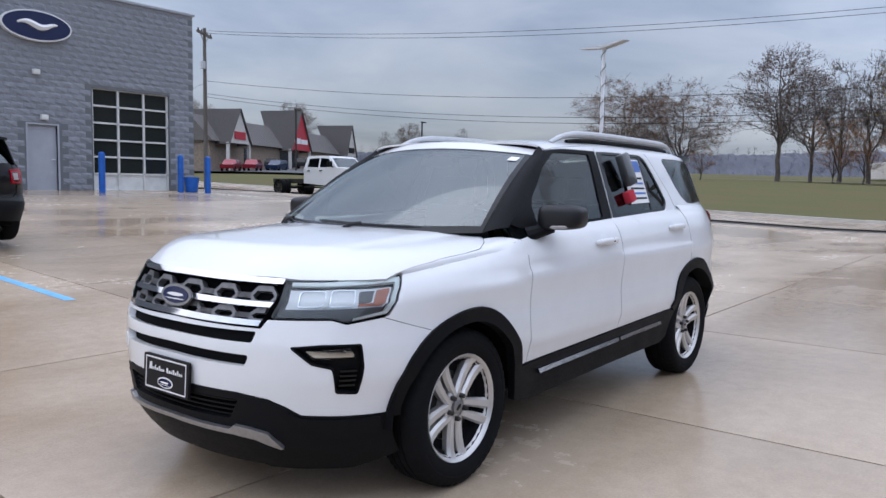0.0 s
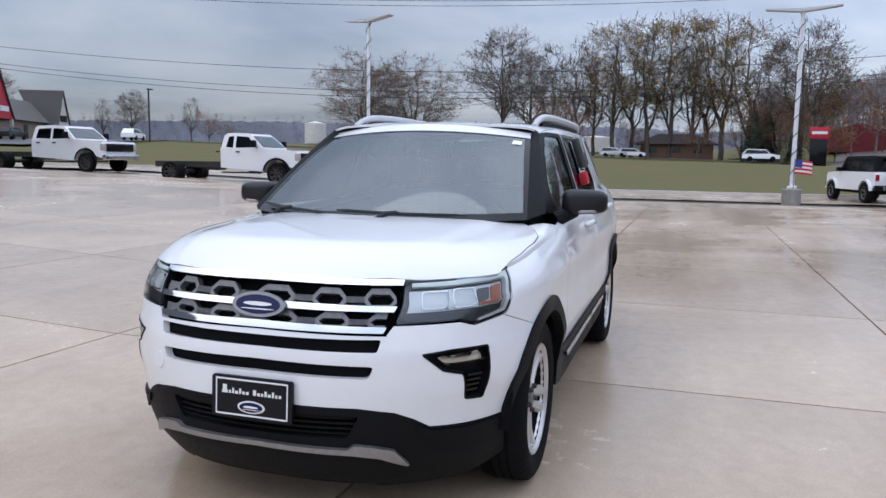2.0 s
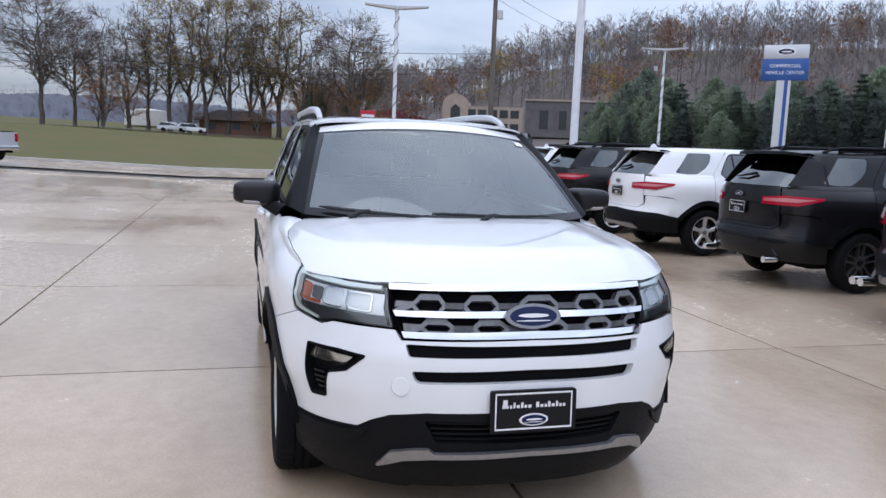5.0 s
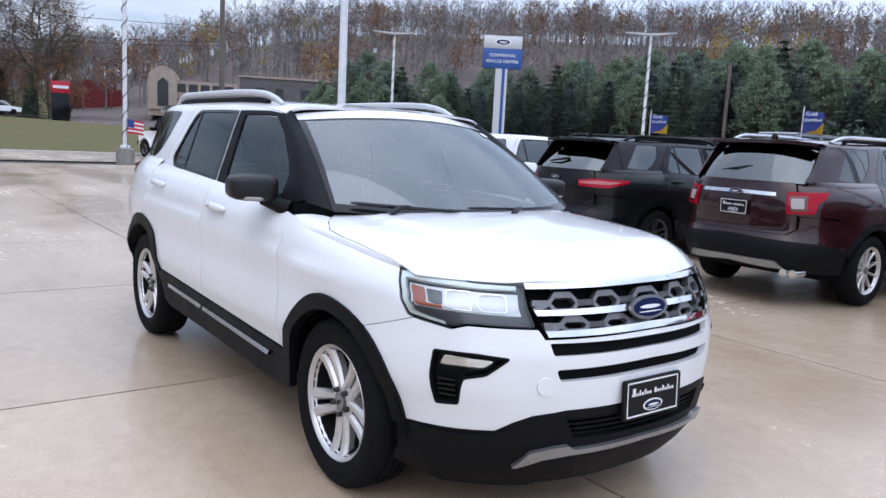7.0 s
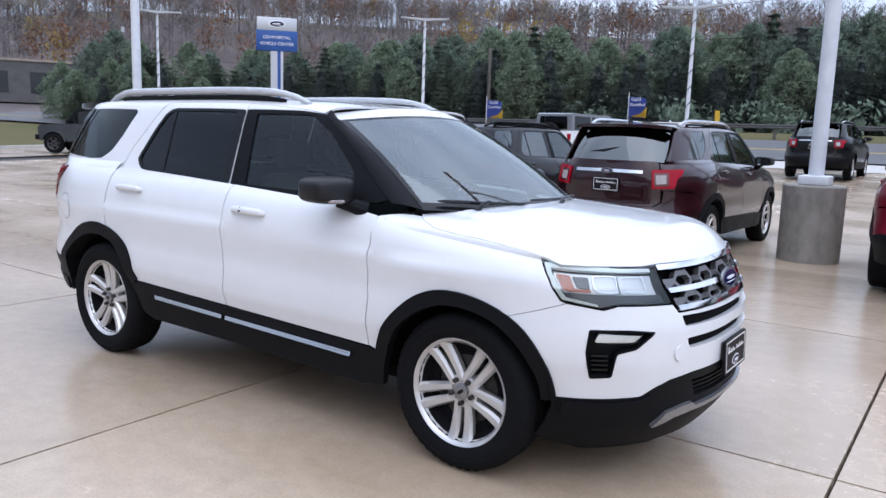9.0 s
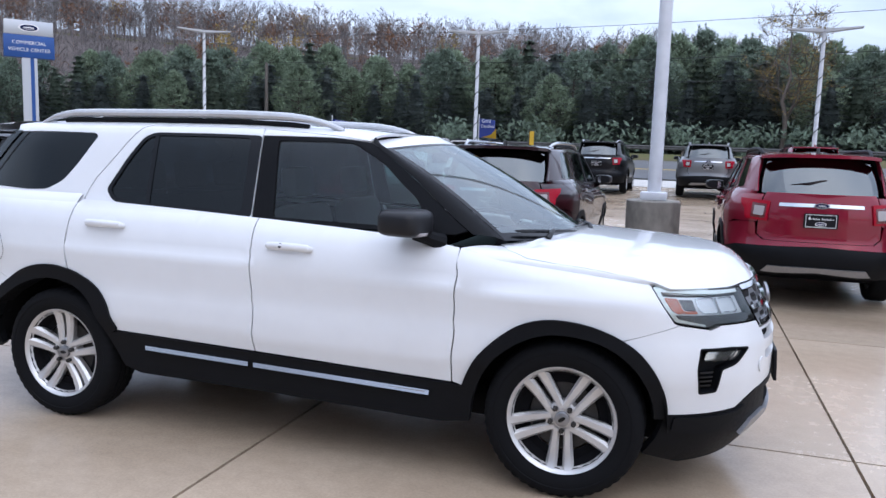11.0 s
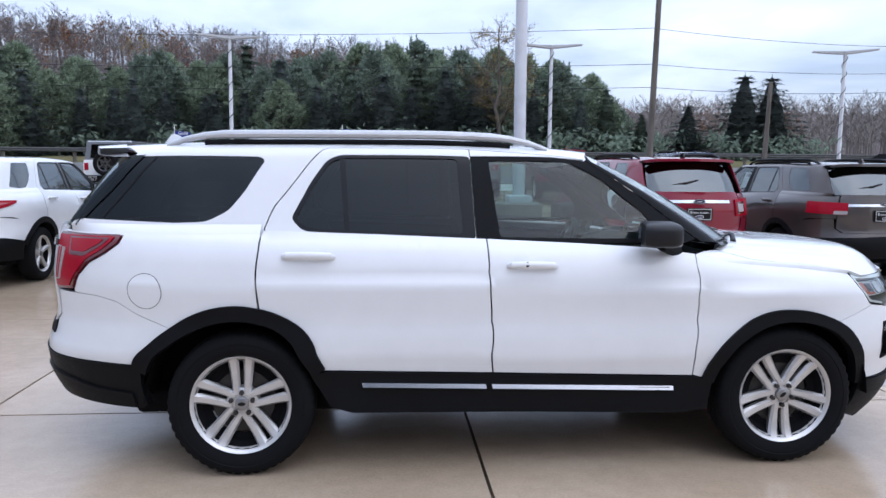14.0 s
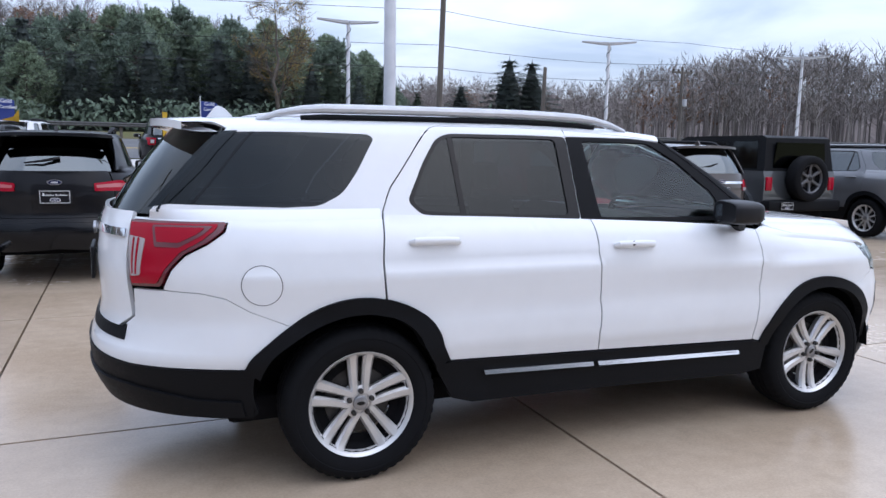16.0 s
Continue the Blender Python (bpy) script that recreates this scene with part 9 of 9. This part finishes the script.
# wooded hills: thousands of leafless trees as one sheet of woodland
def wood_template(seed, h):
    """A light leafless tree: a trunk, limbs and twigs as thin spikes."""
    r = random.Random(seed)
    v, f = [], []

    def spike(p, e, w0, n=3):
        d = (e - p).normalized()
        a = d.cross(Vector((0, 0, 1)) if abs(d.z) < 0.9 else Vector((1, 0, 0))).normalized()
        b = a.cross(d)
        o = len(v)
        for k in range(n):
            t = 2 * math.pi * k / n
            v.append(p + (a * math.cos(t) + b * math.sin(t)) * w0)
        v.append(e)
        for k in range(n):
            f.append((o + k, o + (k + 1) % n, o + n))

    def blade(p, e, w0):
        s = Vector((r.uniform(-1, 1), r.uniform(-1, 1), r.uniform(-0.3, 0.3))).normalized() * w0
        o = len(v)
        v.extend([p - s, p + s, e])
        f.append((o, o + 1, o + 2))

    tip = Vector((r.uniform(-0.6, 0.6), r.uniform(-0.6, 0.6), h))
    spike(Vector((0, 0, -0.6)), tip, h * 0.013, 4)
    for _ in range(11):
        g = r.uniform(0.28, 0.95)
        p = tip * g
        a = r.uniform(0, 6.28)
        ln = h * (0.42 - 0.30 * g) * r.uniform(0.7, 1.25)
        d = Vector((math.cos(a), math.sin(a), r.uniform(0.5, 1.5))).normalized()
        e = p + d * ln
        spike(p, e, h * 0.0052)
        for _ in range(5):
            q = p + (e - p) * r.uniform(0.25, 1.0)
            d2 = (d + Vector((r.uniform(-1, 1), r.uniform(-1, 1), r.uniform(-0.3, 0.9))) * 0.8).normalized()
            e2 = q + d2 * ln * r.uniform(0.25, 0.55)
            blade(q, e2, 0.05)
            for _ in range(2):
                q2 = q + (e2 - q) * r.uniform(0.3, 1.0)
                blade(q2, q2 + (d2 + Vector((r.uniform(-1, 1), r.uniform(-1, 1), r.uniform(-0.3, 0.8))) * 0.9).normalized() * r.uniform(0.5, 1.3), 0.045)
    return np.array([tuple(p) for p in v]), [], f


def woodland(name, label, spots_, templates, material):
    V, F = [], []
    o = 0
    for x, y, z, s, a, k in spots_:
        tv, tq, tt = templates[k]
        c, sn = math.cos(a), math.sin(a)
        R = np.array([[c, sn, 0], [-sn, c, 0], [0, 0, 1]])
        V.append((tv * s) @ R + np.array([x, y, z]))
        F += [tuple(i + o for i in q) for q in tq] + [tuple(i + o for i in q) for q in tt]
        o += len(tv)
    me = bpy.data.meshes.new(name)
    me.from_pydata(np.concatenate(V).tolist(), [], F)
    me.materials.append(material)
    return tagged(new(name, me), label, "woodland", kind="stuff")


def leafy_template(seed, h):
    v, q, f = wood_template(seed, h)
    r = random.Random(seed)
    tips = []
    for _ in range(48):
        a, z = r.uniform(0, 6.28), r.uniform(0.4, 1.0)
        rr = h * 0.30 * math.sin(math.pi * (z - 0.25) / 0.95) * r.uniform(0.4, 1.0)
        tips.append((Vector((rr * math.cos(a), rr * math.sin(a), h * z)), None))
    lv, lf = leaves(tips, seed, 4, 0.46, 0.75)
    n = len(v)
    return np.concatenate([v, np.array([tuple(p) for p in lv])]), [], f + [tuple(i + n for i in w) for w in lf]


temps = [wood_template(50 + k, 12.0) for k in range(5)]
ltemps = [leafy_template(70 + k, 10.0) for k in range(3)]
bare_s, rust_s, gold_s, far_s, east_s = [], [], [], [], []
rw_ = random.Random(5)
for n in range(3000):
    a = rw_.uniform(76, 176)
    d = 100 + 165 * math.sqrt(rw_.random())
    x, y = d * math.cos(radians(a)), d * math.sin(radians(a))
    if d < 150 and a > 140:
        continue
    z = far_z(x, y)
    item = (x, y, z, rw_.uniform(0.6, 1.15), rw_.uniform(0, 6.28))
    q = rw_.random()
    if q < 0.88:
        bare_s.append((*item, rw_.randrange(5)))
    elif q < 0.985:
        rust_s.append((*item, rw_.randrange(3)))
    else:
        gold_s.append((*item, rw_.randrange(3)))
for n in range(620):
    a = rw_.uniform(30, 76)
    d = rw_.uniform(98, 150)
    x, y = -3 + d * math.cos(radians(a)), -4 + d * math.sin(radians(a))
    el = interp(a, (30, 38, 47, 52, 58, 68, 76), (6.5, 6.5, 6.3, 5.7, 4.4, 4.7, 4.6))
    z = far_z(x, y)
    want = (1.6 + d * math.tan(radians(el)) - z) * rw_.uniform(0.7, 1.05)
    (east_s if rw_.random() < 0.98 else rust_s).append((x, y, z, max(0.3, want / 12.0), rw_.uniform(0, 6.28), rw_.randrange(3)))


def ridge_z(a, d):
    """Height of the low wooded ridge beyond the fields."""
    top = interp(a, (172, 178, 188, 196, 206, 214, 222, 232, 240), (13, 12, 14.5, 13.0, 14.8, 14.2, 12.5, 11, 9))
    return far_z(d * math.cos(radians(a)), d * math.sin(radians(a))) + top * ease(d, 398, 432)


for n in range(520):
    a = rw_.uniform(176, 236)
    d = rw_.uniform(402, 436)
    x, y = d * math.cos(radians(a)), d * math.sin(radians(a))
    far_s.append((x, y, ridge_z(a, d) - 1.5, rw_.uniform(0.25, 0.5), rw_.uniform(0, 6.28), rw_.randrange(3)))
# grey-brown lightened, so that the colour carries the haze on the hill
M_hilltwig = grain(mat("grey_brown_woodland", (0.185, 0.168, 0.164), rough=0.9, spec=0.1), 0.03, 0.35, coords="World", island=0.3)
woodland("hill_woodland", "leafless grey-brown wood on the hillside", bare_s, temps, M_hilltwig)
# haze is put into this colour: paler than the hillside wood
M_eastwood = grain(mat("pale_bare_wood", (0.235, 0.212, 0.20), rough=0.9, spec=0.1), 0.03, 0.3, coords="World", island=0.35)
woodland("roadside_woodland", "leafless wood beyond the parked cars, coloured paler for haze", east_s, temps, M_eastwood)
# distance haze is mixed into this blue-grey colour
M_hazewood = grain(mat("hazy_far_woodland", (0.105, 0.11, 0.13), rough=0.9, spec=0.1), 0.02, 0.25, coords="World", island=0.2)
rr_ = random.Random(8)
cols, rws = 260, 10
ridge_v = []
for j in range(rws):
    d = 398 + 5.0 * j
    for i in range(cols):
        a = 172 + 68 * i / (cols - 1)
        ridge_v.append((d * math.cos(radians(a)), d * math.sin(radians(a)), ridge_z(a, d) + rr_.uniform(-0.9, 0.9) * (1 if j else 0)))
ridge_f = [(j * cols + i, j * cols + i + 1, (j + 1) * cols + i + 1, (j + 1) * cols + i) for j in range(rws - 1) for i in range(cols - 1)]
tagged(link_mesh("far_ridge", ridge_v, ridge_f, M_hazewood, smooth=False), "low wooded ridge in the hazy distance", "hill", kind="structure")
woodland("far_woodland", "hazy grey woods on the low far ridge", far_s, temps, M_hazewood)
woodland("russet_woodland", "russet trees scattered through the hillside wood", rust_s, ltemps, M_leafbrown)
woodland("golden_woodland", "golden autumn trees among the hillside wood", gold_s, ltemps, M_leafyellow)
# tone raised towards the twigs, to colour in the low contrast of haze
M_litter = grain(mat("leaf_litter", (0.135, 0.115, 0.108), rough=0.95, spec=0.1), 0.05, 0.4, second=1.0, coords="World")
# leaf-covered slopes under the woods
vv, ff = [], []
na, nr = 60, 24
for i in range(nr):
    d = 92 + 640 * (i / (nr - 1)) ** 1.6
    for k in range(na):
        a = radians(30 + 206 * k / (na - 1))
        x, y = d * math.cos(a), d * math.sin(a)
        deg = math.degrees(a)
        lift = 0.25 if (deg < 170 and d > 96) or d > 380 else -1.0
        vv.append((x, y, far_z(x, y) + lift))
for i in range(nr - 1):
    for k in range(na - 1):
        ff.append((i * na + k, i * na + k + 1, (i + 1) * na + k + 1, (i + 1) * na + k))
tagged(link_mesh("wood_floor", vv, ff, M_litter), "brown leaf litter on the wooded slopes", "ground", kind="structure")
# guard rail beyond the side road
M_railgrey = grain(mat("weathered_galvanised_steel", (0.10, 0.10, 0.10), rough=0.7, metal=0.3), 6, 0.2)
gr_ = thing("guard_rail", "weathered steel guard rail beside the road", "guard rail")
bm = bmesh.new()
pts = [(x, 41.0 - 0.01 * x, ground_z(x, 41.0 - 0.01 * x) + 0.48) for x in range(-60, 61, 4)]
for dz in (0.0, 0.12):
    tube(bm, [(p[0], p[1], p[2] + dz) for p in pts], 0.07, 6)
part("rail", bm, M_railgrey, gr_)
for p in pts:
    bm = bmesh.new()
    box(bm, p[0] - 0.08, p[0] + 0.08, p[1] + 0.06, p[1] + 0.2, p[2] - 0.9, p[2] + 0.15)
    part("post", bm, M_wood, gr_, smooth=0)


# the brushy bank behind the bare trees across the road
vv, ff = [], []
rb_ = random.Random(15)
cols, rws = 150, 8
for j in range(rws):
    d = 152 + 4.0 * j
    for i in range(cols):
        a = 26 + 54 * i / (cols - 1)
        x, y = -3 + d * math.cos(radians(a)), -4 + d * math.sin(radians(a))
        vv.append((x, y, far_z(x, y) + 9.0 * ease(j, 0, rws - 1) + rb_.uniform(-0.7, 0.7) * (1 if j else 0)))
for j in range(rws - 1):
    for i in range(cols - 1):
        ff.append((j * cols + i, j * cols + i + 1, (j + 1) * cols + i + 1, (j + 1) * cols + i))
tagged(link_mesh("near_bank", vv, ff, M_litter, smooth=False), "brown brushy bank behind the bare trees", "hill", kind="structure")
# low brush along the foot of the conifers
tips = []
for n in range(520):
    x = rb_.uniform(-46, 30)
    y = 51.5 + rb_.uniform(-2.5, 2.5) - 0.04 * abs(x)
    tips.append((Vector((x, y, ground_z(x, y) + rb_.uniform(0.1, 1.5))), None))
v, f = leaves(tips, 91, 16, 0.26, 0.5)
brush = link_mesh("roadside_brush", v, f, M_needle, smooth=False)
tagged(brush, "low dark brush along the foot of the conifers", "brush", kind="stuff")
